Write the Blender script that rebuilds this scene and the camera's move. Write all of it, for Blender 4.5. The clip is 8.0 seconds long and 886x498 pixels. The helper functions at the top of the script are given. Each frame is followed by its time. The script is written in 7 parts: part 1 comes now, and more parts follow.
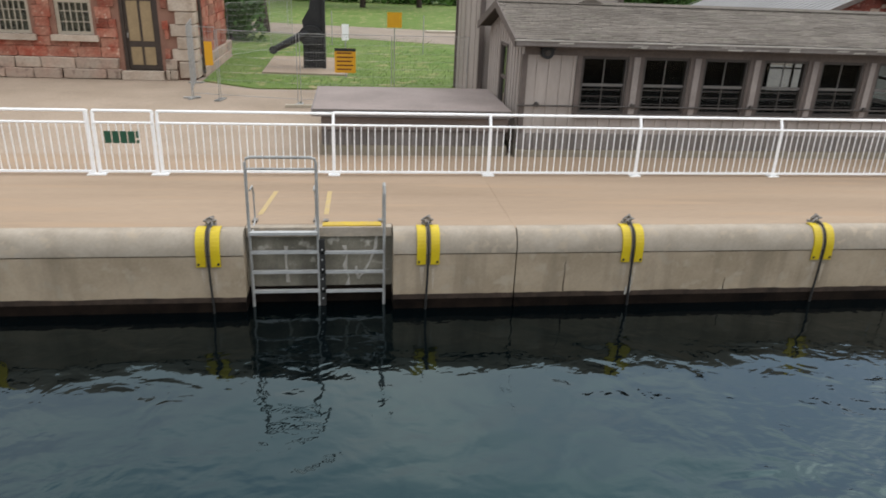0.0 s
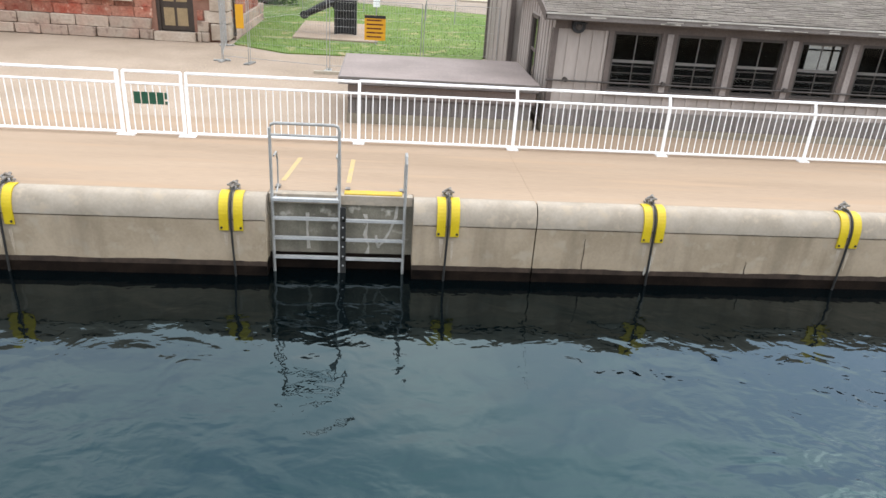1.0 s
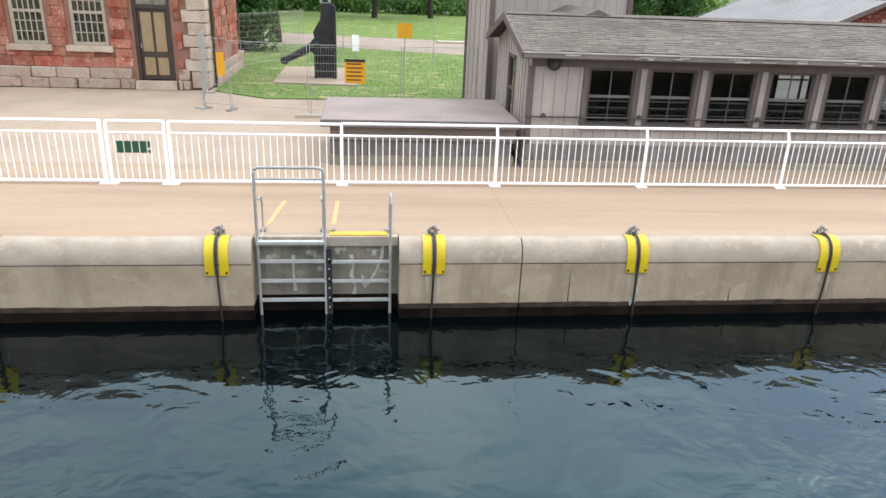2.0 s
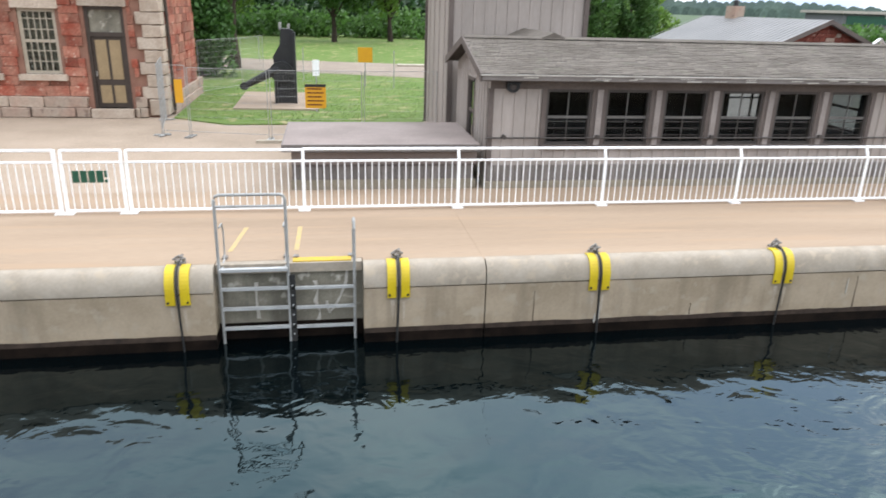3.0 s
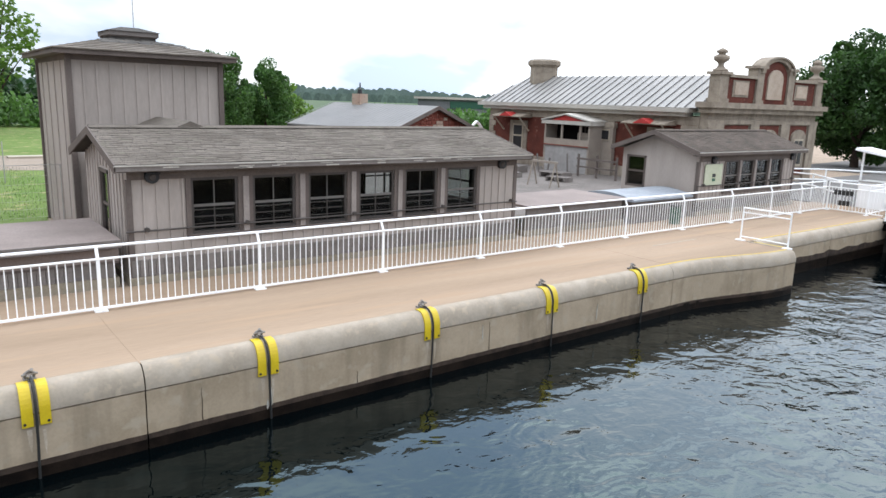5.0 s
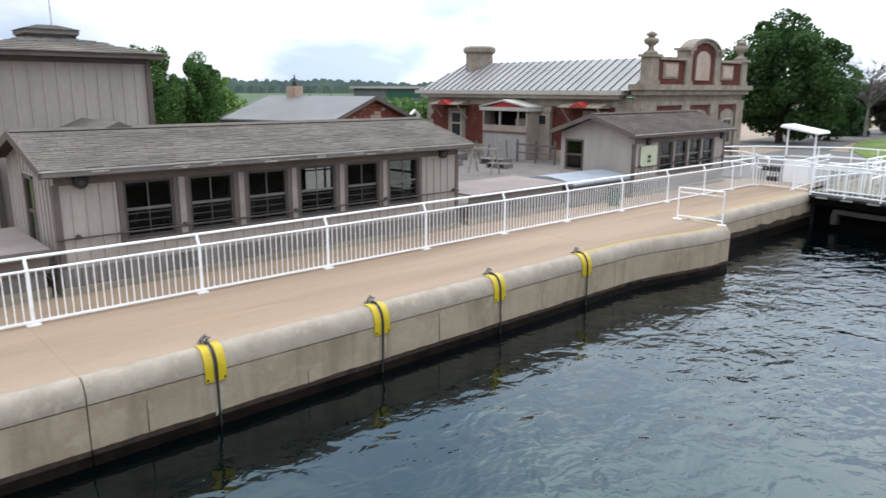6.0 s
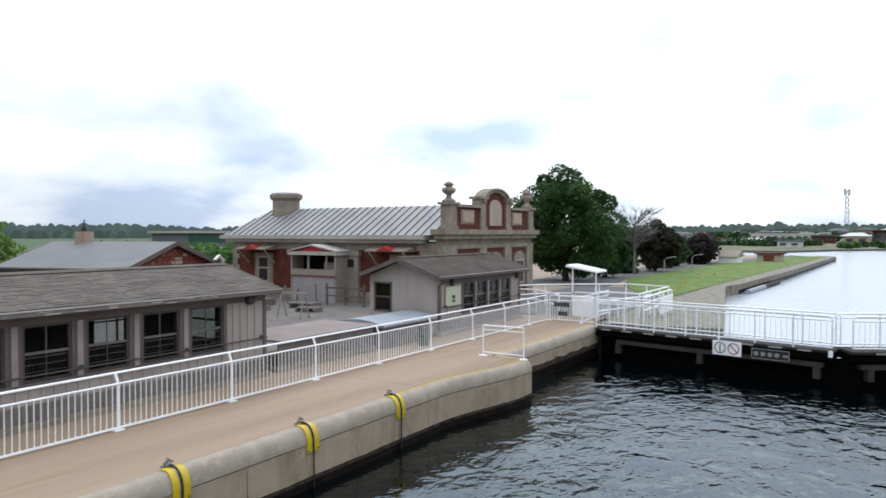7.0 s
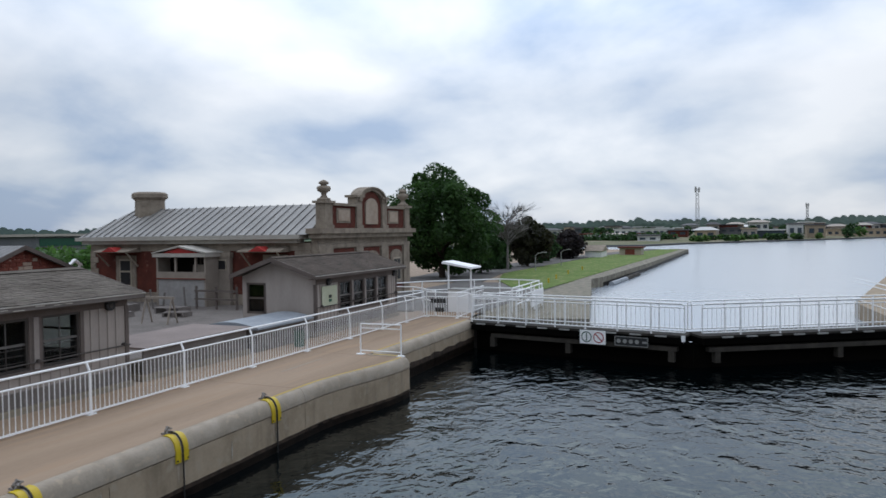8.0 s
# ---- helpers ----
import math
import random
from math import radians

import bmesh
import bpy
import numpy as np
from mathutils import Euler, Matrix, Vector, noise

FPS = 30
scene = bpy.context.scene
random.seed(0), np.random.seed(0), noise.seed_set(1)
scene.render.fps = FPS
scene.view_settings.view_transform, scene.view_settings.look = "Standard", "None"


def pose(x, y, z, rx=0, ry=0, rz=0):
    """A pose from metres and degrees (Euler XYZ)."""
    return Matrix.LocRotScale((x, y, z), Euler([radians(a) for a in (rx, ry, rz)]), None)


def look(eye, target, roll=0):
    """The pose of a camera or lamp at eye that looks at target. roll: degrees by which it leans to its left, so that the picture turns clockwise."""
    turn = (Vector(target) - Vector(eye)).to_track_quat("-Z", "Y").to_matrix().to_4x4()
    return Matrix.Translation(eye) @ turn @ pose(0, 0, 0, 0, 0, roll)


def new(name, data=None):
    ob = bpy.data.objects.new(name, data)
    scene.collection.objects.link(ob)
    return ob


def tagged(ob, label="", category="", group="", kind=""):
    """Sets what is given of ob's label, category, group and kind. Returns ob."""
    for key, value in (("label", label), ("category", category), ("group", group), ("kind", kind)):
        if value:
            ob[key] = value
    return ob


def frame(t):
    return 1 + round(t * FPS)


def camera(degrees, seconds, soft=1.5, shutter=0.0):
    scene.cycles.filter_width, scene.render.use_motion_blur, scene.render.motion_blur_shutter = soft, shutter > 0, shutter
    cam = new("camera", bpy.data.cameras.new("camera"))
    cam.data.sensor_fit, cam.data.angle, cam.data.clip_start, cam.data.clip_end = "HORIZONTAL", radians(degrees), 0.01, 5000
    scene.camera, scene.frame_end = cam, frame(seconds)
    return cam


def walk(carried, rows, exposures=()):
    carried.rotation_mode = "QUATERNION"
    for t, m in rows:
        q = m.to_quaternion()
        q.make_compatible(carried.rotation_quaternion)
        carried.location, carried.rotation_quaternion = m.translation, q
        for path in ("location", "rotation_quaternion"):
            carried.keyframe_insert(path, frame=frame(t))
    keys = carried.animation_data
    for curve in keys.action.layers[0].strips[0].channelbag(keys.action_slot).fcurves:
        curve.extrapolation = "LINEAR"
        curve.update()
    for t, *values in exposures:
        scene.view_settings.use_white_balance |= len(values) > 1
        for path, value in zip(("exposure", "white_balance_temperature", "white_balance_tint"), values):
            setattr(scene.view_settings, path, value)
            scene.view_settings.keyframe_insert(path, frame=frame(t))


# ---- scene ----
cam = camera(64.6, 8.0, shutter=0.22)

PATH = [
    (0, (0.355, -9.284, 3.426), (0.603, -7.444, 2.683), 2.3),
    (0.5, (0.455, -9.36, 3.451), (0.526, -7.584, 2.534), 0.3),
    (0.8, (0.443, -9.334, 3.46), (0.552, -7.599, 2.471), 1.3),
    (0.9, (0.433, -9.326, 3.461), (0.595, -7.533, 2.591), 3.1),
    (1, (0.425, -9.323, 3.462), (0.604, -7.508, 2.64), 3.9),
    (1.5, (0.417, -9.347, 3.464), (0.61, -7.506, 2.708), 3.2),
    (1.7, (0.408, -9.365, 3.466), (0.616, -7.514, 2.737), 2.7),
    (2.8, (0.444, -9.363, 3.503), (0.683, -7.509, 2.791), 1.2),
    (3, (0.442, -9.381, 3.507), (0.757, -7.52, 2.845), 1.7),
    (3.3, (0.444, -9.422, 3.525), (0.928, -7.569, 2.949), 1.8),
    (3.5, (0.456, -9.466, 3.543), (1.056, -7.632, 3.019), 2.4),
    (4, (0.486, -9.625, 3.605), (1.32, -7.858, 3.177), 5.2),
    (4.5, (0.446, -9.56, 3.583), (1.543, -7.932, 3.2), 3.1),
    (4.7, (0.435, -9.517, 3.574), (1.591, -7.932, 3.18), 2.7),
    (5.8, (0.427, -9.386, 3.635), (1.686, -7.898, 3.188), 0.1),
    (6, (0.435, -9.381, 3.64), (1.748, -7.938, 3.196), 0.2),
    (6.5, (0.489, -9.393, 3.698), (2.03, -8.143, 3.448), 1.3),
    (7, (0.415, -9.406, 3.682), (2.105, -8.338, 3.639), -0.0),
    (7.5, (0.39, -9.42, 3.658), (2.173, -8.514, 3.638), -0.6),
    (8, (0.408, -9.482, 3.655), (2.258, -8.722, 3.606), -0.8),
]
EXPOSURES = [(0.0, -0.83, 6850, 10), (0.6, -0.43, 6700, 10), (1.5, -0.13, 6600, 10), (3.0, -0.21, 6500, 10), (3.5, -0.2, 6500, 10), (4.5, -0.26, 6450, 10), (6.0, -0.55, 6350, 10), (6.5, -0.55, 6350, 10), (7.0, -0.95, 6250, 10), (7.5, -1.34, 6150, 10), (8.0, -1.63, 6100, 10)]
walk(cam, [(t, look(eye, target, roll)) for t, eye, target, roll in PATH], EXPOSURES)

# ---- world, sun ----
SUN_EL, SUN_AZ = 43, 72
world = bpy.data.worlds.new("sky")
scene.world = world
world.use_nodes = True
wn, wl = world.node_tree.nodes, world.node_tree.links
wn.clear()
w_out, w_bg, w_sky = wn.new("ShaderNodeOutputWorld"), wn.new("ShaderNodeBackground"), wn.new("ShaderNodeTexSky")
w_sky.sky_type, w_sky.sun_disc = "NISHITA", False
w_sky.sun_elevation, w_sky.sun_rotation = radians(SUN_EL), radians(SUN_AZ)
w_co, w_sep = wn.new("ShaderNodeTexCoord"), wn.new("ShaderNodeSeparateXYZ")
wl.new(w_co.outputs["Generated"], w_sep.inputs[0])


def wmath(op, a, b):
    n = wn.new("ShaderNodeMath")
    n.operation = op
    for k, v in enumerate((a, b)):
        if isinstance(v, (int, float)):
            n.inputs[k].default_value = v
        else:
            wl.new(v, n.inputs[k])
    return n.outputs[0]


w_h = wmath("ADD", wmath("MAXIMUM", w_sep.outputs[2], 0.0), 0.34)
w_vec = wn.new("ShaderNodeCombineXYZ")
wl.new(wmath("DIVIDE", w_sep.outputs[0], w_h), w_vec.inputs[0])
wl.new(wmath("DIVIDE", w_sep.outputs[1], w_h), w_vec.inputs[1])
w_noise = wn.new("ShaderNodeTexNoise")
w_noise.inputs["Scale"].default_value, w_noise.inputs["Detail"].default_value = 1.55, 6
w_noise.inputs["Roughness"].default_value, w_noise.inputs["Distortion"].default_value = 0.5, 0.15
wl.new(w_vec.outputs[0], w_noise.inputs["Vector"])
w_ramp = wn.new("ShaderNodeValToRGB")
w_ramp.color_ramp.elements[0].position, w_ramp.color_ramp.elements[0].color = 0.36, (0.52, 0.64, 0.83, 1)
w_ramp.color_ramp.elements[1].position, w_ramp.color_ramp.elements[1].color = 0.65, (1.20, 1.20, 1.20, 1)
e = w_ramp.color_ramp.elements.new(0.485)
e.color = (0.86, 0.92, 1.0, 1)
wl.new(w_noise.outputs["Fac"], w_ramp.inputs[0])
w_cloud = wn.new("ShaderNodeMix")
w_cloud.data_type = "RGBA"
w_cloud.inputs["Factor"].default_value = 0.9
w_skys = wn.new("ShaderNodeVectorMath")
w_skys.operation = "SCALE"
w_skys.inputs["Scale"].default_value = 0.1
wl.new(w_sky.outputs[0], w_skys.inputs[0])
wl.new(w_skys.outputs[0], w_cloud.inputs["A"])
wl.new(w_ramp.outputs[0], w_cloud.inputs["B"])
# the cloud is brightest round the hidden sun
w_dot = wn.new("ShaderNodeVectorMath")
w_dot.operation = "DOT_PRODUCT"
wl.new(w_co.outputs["Generated"], w_dot.inputs[0])
w_dot.inputs[1].default_value = (math.cos(radians(SUN_EL)) * math.sin(radians(SUN_AZ)), math.cos(radians(SUN_EL)) * math.cos(radians(SUN_AZ)), math.sin(radians(SUN_EL)))
w_glow = wmath("MULTIPLY", wmath("POWER", wmath("MAXIMUM", w_dot.outputs["Value"], 0.0), 2.2), 1.1)
wl.new(w_cloud.outputs["Result"], w_bg.inputs["Color"])
# and an overcast sky is darker towards the horizon
w_high = wmath("MULTIPLY", wmath("MINIMUM", wmath("MAXIMUM", wmath("SUBTRACT", w_sep.outputs[2], 0.19), 0.0), 0.40), 3.6)
w_all = wmath("ADD", wmath("ADD", w_glow, 0.86), w_high)
wl.new(wmath("MULTIPLY", w_all, 1.62), w_bg.inputs["Strength"])
wl.new(w_bg.outputs[0], w_out.inputs["Surface"])

sun = new("sun", bpy.data.lights.new("sun", "SUN"))
sun.data.energy, sun.data.angle, sun.data.color = 0.5, radians(40), (1.0, 0.93, 0.82)
sun.matrix_world = pose(0, 0, 60, 90 - SUN_EL, 0, 180 - SUN_AZ)


# ---- materials ----
def mat(name, a, b=None, rough=0.7, scale=2.0, fine=30.0, bump=0.2, metal=0.0, streak=0.0, stain=None, stain_at=0.62,
        rand=0.0, island=False, grain=0.12, stretch=(1, 1, 1), dist=0.02):
    """Two colours mixed by large noise, darkened by fine grain, with stains and per-piece variation."""
    m = bpy.data.materials.new(name)
    m.use_nodes = True
    n, l = m.node_tree.nodes, m.node_tree.links
    p = n["Principled BSDF"]
    p.inputs["Roughness"].default_value, p.inputs["Metallic"].default_value = rough, metal
    p.inputs["Specular IOR Level"].default_value = 0.2 if rough >= 0.7 else 0.45
    geo = n.new("ShaderNodeNewGeometry")
    mp = n.new("ShaderNodeMapping")
    mp.inputs["Scale"].default_value = stretch
    l.new(geo.outputs["Position"], mp.inputs["Vector"])

    def noisy(sc, detail=4.0):
        t = n.new("ShaderNodeTexNoise")
        t.inputs["Scale"].default_value, t.inputs["Detail"].default_value = sc, detail
        l.new(mp.outputs[0], t.inputs["Vector"])
        return t.outputs["Fac"]

    def mix(fac, x, y, kind="MIX"):
        k = n.new("ShaderNodeMix")
        k.data_type, k.blend_type = "RGBA", kind
        for sock, v in (("Factor", fac), ("A", x), ("B", y)):
            s = k.inputs[sock]
            if isinstance(v, bpy.types.NodeSocket):
                l.new(v, s)
            elif isinstance(v, tuple):
                s.default_value = (*v, 1)
            else:
                s.default_value = v
        return k.outputs["Result"]

    def steps(sock, lo, hi):
        r = n.new("ShaderNodeMapRange")
        r.inputs["From Min"].default_value, r.inputs["From Max"].default_value = lo, hi
        l.new(sock, r.inputs["Value"])
        return r.outputs["Result"]

    b = b or tuple(c * 0.8 for c in a)
    # both base colours are scaled down to balance the ground against the sky's brightness
    a, b = tuple(c * 0.66 for c in a), tuple(c * 0.66 for c in b)
    col = mix(steps(noisy(scale), 0.35, 0.65), a, b)
    fine_f = noisy(fine, 5.0)
    col = mix(grain, col, mix(steps(fine_f, 0.3, 0.7), (0.0, 0.0, 0.0), (1.0, 1.0, 1.0)), "OVERLAY")
    if stain:
        col = mix(steps(noisy(scale * 2.3 + 0.7, 6.0), stain_at, stain_at + 0.12), col, stain)
    if streak:
        mp2 = n.new("ShaderNodeMapping")
        mp2.inputs["Scale"].default_value = (1, 1, 0.12)
        l.new(geo.outputs["Position"], mp2.inputs["Vector"])
        t = n.new("ShaderNodeTexNoise")
        t.inputs["Scale"].default_value, t.inputs["Detail"].default_value = 3.2, 5
        l.new(mp2.outputs[0], t.inputs["Vector"])
        k = n.new("ShaderNodeMath")
        k.operation = "MULTIPLY"
        k.inputs[1].default_value = streak
        l.new(steps(t.outputs["Fac"], 0.52, 0.7), k.inputs[0])
        col = mix(k.outputs[0], col, tuple(c * 0.45 for c in b))
    if rand:
        if island:
            r = geo.outputs["Random Per Island"]
        else:
            r = n.new("ShaderNodeObjectInfo").outputs["Random"]
        hsv = n.new("ShaderNodeHueSaturation")
        mr = n.new("ShaderNodeMapRange")
        mr.inputs["To Min"].default_value, mr.inputs["To Max"].default_value = 1 - rand, 1 + rand
        l.new(r, mr.inputs["Value"])
        l.new(mr.outputs["Result"], hsv.inputs["Value"])
        l.new(col, hsv.inputs["Color"])
        col = hsv.outputs["Color"]
    l.new(col, p.inputs["Base Color"])
    if bump:
        bp = n.new("ShaderNodeBump")
        bp.inputs["Strength"].default_value, bp.inputs["Distance"].default_value = bump, dist
        l.new(fine_f, bp.inputs["Height"])
        l.new(bp.outputs[0], p.inputs["Normal"])
    return m


M_PAVE = mat("tan_concrete_paving", (0.475, 0.35, 0.246), (0.355, 0.255, 0.174), 0.85, 0.9, 45, 0.06, stretch=(0.10, 1, 1), stain=(0.30, 0.212, 0.142), stain_at=0.52, grain=0.07)
M_GRAVEL = mat("pale_gravel", (0.48, 0.375, 0.285), (0.40, 0.31, 0.23), 0.95, 0.6, 60, 0.4, grain=0.28)
M_QUAY = mat("weathered_concrete", (0.515, 0.412, 0.295), (0.395, 0.312, 0.217), 0.85, 1.7, 24, 0.10, streak=0.4, stain=(0.33, 0.275, 0.205), stain_at=0.55, grain=0.06)
M_COPE = mat("pale_concrete_coping", (0.51, 0.44, 0.355), (0.405, 0.343, 0.268), 0.85, 2.6, 24, 0.08, stain=(0.35, 0.29, 0.22), stain_at=0.56, grain=0.06)
M_TIDE = mat("brown_tide_mark", (0.085, 0.058, 0.042), (0.036, 0.026, 0.02), 0.8, 5, 30, 0.3, stretch=(1, 1, 0.6))
M_WET = mat("wet_algae_concrete", (0.022, 0.015, 0.011), (0.008, 0.006, 0.005), 0.45, 3, 30, 0.3)
M_RECESS = mat("grey_recess_concrete", (0.38, 0.345, 0.27), (0.22, 0.20, 0.155), 0.85, 2.2, 40, 0.3, streak=0.5, stain=(0.42, 0.39, 0.33), stain_at=0.6)
M_YELLOW = mat("yellow_fender_paint", (0.78, 0.58, 0.01), (0.70, 0.50, 0.01), 0.5, 3, 40, 0.05, grain=0.06)
M_YLINE = mat("worn_yellow_paint", (0.72, 0.50, 0.06), (0.62, 0.43, 0.10), 0.7, 6, 60, 0.1)
M_YFADE = mat("faded_yellow_paint", (0.62, 0.46, 0.20), (0.56, 0.42, 0.24), 0.8, 7, 60, 0.1)
M_WHITE = mat("white_painted_steel", (1.30, 1.30, 1.30), (1.22, 1.22, 1.22), 0.4, 2, 30, 0.03, grain=0.04)
M_GALV = mat("galvanised_steel", (0.50, 0.495, 0.475), (0.38, 0.375, 0.355), 0.45, 5, 40, 0.05, metal=0.1)
M_ALU = mat("dull_aluminium", (0.62, 0.62, 0.61), (0.52, 0.52, 0.51), 0.45, 5, 40, 0.05, metal=0.2)
M_BLACK = mat("black_rubber", (0.015, 0.015, 0.015), (0.03, 0.028, 0.025), 0.6, 8, 40, 0.1)
M_IRON = mat("black_painted_iron", (0.012, 0.012, 0.014), (0.022, 0.022, 0.024), 0.55, 3, 40, 0.2)
M_RUST = mat("brown_shackle_steel", (0.22, 0.18, 0.145), (0.32, 0.30, 0.28), 0.6, 9, 40, 0.1, metal=0.2)
M_BOARD = mat("taupe_board_cladding", (0.546, 0.477, 0.431), (0.454, 0.397, 0.356), 0.75, 1.2, 25, 0.05, streak=0.12, rand=0.05, grain=0.05, stretch=(1, 1, 0.25))
M_TRIM = mat("dark_taupe_trim", (0.193, 0.157, 0.140), (0.154, 0.124, 0.110), 0.7, 1.5, 25, 0.1)
M_POST = mat("pale_taupe_post", (0.414, 0.362, 0.333), (0.322, 0.276, 0.253), 0.7, 2, 25, 0.1)
M_SKIRT = mat("grey_skirting_boards", (0.275, 0.244, 0.226), (0.215, 0.187, 0.171), 0.8, 2, 25, 0.2, rand=0.15)
M_SHINGLE = mat("weathered_asphalt_shingle", (0.215, 0.185, 0.158), (0.155, 0.132, 0.11), 0.95, 1.4, 55, 0.5, rand=0.13, island=True, stain=(0.125, 0.112, 0.09), stain_at=0.56, grain=0.36)
M_SHINGLE2 = mat("dark_brown_shingle", (0.14, 0.11, 0.09), (0.095, 0.075, 0.061), 0.95, 1.4, 60, 0.4, rand=0.10, island=True, stain=(0.045, 0.042, 0.034), stain_at=0.58, grain=0.25)
M_SHINGLE1 = mat("weathered_roof_shingle", (0.255, 0.222, 0.19), (0.19, 0.162, 0.135), 0.95, 1.4, 70, 0.4, rand=0.14, stain=(0.12, 0.108, 0.087), stain_at=0.60, grain=0.25)
M_MOSS = mat("mossy_dark_shingle", (0.12, 0.11, 0.10), (0.08, 0.075, 0.07), 0.95, 2.4, 60, 0.4, rand=0.25, island=True)
M_ROOFDECK = mat("roof_underlay", (0.10, 0.088, 0.076), (0.08, 0.07, 0.06), 0.95, 2, 40, 0.2)
M_LID = mat("taupe_painted_lid", (0.375, 0.308, 0.280), (0.302, 0.246, 0.222), 0.8, 0.9, 30, 0.12, stain=(0.21, 0.168, 0.15))
M_CONC = mat("grey_plinth_concrete", (0.42, 0.36, 0.27), (0.33, 0.28, 0.21), 0.9, 1.5, 40, 0.3, stain=(0.2, 0.17, 0.13))
# near-black colour stands in for the shade inside rooms
M_ROOMSHADE = mat("painted_room_shade", (0.014, 0.012, 0.011), (0.009, 0.008, 0.007), 0.9, 1, 20, 0.05)
M_SASH = mat("brown_window_sash", (0.085, 0.07, 0.062), (0.065, 0.054, 0.048), 0.6, 3, 30, 0.05)
M_MUNTIN = mat("grey_window_bar", (0.20, 0.185, 0.172), (0.14, 0.128, 0.12), 0.6, 3, 30, 0.05)
M_STONE = mat("red_sandstone", (0.35, 0.088, 0.055), (0.45, 0.22, 0.155), 0.9, 2.4, 18, 0.7, rand=0.3, stain=(0.44, 0.30, 0.23), stain_at=0.62, grain=0.22, dist=0.04)
M_QUOIN = mat("cream_limestone_quoin", (0.62, 0.51, 0.41), (0.52, 0.41, 0.32), 0.9, 2.5, 18, 0.6, rand=0.14, dist=0.04)
M_BASEST = mat("pinkish_base_stone", (0.52, 0.36, 0.28), (0.54, 0.44, 0.35), 0.9, 1.6, 14, 0.7, rand=0.12, stain=(0.20, 0.14, 0.11), stain_at=0.57, dist=0.04)
M_LIME = mat("lime_deposit", (0.66, 0.62, 0.55), (0.5, 0.46, 0.39), 0.9, 9, 50, 0.2)
M_LIMERUN = mat("faint_lime_run", (0.60, 0.51, 0.40), (0.50, 0.41, 0.31), 0.9, 6, 50, 0.1)
M_MORTAR = mat("red_brown_mortar", (0.37, 0.20, 0.145), (0.31, 0.16, 0.115), 0.95, 3, 50, 0.3)
M_DOORDK = mat("dark_brown_door_frame", (0.05, 0.033, 0.024), (0.07, 0.048, 0.035), 0.5, 4, 30, 0.05)
M_DOORTAN = mat("tan_door_panel", (0.42, 0.30, 0.16), (0.36, 0.255, 0.135), 0.5, 4, 30, 0.05)
M_CREAM = mat("cream_paint", (0.56, 0.48, 0.37), (0.50, 0.43, 0.33), 0.6, 3, 30, 0.05)
M_BRICK = mat("dark_red_brick", (0.17, 0.050, 0.034), (0.12, 0.038, 0.028), 0.9, 1.5, 22, 0.4, grain=0.3, stain=(0.2, 0.10, 0.075))
M_VSTONE = mat("grey_buff_stone", (0.43, 0.365, 0.29), (0.31, 0.255, 0.20), 0.85, 1.8, 25, 0.35, streak=0.35, stain=(0.18, 0.145, 0.115), stain_at=0.6)
M_METALROOF = mat("grey_standing_seam_metal", (0.42, 0.40, 0.375), (0.34, 0.325, 0.305), 0.5, 0.5, 20, 0.05, metal=0.1)
# seam colour is darkened to paint the shadow line along each seam
M_SEAM = mat("shadow_toned_seam", (0.21, 0.20, 0.195), (0.17, 0.165, 0.16), 0.7, 2, 20, 0.05)
M_GUTTER = mat("pale_cream_gutter", (0.60, 0.56, 0.50), (0.52, 0.48, 0.42), 0.6, 2, 30, 0.05, stain=(0.36, 0.31, 0.25), stain_at=0.63)
M_BARNROOF = mat("grey_metal_roof", (0.27, 0.26, 0.25), (0.23, 0.222, 0.215), 0.6, 0.5, 20, 0.05)
M_BARNBRICK = mat("orange_red_brick", (0.29, 0.085, 0.058), (0.22, 0.065, 0.048), 0.9, 3, 12, 0.4, grain=0.35, stain=(0.4, 0.28, 0.22), stain_at=0.63)
M_RED = mat("red_awning", (0.55, 0.035, 0.03), (0.45, 0.03, 0.025), 0.6, 3, 30, 0.05)
M_PLY = mat("weathered_plywood", (0.42, 0.36, 0.30), (0.36, 0.30, 0.25), 0.8, 1.6, 20, 0.1)
M_SHEET = mat("milky_plastic_sheet", (0.47, 0.455, 0.44), (0.38, 0.36, 0.345), 0.5, 0.9, 5, 0.25, dist=0.05)
M_TARP = mat("blue_grey_cover", (0.42, 0.455, 0.495), (0.33, 0.36, 0.40), 0.6, 1.2, 10, 0.1, stain=(0.26, 0.28, 0.31))
M_OCHRE = mat("orange_sign_face", (0.85, 0.42, 0.01), (0.8, 0.38, 0.01), 0.5, 3, 30, 0.02, grain=0.04)
M_GREEN = mat("dark_green_sign_bar", (0.015, 0.11, 0.06), (0.012, 0.09, 0.05), 0.5, 3, 30, 0.02)
M_SIGNBK = mat("black_sign_paint", (0.012, 0.012, 0.012), (0.02, 0.02, 0.02), 0.5, 3, 30, 0.02)
M_SIGNRED = mat("red_sign_paint", (0.5, 0.04, 0.04), (0.45, 0.04, 0.04), 0.5, 3, 30, 0.02)
M_POSTER = mat("pale_green_poster", (0.62, 0.66, 0.46), (0.66, 0.68, 0.52), 0.5, 3, 30, 0.02)
M_GRASS = mat("mown_grass", (0.132, 0.218, 0.041), (0.190, 0.265, 0.069), 0.95, 0.35, 14, 0.5, grain=0.3, stain=(0.30, 0.25, 0.13), stain_at=0.57, dist=0.05)
M_SCRUB = mat("scrubby_meadow", (0.085, 0.13, 0.065), (0.12, 0.165, 0.09), 0.95, 0.08, 2, 0, grain=0.3, stain=(0.07, 0.10, 0.05), stain_at=0.55)
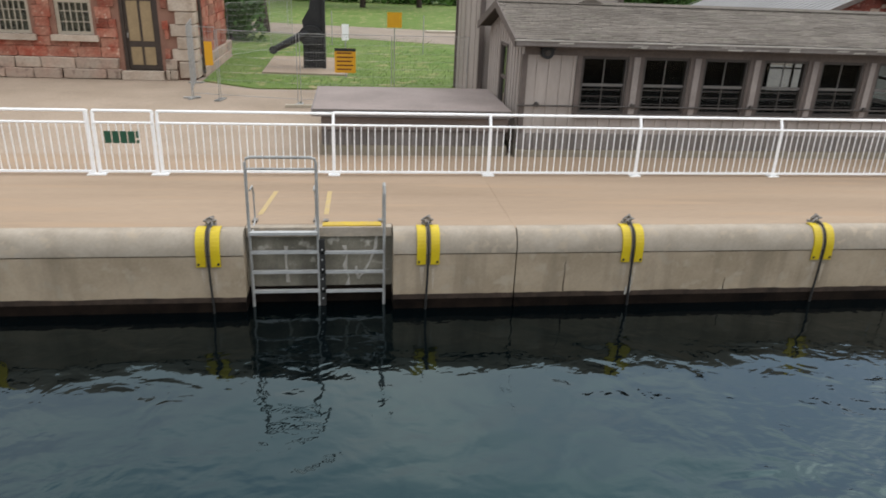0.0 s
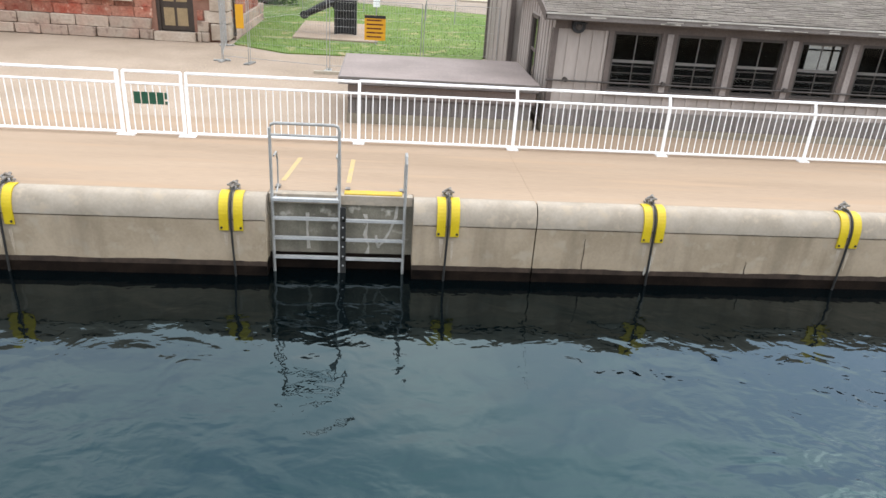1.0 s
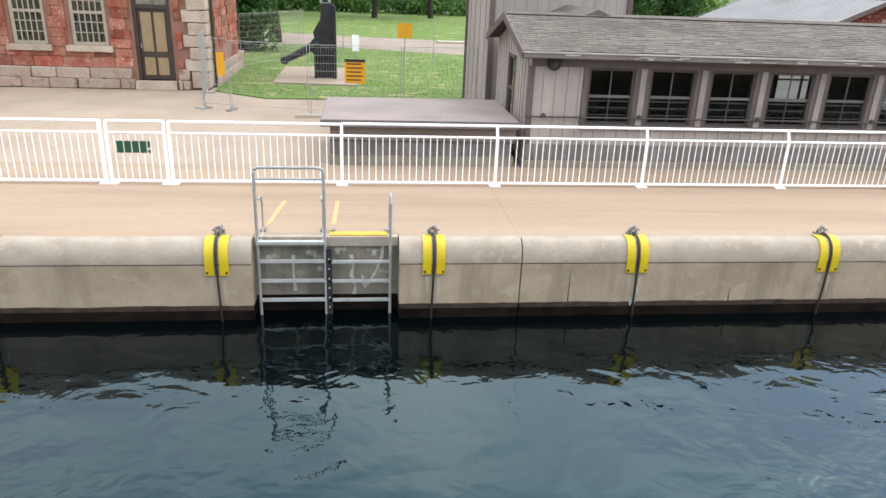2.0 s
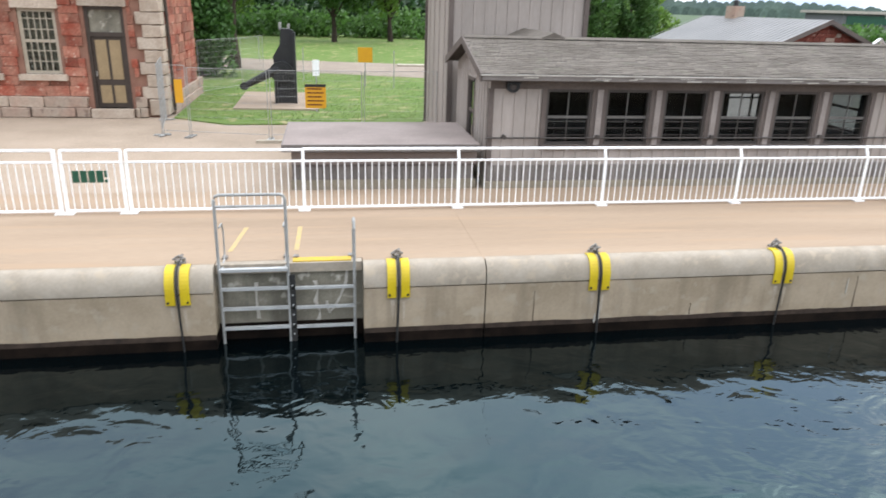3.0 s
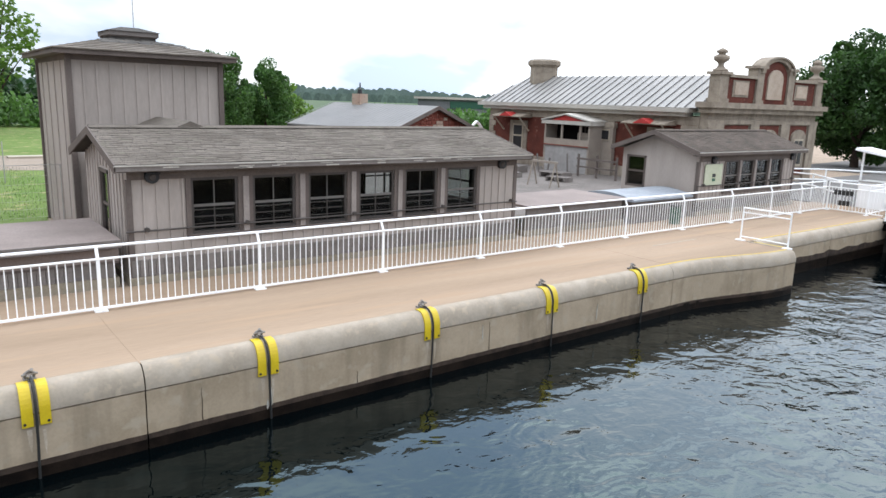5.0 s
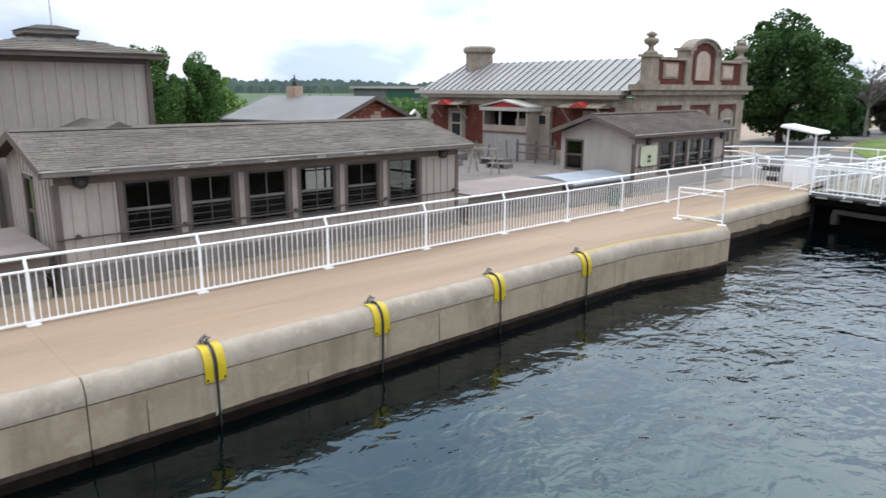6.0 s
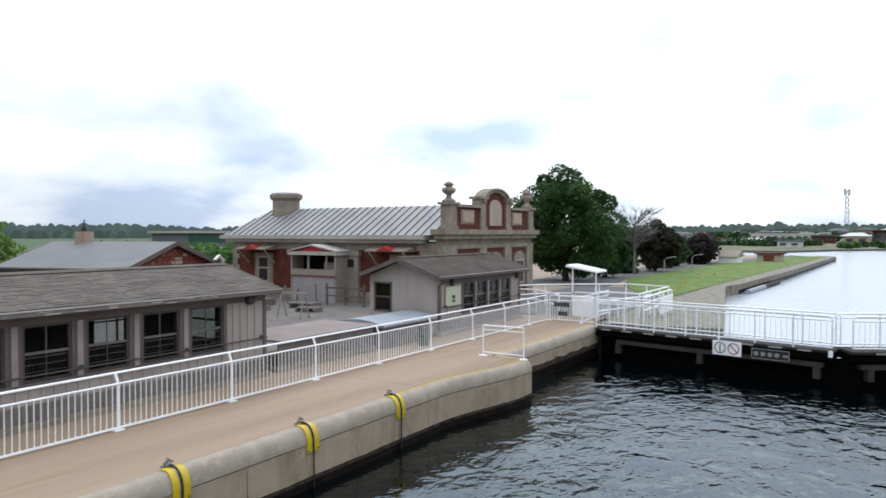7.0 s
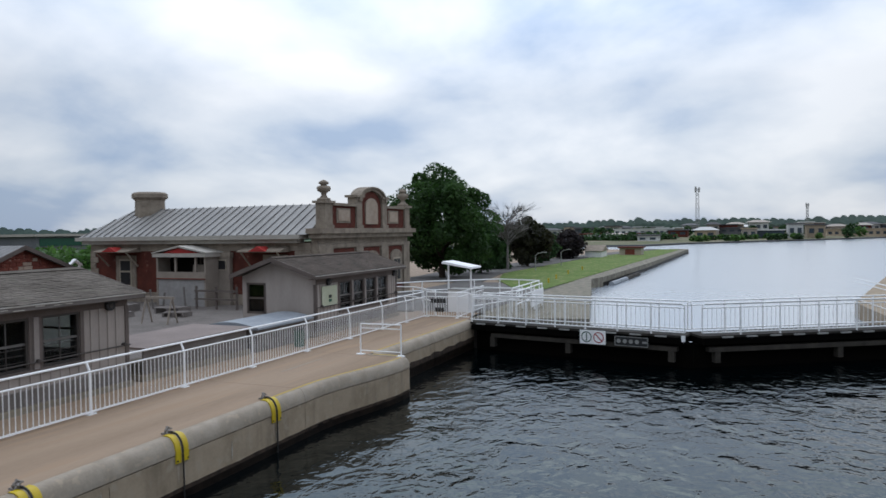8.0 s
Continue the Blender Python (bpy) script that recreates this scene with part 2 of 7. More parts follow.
M_BLADE = mat("grass_blade", (0.132, 0.230, 0.040), (0.190, 0.276, 0.063), 0.9, 0.35, 8, 0, rand=0.2, island=True)
M_YARD = mat("grey_yard_gravel", (0.25, 0.22, 0.2), (0.19, 0.168, 0.152), 0.95, 0.6, 30, 0.4, grain=0.3, stain=(0.17, 0.15, 0.135), stain_at=0.58)
M_PATH = mat("pinkish_gravel_path", (0.42, 0.34, 0.27), (0.36, 0.29, 0.23), 0.95, 0.6, 30, 0.3, grain=0.25)
M_ASPHALT = mat("grey_asphalt", (0.22, 0.21, 0.20), (0.18, 0.17, 0.16), 0.9, 0.4, 20, 0.2)
M_BARK = mat("grey_brown_bark", (0.075, 0.055, 0.042), (0.05, 0.038, 0.03), 0.95, 4, 20, 0.6)
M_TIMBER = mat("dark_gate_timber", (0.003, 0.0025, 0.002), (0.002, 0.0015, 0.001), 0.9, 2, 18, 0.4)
M_GATEBEAM = mat("stained_waling_beam", (0.085, 0.075, 0.062), (0.05, 0.044, 0.037), 0.85, 1.8, 25, 0.3, streak=0.4)
M_FARLAND = mat("tan_waterfront_ground", (0.286, 0.247, 0.163), (0.130, 0.163, 0.078), 0.95, 0.12, 1, 0, stain=(0.30, 0.26, 0.19), stain_at=0.58)
M_GATECONC = mat("stained_gate_beam", (0.06, 0.053, 0.044), (0.025, 0.022, 0.019), 0.85, 1.8, 25, 0.3, streak=0.3)
M_FARWALL = mat("far_render_wall", (0.540, 0.480, 0.420), (0.450, 0.405, 0.360), 0.9, 0.05, 2, 0, rand=0.3)
M_FARDARK = mat("far_dark_roof", (0.176, 0.176, 0.182), (0.135, 0.135, 0.142), 0.9, 0.05, 2, 0, rand=0.3)
# green is lightened to put some distance haze into the colour
M_FARTREE = mat("haze_paled_slope", (0.075, 0.112, 0.083), (0.105, 0.143, 0.105), 0.95, 0.03, 0.5, 0, grain=0.3, rand=0.25, island=True)


def leaf_mat(name, a, b):
    m = mat(name, a, b, 0.6, 0.5, 6, 0, rand=0.35, island=True)
    n, l = m.node_tree.nodes, m.node_tree.links
    p = n["Principled BSDF"]
    tr, mx = n.new("ShaderNodeBsdfTranslucent"), n.new("ShaderNodeMixShader")
    l.new(p.inputs["Base Color"].links[0].from_socket, tr.inputs["Color"])
    mx.inputs[0].default_value = 0.4
    l.new(p.outputs[0], mx.inputs[1])
    l.new(tr.outputs[0], mx.inputs[2])
    l.new(mx.outputs[0], n["Material Output"].inputs["Surface"])
    return m


M_LEAF = leaf_mat("maple_leaf", (0.066, 0.165, 0.032), (0.10, 0.215, 0.042))
M_LEAF2 = leaf_mat("light_green_leaf", (0.146, 0.280, 0.039), (0.213, 0.358, 0.062))
M_LEAF3 = leaf_mat("dark_green_leaf", (0.034, 0.095, 0.025), (0.056, 0.123, 0.034))
M_LEAF4 = leaf_mat("mid_green_leaf", (0.087, 0.199, 0.038), (0.129, 0.263, 0.054))
M_LEAF5 = leaf_mat("deep_maple_leaf", (0.038, 0.101, 0.018), (0.063, 0.143, 0.027))
M_PURPLE = leaf_mat("purple_black_leaf", (0.022, 0.016, 0.018), (0.035, 0.024, 0.024))
M_TWIG = mat("bare_twig", (0.27, 0.25, 0.235), (0.22, 0.20, 0.19), 0.95, 4, 20, 0)


def glass_mat(name, tint):
    m = bpy.data.materials.new(name)
    m.use_nodes = True
    p = m.node_tree.nodes["Principled BSDF"]
    p.inputs["Base Color"].default_value = (*tint, 1)
    p.inputs["Roughness"].default_value, p.inputs["IOR"].default_value = 0.02, 1.28
    p.inputs["Transmission Weight"].default_value = 1.0
    return m


M_GLASS = glass_mat("window_glass", (0.5, 0.54, 0.53))
# specular is cut so that these near-black materials reflect little
for dark_m in (M_TIMBER, M_WET, M_ROOMSHADE):
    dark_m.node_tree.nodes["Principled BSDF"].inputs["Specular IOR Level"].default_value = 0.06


def water_mat(name, ior, rough, tint, body, waves):
    """Dark still water; waves are (stretch, scale, strength, height), long swells first."""
    m = bpy.data.materials.new(name)
    m.use_nodes = True
    n, l = m.node_tree.nodes, m.node_tree.links
    p = n["Principled BSDF"]
    p.inputs["Base Color"].default_value = (*body, 1)
    p.inputs["Roughness"].default_value, p.inputs["IOR"].default_value = rough, ior
    p.inputs["Specular Tint"].default_value = (*tint, 1)
    geo, sep = n.new("ShaderNodeNewGeometry"), n.new("ShaderNodeSeparateXYZ")
    l.new(geo.outputs["Position"], sep.inputs[0])
    # the breeze freshens away from the ladder, and comes in cat's paws
    wind, gust, gusty = n.new("ShaderNodeMapRange"), n.new("ShaderNodeTexNoise"), n.new("ShaderNodeMapRange")
    for key, v in (("From Min", 1.0), ("From Max", 20.0), ("To Min", 0.42), ("To Max", 1.0)):
        wind.inputs[key].default_value = v
    l.new(sep.outputs[0], wind.inputs["Value"])
    gust.inputs["Scale"].default_value, gust.inputs["Detail"].default_value = 0.33, 2
    l.new(geo.outputs["Position"], gust.inputs["Vector"])
    for key, v in (("From Min", 0.35), ("From Max", 0.65), ("To Min", 0.45), ("To Max", 1.3)):
        gusty.inputs[key].default_value = v
    l.new(gust.outputs["Fac"], gusty.inputs["Value"])
    force = n.new("ShaderNodeMath")
    force.operation = "MULTIPLY"
    l.new(wind.outputs["Result"], force.inputs[0])
    l.new(gusty.outputs["Result"], force.inputs[1])
    # the water lies stiller in the lee of the quay
    lee, calmed = n.new("ShaderNodeMapRange"), n.new("ShaderNodeMath")
    for key, v in (("From Min", -1.0), ("From Max", -4.5), ("To Min", 0.36), ("To Max", 1.0)):
        lee.inputs[key].default_value = v
    l.new(sep.outputs[1], lee.inputs["Value"])
    calmed.operation = "MULTIPLY"
    l.new(force.outputs[0], calmed.inputs[0])
    l.new(lee.outputs["Result"], calmed.inputs[1])
    last = None
    for sc, st, strength, dist in waves:
        mp = n.new("ShaderNodeMapping")
        mp.inputs["Scale"].default_value = sc
        mp.inputs["Rotation"].default_value = (0, 0, 0.3)
        l.new(geo.outputs["Position"], mp.inputs["Vector"])
        t = n.new("ShaderNodeTexNoise")
        t.inputs["Scale"].default_value, t.inputs["Detail"].default_value, t.inputs["Distortion"].default_value = st, 2, 0.7
        l.new(mp.outputs[0], t.inputs["Vector"])
        b = n.new("ShaderNodeBump")
        b.inputs["Strength"].default_value = strength
        k = n.new("ShaderNodeMath")
        k.operation = "MULTIPLY"
        k.inputs[1].default_value = dist
        l.new((calmed if st > 1.0 else lee).outputs[0], k.inputs[0])
        l.new(k.outputs[0], b.inputs["Distance"])
        l.new(t.outputs["Fac"], b.inputs["Height"])
        if last:
            l.new(last, b.inputs["Normal"])
        last = b.outputs[0]
    l.new(last, p.inputs["Normal"])
    return m


M_WATER = water_mat("dark_lock_water", 1.44, 0.006, (0.38, 0.88, 1.0), (0.0003, 0.0012, 0.0016), (((0.5, 0.62, 1), 1.0, 0.8, 0.115), ((1.0, 1.25, 1), 1.7, 0.8, 0.092), ((1.0, 1.3, 1), 4.6, 0.6, 0.026)))
# pale body colour and high IOR paint in the bright sky's reflection
M_CALM = water_mat("sky_toned_canal_water", 2.0, 0.2, (0.9, 0.97, 1.0), (0.30, 0.33, 0.37), (((0.28, 0.5, 1), 1.0, 0.8, 0.03), ((0.7, 1.2, 1), 1.6, 0.6, 0.015)))


# ---- mesh helpers ----
def box(bm, x0, x1, y0, y1, z0, z1, m=None):
    vs = [bm.verts.new((x, y, z)) for x in (x0, x1) for y in (y0, y1) for z in (z0, z1)]
    for f in ((0, 1, 3, 2), (4, 6, 7, 5), (0, 4, 5, 1), (2, 3, 7, 6), (0, 2, 6, 4), (1, 5, 7, 3)):
        bm.faces.new([vs[i] for i in f])
    if m is not None:
        for v in vs:
            v.co = m @ v.co
    return vs


def prism(bm, pts, axis, a, b):
    """Extrudes a closed outline along an axis from a to b; pts are given in the other two axes, in order."""
    def at(p, w):
        q = list(p)
        q.insert("xyz".index(axis), w)
        return q
    lo, hi = [bm.verts.new(at(p, a)) for p in pts], [bm.verts.new(at(p, b)) for p in pts]
    bm.faces.new(lo)
    bm.faces.new(hi[::-1])
    for i in range(len(pts)):
        j = (i + 1) % len(pts)
        bm.faces.new((lo[j], lo[i], hi[i], hi[j]))
    bmesh.ops.recalc_face_normals(bm, faces=bm.faces[:])


def tube(bm, pts, r, n=8, r2=None, caps=True):
    """A round bar along a polyline."""
    pts = [Vector(p) for p in pts]
    rings = []
    for i, p in enumerate(pts):
        d = (pts[min(i + 1, len(pts) - 1)] - pts[max(i - 1, 0)]).normalized()
        u = d.orthogonal().normalized() if abs(d.z) > 0.99 else d.cross(Vector((0, 0, 1))).normalized()
        v = d.cross(u)
        rad = r if r2 is None else r + (r2 - r) * i / (len(pts) - 1)
        rings.append([bm.verts.new(p + rad * (math.cos(2 * math.pi * k / n) * u + math.sin(2 * math.pi * k / n) * v)) for k in range(n)])
    for a, b in zip(rings, rings[1:]):
        for k in range(n):
            bm.faces.new((a[k], a[(k + 1) % n], b[(k + 1) % n], b[k]))
    if caps:
        bm.faces.new(rings[0][::-1])
        bm.faces.new(rings[-1])


def lathe(bm, prof, cx=0.0, cy=0.0, n=16):
    """A turned solid from (radius, z) pairs."""
    rings = [[bm.verts.new((cx + r * math.cos(2 * math.pi * k / n), cy + r * math.sin(2 * math.pi * k / n), z)) for k in range(n)] for r, z in prof]
    for a, b in zip(rings, rings[1:]):
        for k in range(n):
            bm.faces.new((a[k], a[(k + 1) % n], b[(k + 1) % n], b[k]))
    bm.faces.new(rings[0][::-1])
    bm.faces.new(rings[-1])


def bevel(bm, w, seg=2):
    bmesh.ops.bevel(bm, geom=[e for e in bm.edges if e.calc_face_angle(0) > 0.6], offset=w, segments=seg, affect="EDGES", profile=0.5)


def mesh_of(bm, name, material, smooth=False):
    me = bpy.data.meshes.new(name)
    bmesh.ops.recalc_face_normals(bm, faces=bm.faces[:])
    bm.to_mesh(me)
    bm.free()
    me.materials.append(material)
    if smooth:
        me.polygons.foreach_set("use_smooth", [True] * len(me.polygons))
    return me


def part(name, bm, material, parent, label="", smooth=False):
    ob = new(name, mesh_of(bm, name, material, smooth))
    ob.parent = parent
    if label:
        tagged(ob, label)
    return ob


def piece(name, me, parent, m):
    """A part that shares its mesh with its likes."""
    ob = new(name, me)
    ob.parent = parent
    ob.matrix_basis = m
    return ob


def thing(name, label, category, at=(0, 0, 0), group="", kind="", turn=0):
    ob = new(name)
    ob.empty_display_size = 0.2
    ob.matrix_basis = pose(*at, 0, 0, turn)
    return tagged(ob, label, category, group, kind)


def solid(name, bm, material, label, category="", kind="structure", smooth=False, group=""):
    ob = new(name, mesh_of(bm, name, material, smooth))
    return tagged(ob, label, category, group, kind)


def B(*boxes):
    bm = bmesh.new()
    for b in boxes:
        box(bm, *b)
    return bm


def T(*tubes, n=8):
    bm = bmesh.new()
    for pts, r in tubes:
        tube(bm, pts, r, n)
    return bm


def unit_stone(name, material, seed):
    """A rough block, one metre each way, with worn edges."""
    rng = random.Random(seed)
    bm = bmesh.new()
    vs = box(bm, -0.5, 0.5, -0.5, 0.5, -0.5, 0.5)
    for v in vs:
        v.co += Vector((rng.uniform(-0.03, 0.03), rng.uniform(-0.08, 0.08), rng.uniform(-0.04, 0.04)))
    bmesh.ops.bevel(bm, geom=bm.edges[:], offset=0.05, segments=1, affect="EDGES")
    return mesh_of(bm, name, material)
WATER = -1.17
CANAL = -0.72

# ---- water and ground ----
bm = bmesh.new()
prism(bm, [(-300, 20), (-300, -900), (31.5, -900), (31.5, -17.3), (26.2, -8.2), (27.7, 0.3), (27.7, 20)], "z", -4, WATER)
solid("water", bm, M_WATER, "dark blue-green rippled water in the lock", "water")
bm = bmesh.new()
prism(bm, [(27.7, 20), (27.7, 0.3), (26.2, -8.2), (31.5, -17.3), (31.5, -900), (900, -900), (900, 96), (134, 96), (134, 20)], "z", -4, CANAL)
solid("water_beyond", bm, M_CALM, "calm canal water beyond the gates with sky reflection in its colour", "water")

# The land: one sheet from the quay to the hills, with the basin left open.
bm = bmesh.new()
outline = [(-300, 0.25), (19.0, 0.25), (19.0, 0.62), (28.4, 0.62), (29.4, -3.6), (53, 0.4), (77, -1.0), (131, -2.3), (132.5, -1.4), (133, 5), (134, 60), (134, 96), (900, 96), (900, 900), (-300, 900)]
prism(bm, outline, "z", -3.0, -0.06)
solid("ground", bm, M_GRAVEL, "pale compacted gravel ground behind the quay", "ground")

bm = bmesh.new()
prism(bm, [(13.9, 6.9), (21.6, 6.9), (21.6, 8.6), (30.4, 8.6), (30.4, 27), (14.5, 27)], "z", -0.3, -0.052)
solid("yard", bm, M_YARD, "grey compacted yard between the timber buildings", "yard")

bm = bmesh.new()
prism(bm, [(13, 40), (60, 40), (90, 70), (133, 98), (900, 98), (900, 899), (-299, 899), (-299, 64), (-30, 64)], "z", -0.3, -0.045)
solid("meadow", bm, M_SCRUB, "dark green scrubby meadow reaching to the far hills", "meadow")

# ---- quay ----
def sweep(bm, stations, profile, close=True):
    """Joins one section per station; a station gives the place of each of its points."""
    rings = [[bm.verts.new(p) for p in s] for s in stations]
    for a, b in zip(rings, rings[1:]):
        for i in range(len(a) - 1 + close):
            j = (i + 1) % len(a)
            bm.faces.new((a[i], b[i], b[j], a[j]))
    bm.faces.new(rings[0])
    bm.faces.new(rings[-1][::-1])


def edge_y(x):
    """The line of the quay's nose, which swells outward near its end."""
    if x < 14.8:
        return 0.0
    if x > 18.6:
        return -0.56
    t = (x - 14.8) / 3.8
    return -0.56 * t * t * (3 - 2 * t)


def coping(bm, xs):
    st = []
    for x in xs:
        e = edge_y(x)
        ring = [(x, e + 0.5, -0.315), (x, e + 0.5, -0.05), (x, e + 0.1, -0.05), (x, e + 0.1, 0.0), (x, e, 0.0)]
        ring += [(x, e - 0.19 * math.sin(a), -0.30 + 0.30 * math.cos(a)) for a in [math.pi / 2 * k / 22 for k in range(1, 23)]]
        ring += [(x, e - 0.19, -0.315)]
        st.append(ring)
    sweep(bm, st, None)


def face(bm, xs, z0, z1, out):
    st = []
    for x in xs:
        e = edge_y(x)
        st.append([(x, e + 0.5, z0), (x, e + 0.5, z1), (x, e - out, z1), (x, e - out, z0)])
    sweep(bm, st, None)


def uneven_band(bm, xs, z0, z1, out):
    """A thin skin on the wall whose upper edge rises and falls."""
    st = []
    for x in xs:
        e = edge_y(x)
        top = z1 + 0.014 * noise.noise(Vector((x * 1.3, 7.0, 0))) + 0.012 * noise.noise(Vector((x * 6.0, 2.0, 0)))
        st.append([(x, e, z0), (x, e, top), (x, e - out, top), (x, e - out, z0)])
    sweep(bm, st, None)


quay = thing("quay_wall", "weathered concrete lock wall with rounded nose and wet foot", "lock wall", kind="structure")
spans = [(-60, -20.0), (-20.0, -9.4), (-9.4, -1.16), (0.88, 2.645), (2.655, 14.35), (14.355, 18.9)]
for x0, x1 in spans:
    k = max(2, int((x1 - x0) / 0.35)) if x1 > 14.5 else 2
    xs = [x0 + 0.004 + (x1 - x0 - 0.008) * i / (k - 1) for i in range(k)]
    bm = bmesh.new()
    coping(bm, xs)
    part("coping", bm, M_COPE, quay, "pale rounded concrete coping", smooth=False)
    bm = bmesh.new()
    face(bm, xs, -0.97, -0.335, 0.182)
    part("wall_face", bm, M_QUAY, quay, "streaked tan concrete face")
    bm = bmesh.new()
    face(bm, xs, -3.0, -0.974, 0.188)
    part("wall_foot", bm, M_WET, quay, "black wet algae band above the water")
    bm = bmesh.new()
    n = max(2, int((x1 - x0) / 0.12))
    uneven_band(bm, [x0 + 0.004 + (x1 - x0 - 0.008) * i / n for i in range(n + 1)], -1.02, -0.945, 0.191)
    part("tide_band", bm, M_TIDE, quay, "brown tide mark")
# rounded end of the swell and its return into the gate recess
bm = bmesh.new()
ring_n = 9
st = []
for k in range(ring_n):
    a = math.pi / 2 * k / (ring_n - 1)
    c = Vector((18.9, -0.46, 0))
    d = Vector((math.sin(a), -math.cos(a), 0))
    st.append([tuple(c + Vector((0, 0, -0.315))), tuple(c), *[tuple(c + d * (0.1 + 0.19 * math.sin(b)) + Vector((0, 0, -0.30 + 0.30 * math.cos(b)))) for b in [math.pi / 2 * q / 8 for q in range(9)]], tuple(c + d * 0.29 + Vector((0, 0, -0.315)))])
st.append([(p[0], p[1] + 1.1, p[2]) for p in st[-1]])
sweep(bm, st, None)
part("coping", bm, M_COPE, quay, "rounded coping at the quay's end")
for z0, z1, off, m_, nm in ((-0.97, -0.335, 0.28, M_QUAY, "wall_face"), (-3.0, -0.974, 0.288, M_WET, "wall_foot")):
    bm = bmesh.new()
    pts = [(18.9 + off * math.sin(a), -0.46 - off * math.cos(a)) for a in [math.pi / 2 * k / 8 for k in range(9)]]
    prism(bm, pts + [(18.9 + off, 0.7), (18.9, 0.7)], "z", z0, z1)
    part(nm, bm, m_, quay)
# recess wall between the swell and the gate pivot
for x0, x1 in ((19.2, 23.4), (23.42, 27.6)):
    bm = bmesh.new()
    st = []
    for x in (x0, x1):
        e = 0.55
        st.append([(x, e + 0.1, -0.315), (x, e + 0.1, 0.0)] + [(x, e - 0.2 * math.sin(a), -0.30 + 0.30 * math.cos(a)) for a in [math.pi / 2 * k / 8 for k in range(9)]] + [(x, e - 0.2, -0.315)])
    sweep(bm, st, None)
    part("coping", bm, M_COPE, quay)
    part("wall_face", B((x0, x1, 0.36, 0.9, -0.82, -0.335)), M_QUAY, quay)
    part("wall_foot", B((x0, x1, 0.354, 0.9, -3, -0.824)), M_WET, quay)
    bm = bmesh.new()
    st = []
    for q in range(25):
        x = x0 + (x1 - x0) * q / 24
        top = -0.68 + 0.07 * noise.noise(Vector((x * 1.6, 3.0, 0))) + 0.03 * noise.noise(Vector((x * 7.0, 1.0, 0)))
        st.append([(x, 0.5, -0.86), (x, 0.5, top), (x, 0.351, top), (x, 0.351, -0.86)])
    sweep(bm, st, None)
    part("tide_band", bm, M_TIDE, quay, "brown damp stain")
part("pivot_block", B((27.6, 29.2, -0.15, 0.9, -3, -0.02)), M_GATECONC, quay, "dark stained block at the gate pivot")
# ladder recess
part("recess_back", B((-1.3, 1.0, 0.12, 0.5, -0.92, -0.05)), M_RECESS, quay, "grey streaked back of the ladder recess")
part("wall_foot", B((-1.3, 1.0, 0.11, 0.5, -3.0, -0.924)), M_WET, quay)
part("recess_sill", B((-1.15, 0.87, 0.06, 0.2, -0.14, -0.004)), M_COPE, quay, "pale lip over the ladder recess")
for run in ([(0.20, -0.30), (0.235, -0.45), (0.20, -0.62), (0.26, -0.80), (0.235, -0.92)], [(0.66, -0.12), (0.64, -0.33), (0.56, -0.55), (0.47, -0.72), (0.40, -0.80)], [(0.36, -0.62), (0.37, -0.72), (0.40, -0.82)], [(-0.62, -0.30), (-0.63, -0.55), (-0.61, -0.86)]):
    bm = bmesh.new()
    for q, (p0, p1) in enumerate(zip(run, run[1:])):
        w0, w1 = 0.020 + 0.012 * math.sin(3.1 * q + run[0][0] * 9), 0.020 + 0.012 * math.sin(3.1 * (q + 1) + run[0][0] * 9)
        prism(bm, [(p0[0] - w0, p0[1]), (p0[0] + w0, p0[1]), (p1[0] + w1, p1[1]), (p1[0] - w1, p1[1])], "y", 0.114, 0.12)
    part("lime_streak", bm, M_LIME, quay, "pale lime streak")
# hairline cracks and lime runs on the face
for x, z0, z1, wob in ((3.39, -0.97, -0.46, 0.012), (8.72, -0.97, -0.40, 0.02), (-4.9, -0.97, -0.6, 0.02), (5.9, -0.97, -0.75, 0.015)):
    bm = bmesh.new()
    tube(bm, [(x + wob * noise.noise(Vector((x, k * 0.9, 0))), -0.184, z0 + (z1 - z0) * k / 6) for k in range(7)], 0.009, 4, r2=0.003)
    part("crack", bm, M_TIDE, quay, "dark hairline crack")
for x, z0, z1, w in ((11.72, -0.86, -0.50, 0.028), (4.42, -1.0, -0.68, 0.03), (4.36, -1.02, -0.85, 0.045), (8.55, -0.7, -0.42, 0.02), (13.2, -0.9, -0.7, 0.02)):
    bm = bmesh.new()
    prism(bm, [(x - w * 0.5, z0 + 0.03), (x - w * 0.1, z0), (x + w * 0.5, z0 + 0.06), (x + w * 0.35, z1 - 0.1), (x + w * 0.1, z1), (x - w * 0.3, z1 - 0.05)], "y", -0.1935, -0.17)
    part("lime_streak", bm, M_LIME, quay, "pale lime streak")

# pavement slabs
pave = thing("pavement", "tan concrete quayside walkway with fine joints", "pavement", kind="structure")
joints = [-60, -30, -20.0, -9.4, 2.65, 14.35, 18.85]
for a, b in zip(joints, joints[1:]):
    bm = bmesh.new()
    xs = [a + 0.006] + [x for x in (15.2, 15.8, 16.4, 17.0, 17.6, 18.2) if a < x < b] + [b - 0.006]
    front = [(x, edge_y(x) + 0.104) for x in xs]
    if a < -1.16 < b:
        front = [front[0], (-1.16, 0.104), (-1.16, 0.2), (0.88, 0.2), (0.88, 0.104), front[-1]]
    prism(bm, front + [(b - 0.006, 4.06), (a + 0.006, 4.06)], "z", -0.045, 0.0)
    part("slab", bm, M_PAVE, pave)
part("slab", B((18.855, 23.41, 0.655, 4.06, -0.12, 0.0)), M_PAVE, pave)
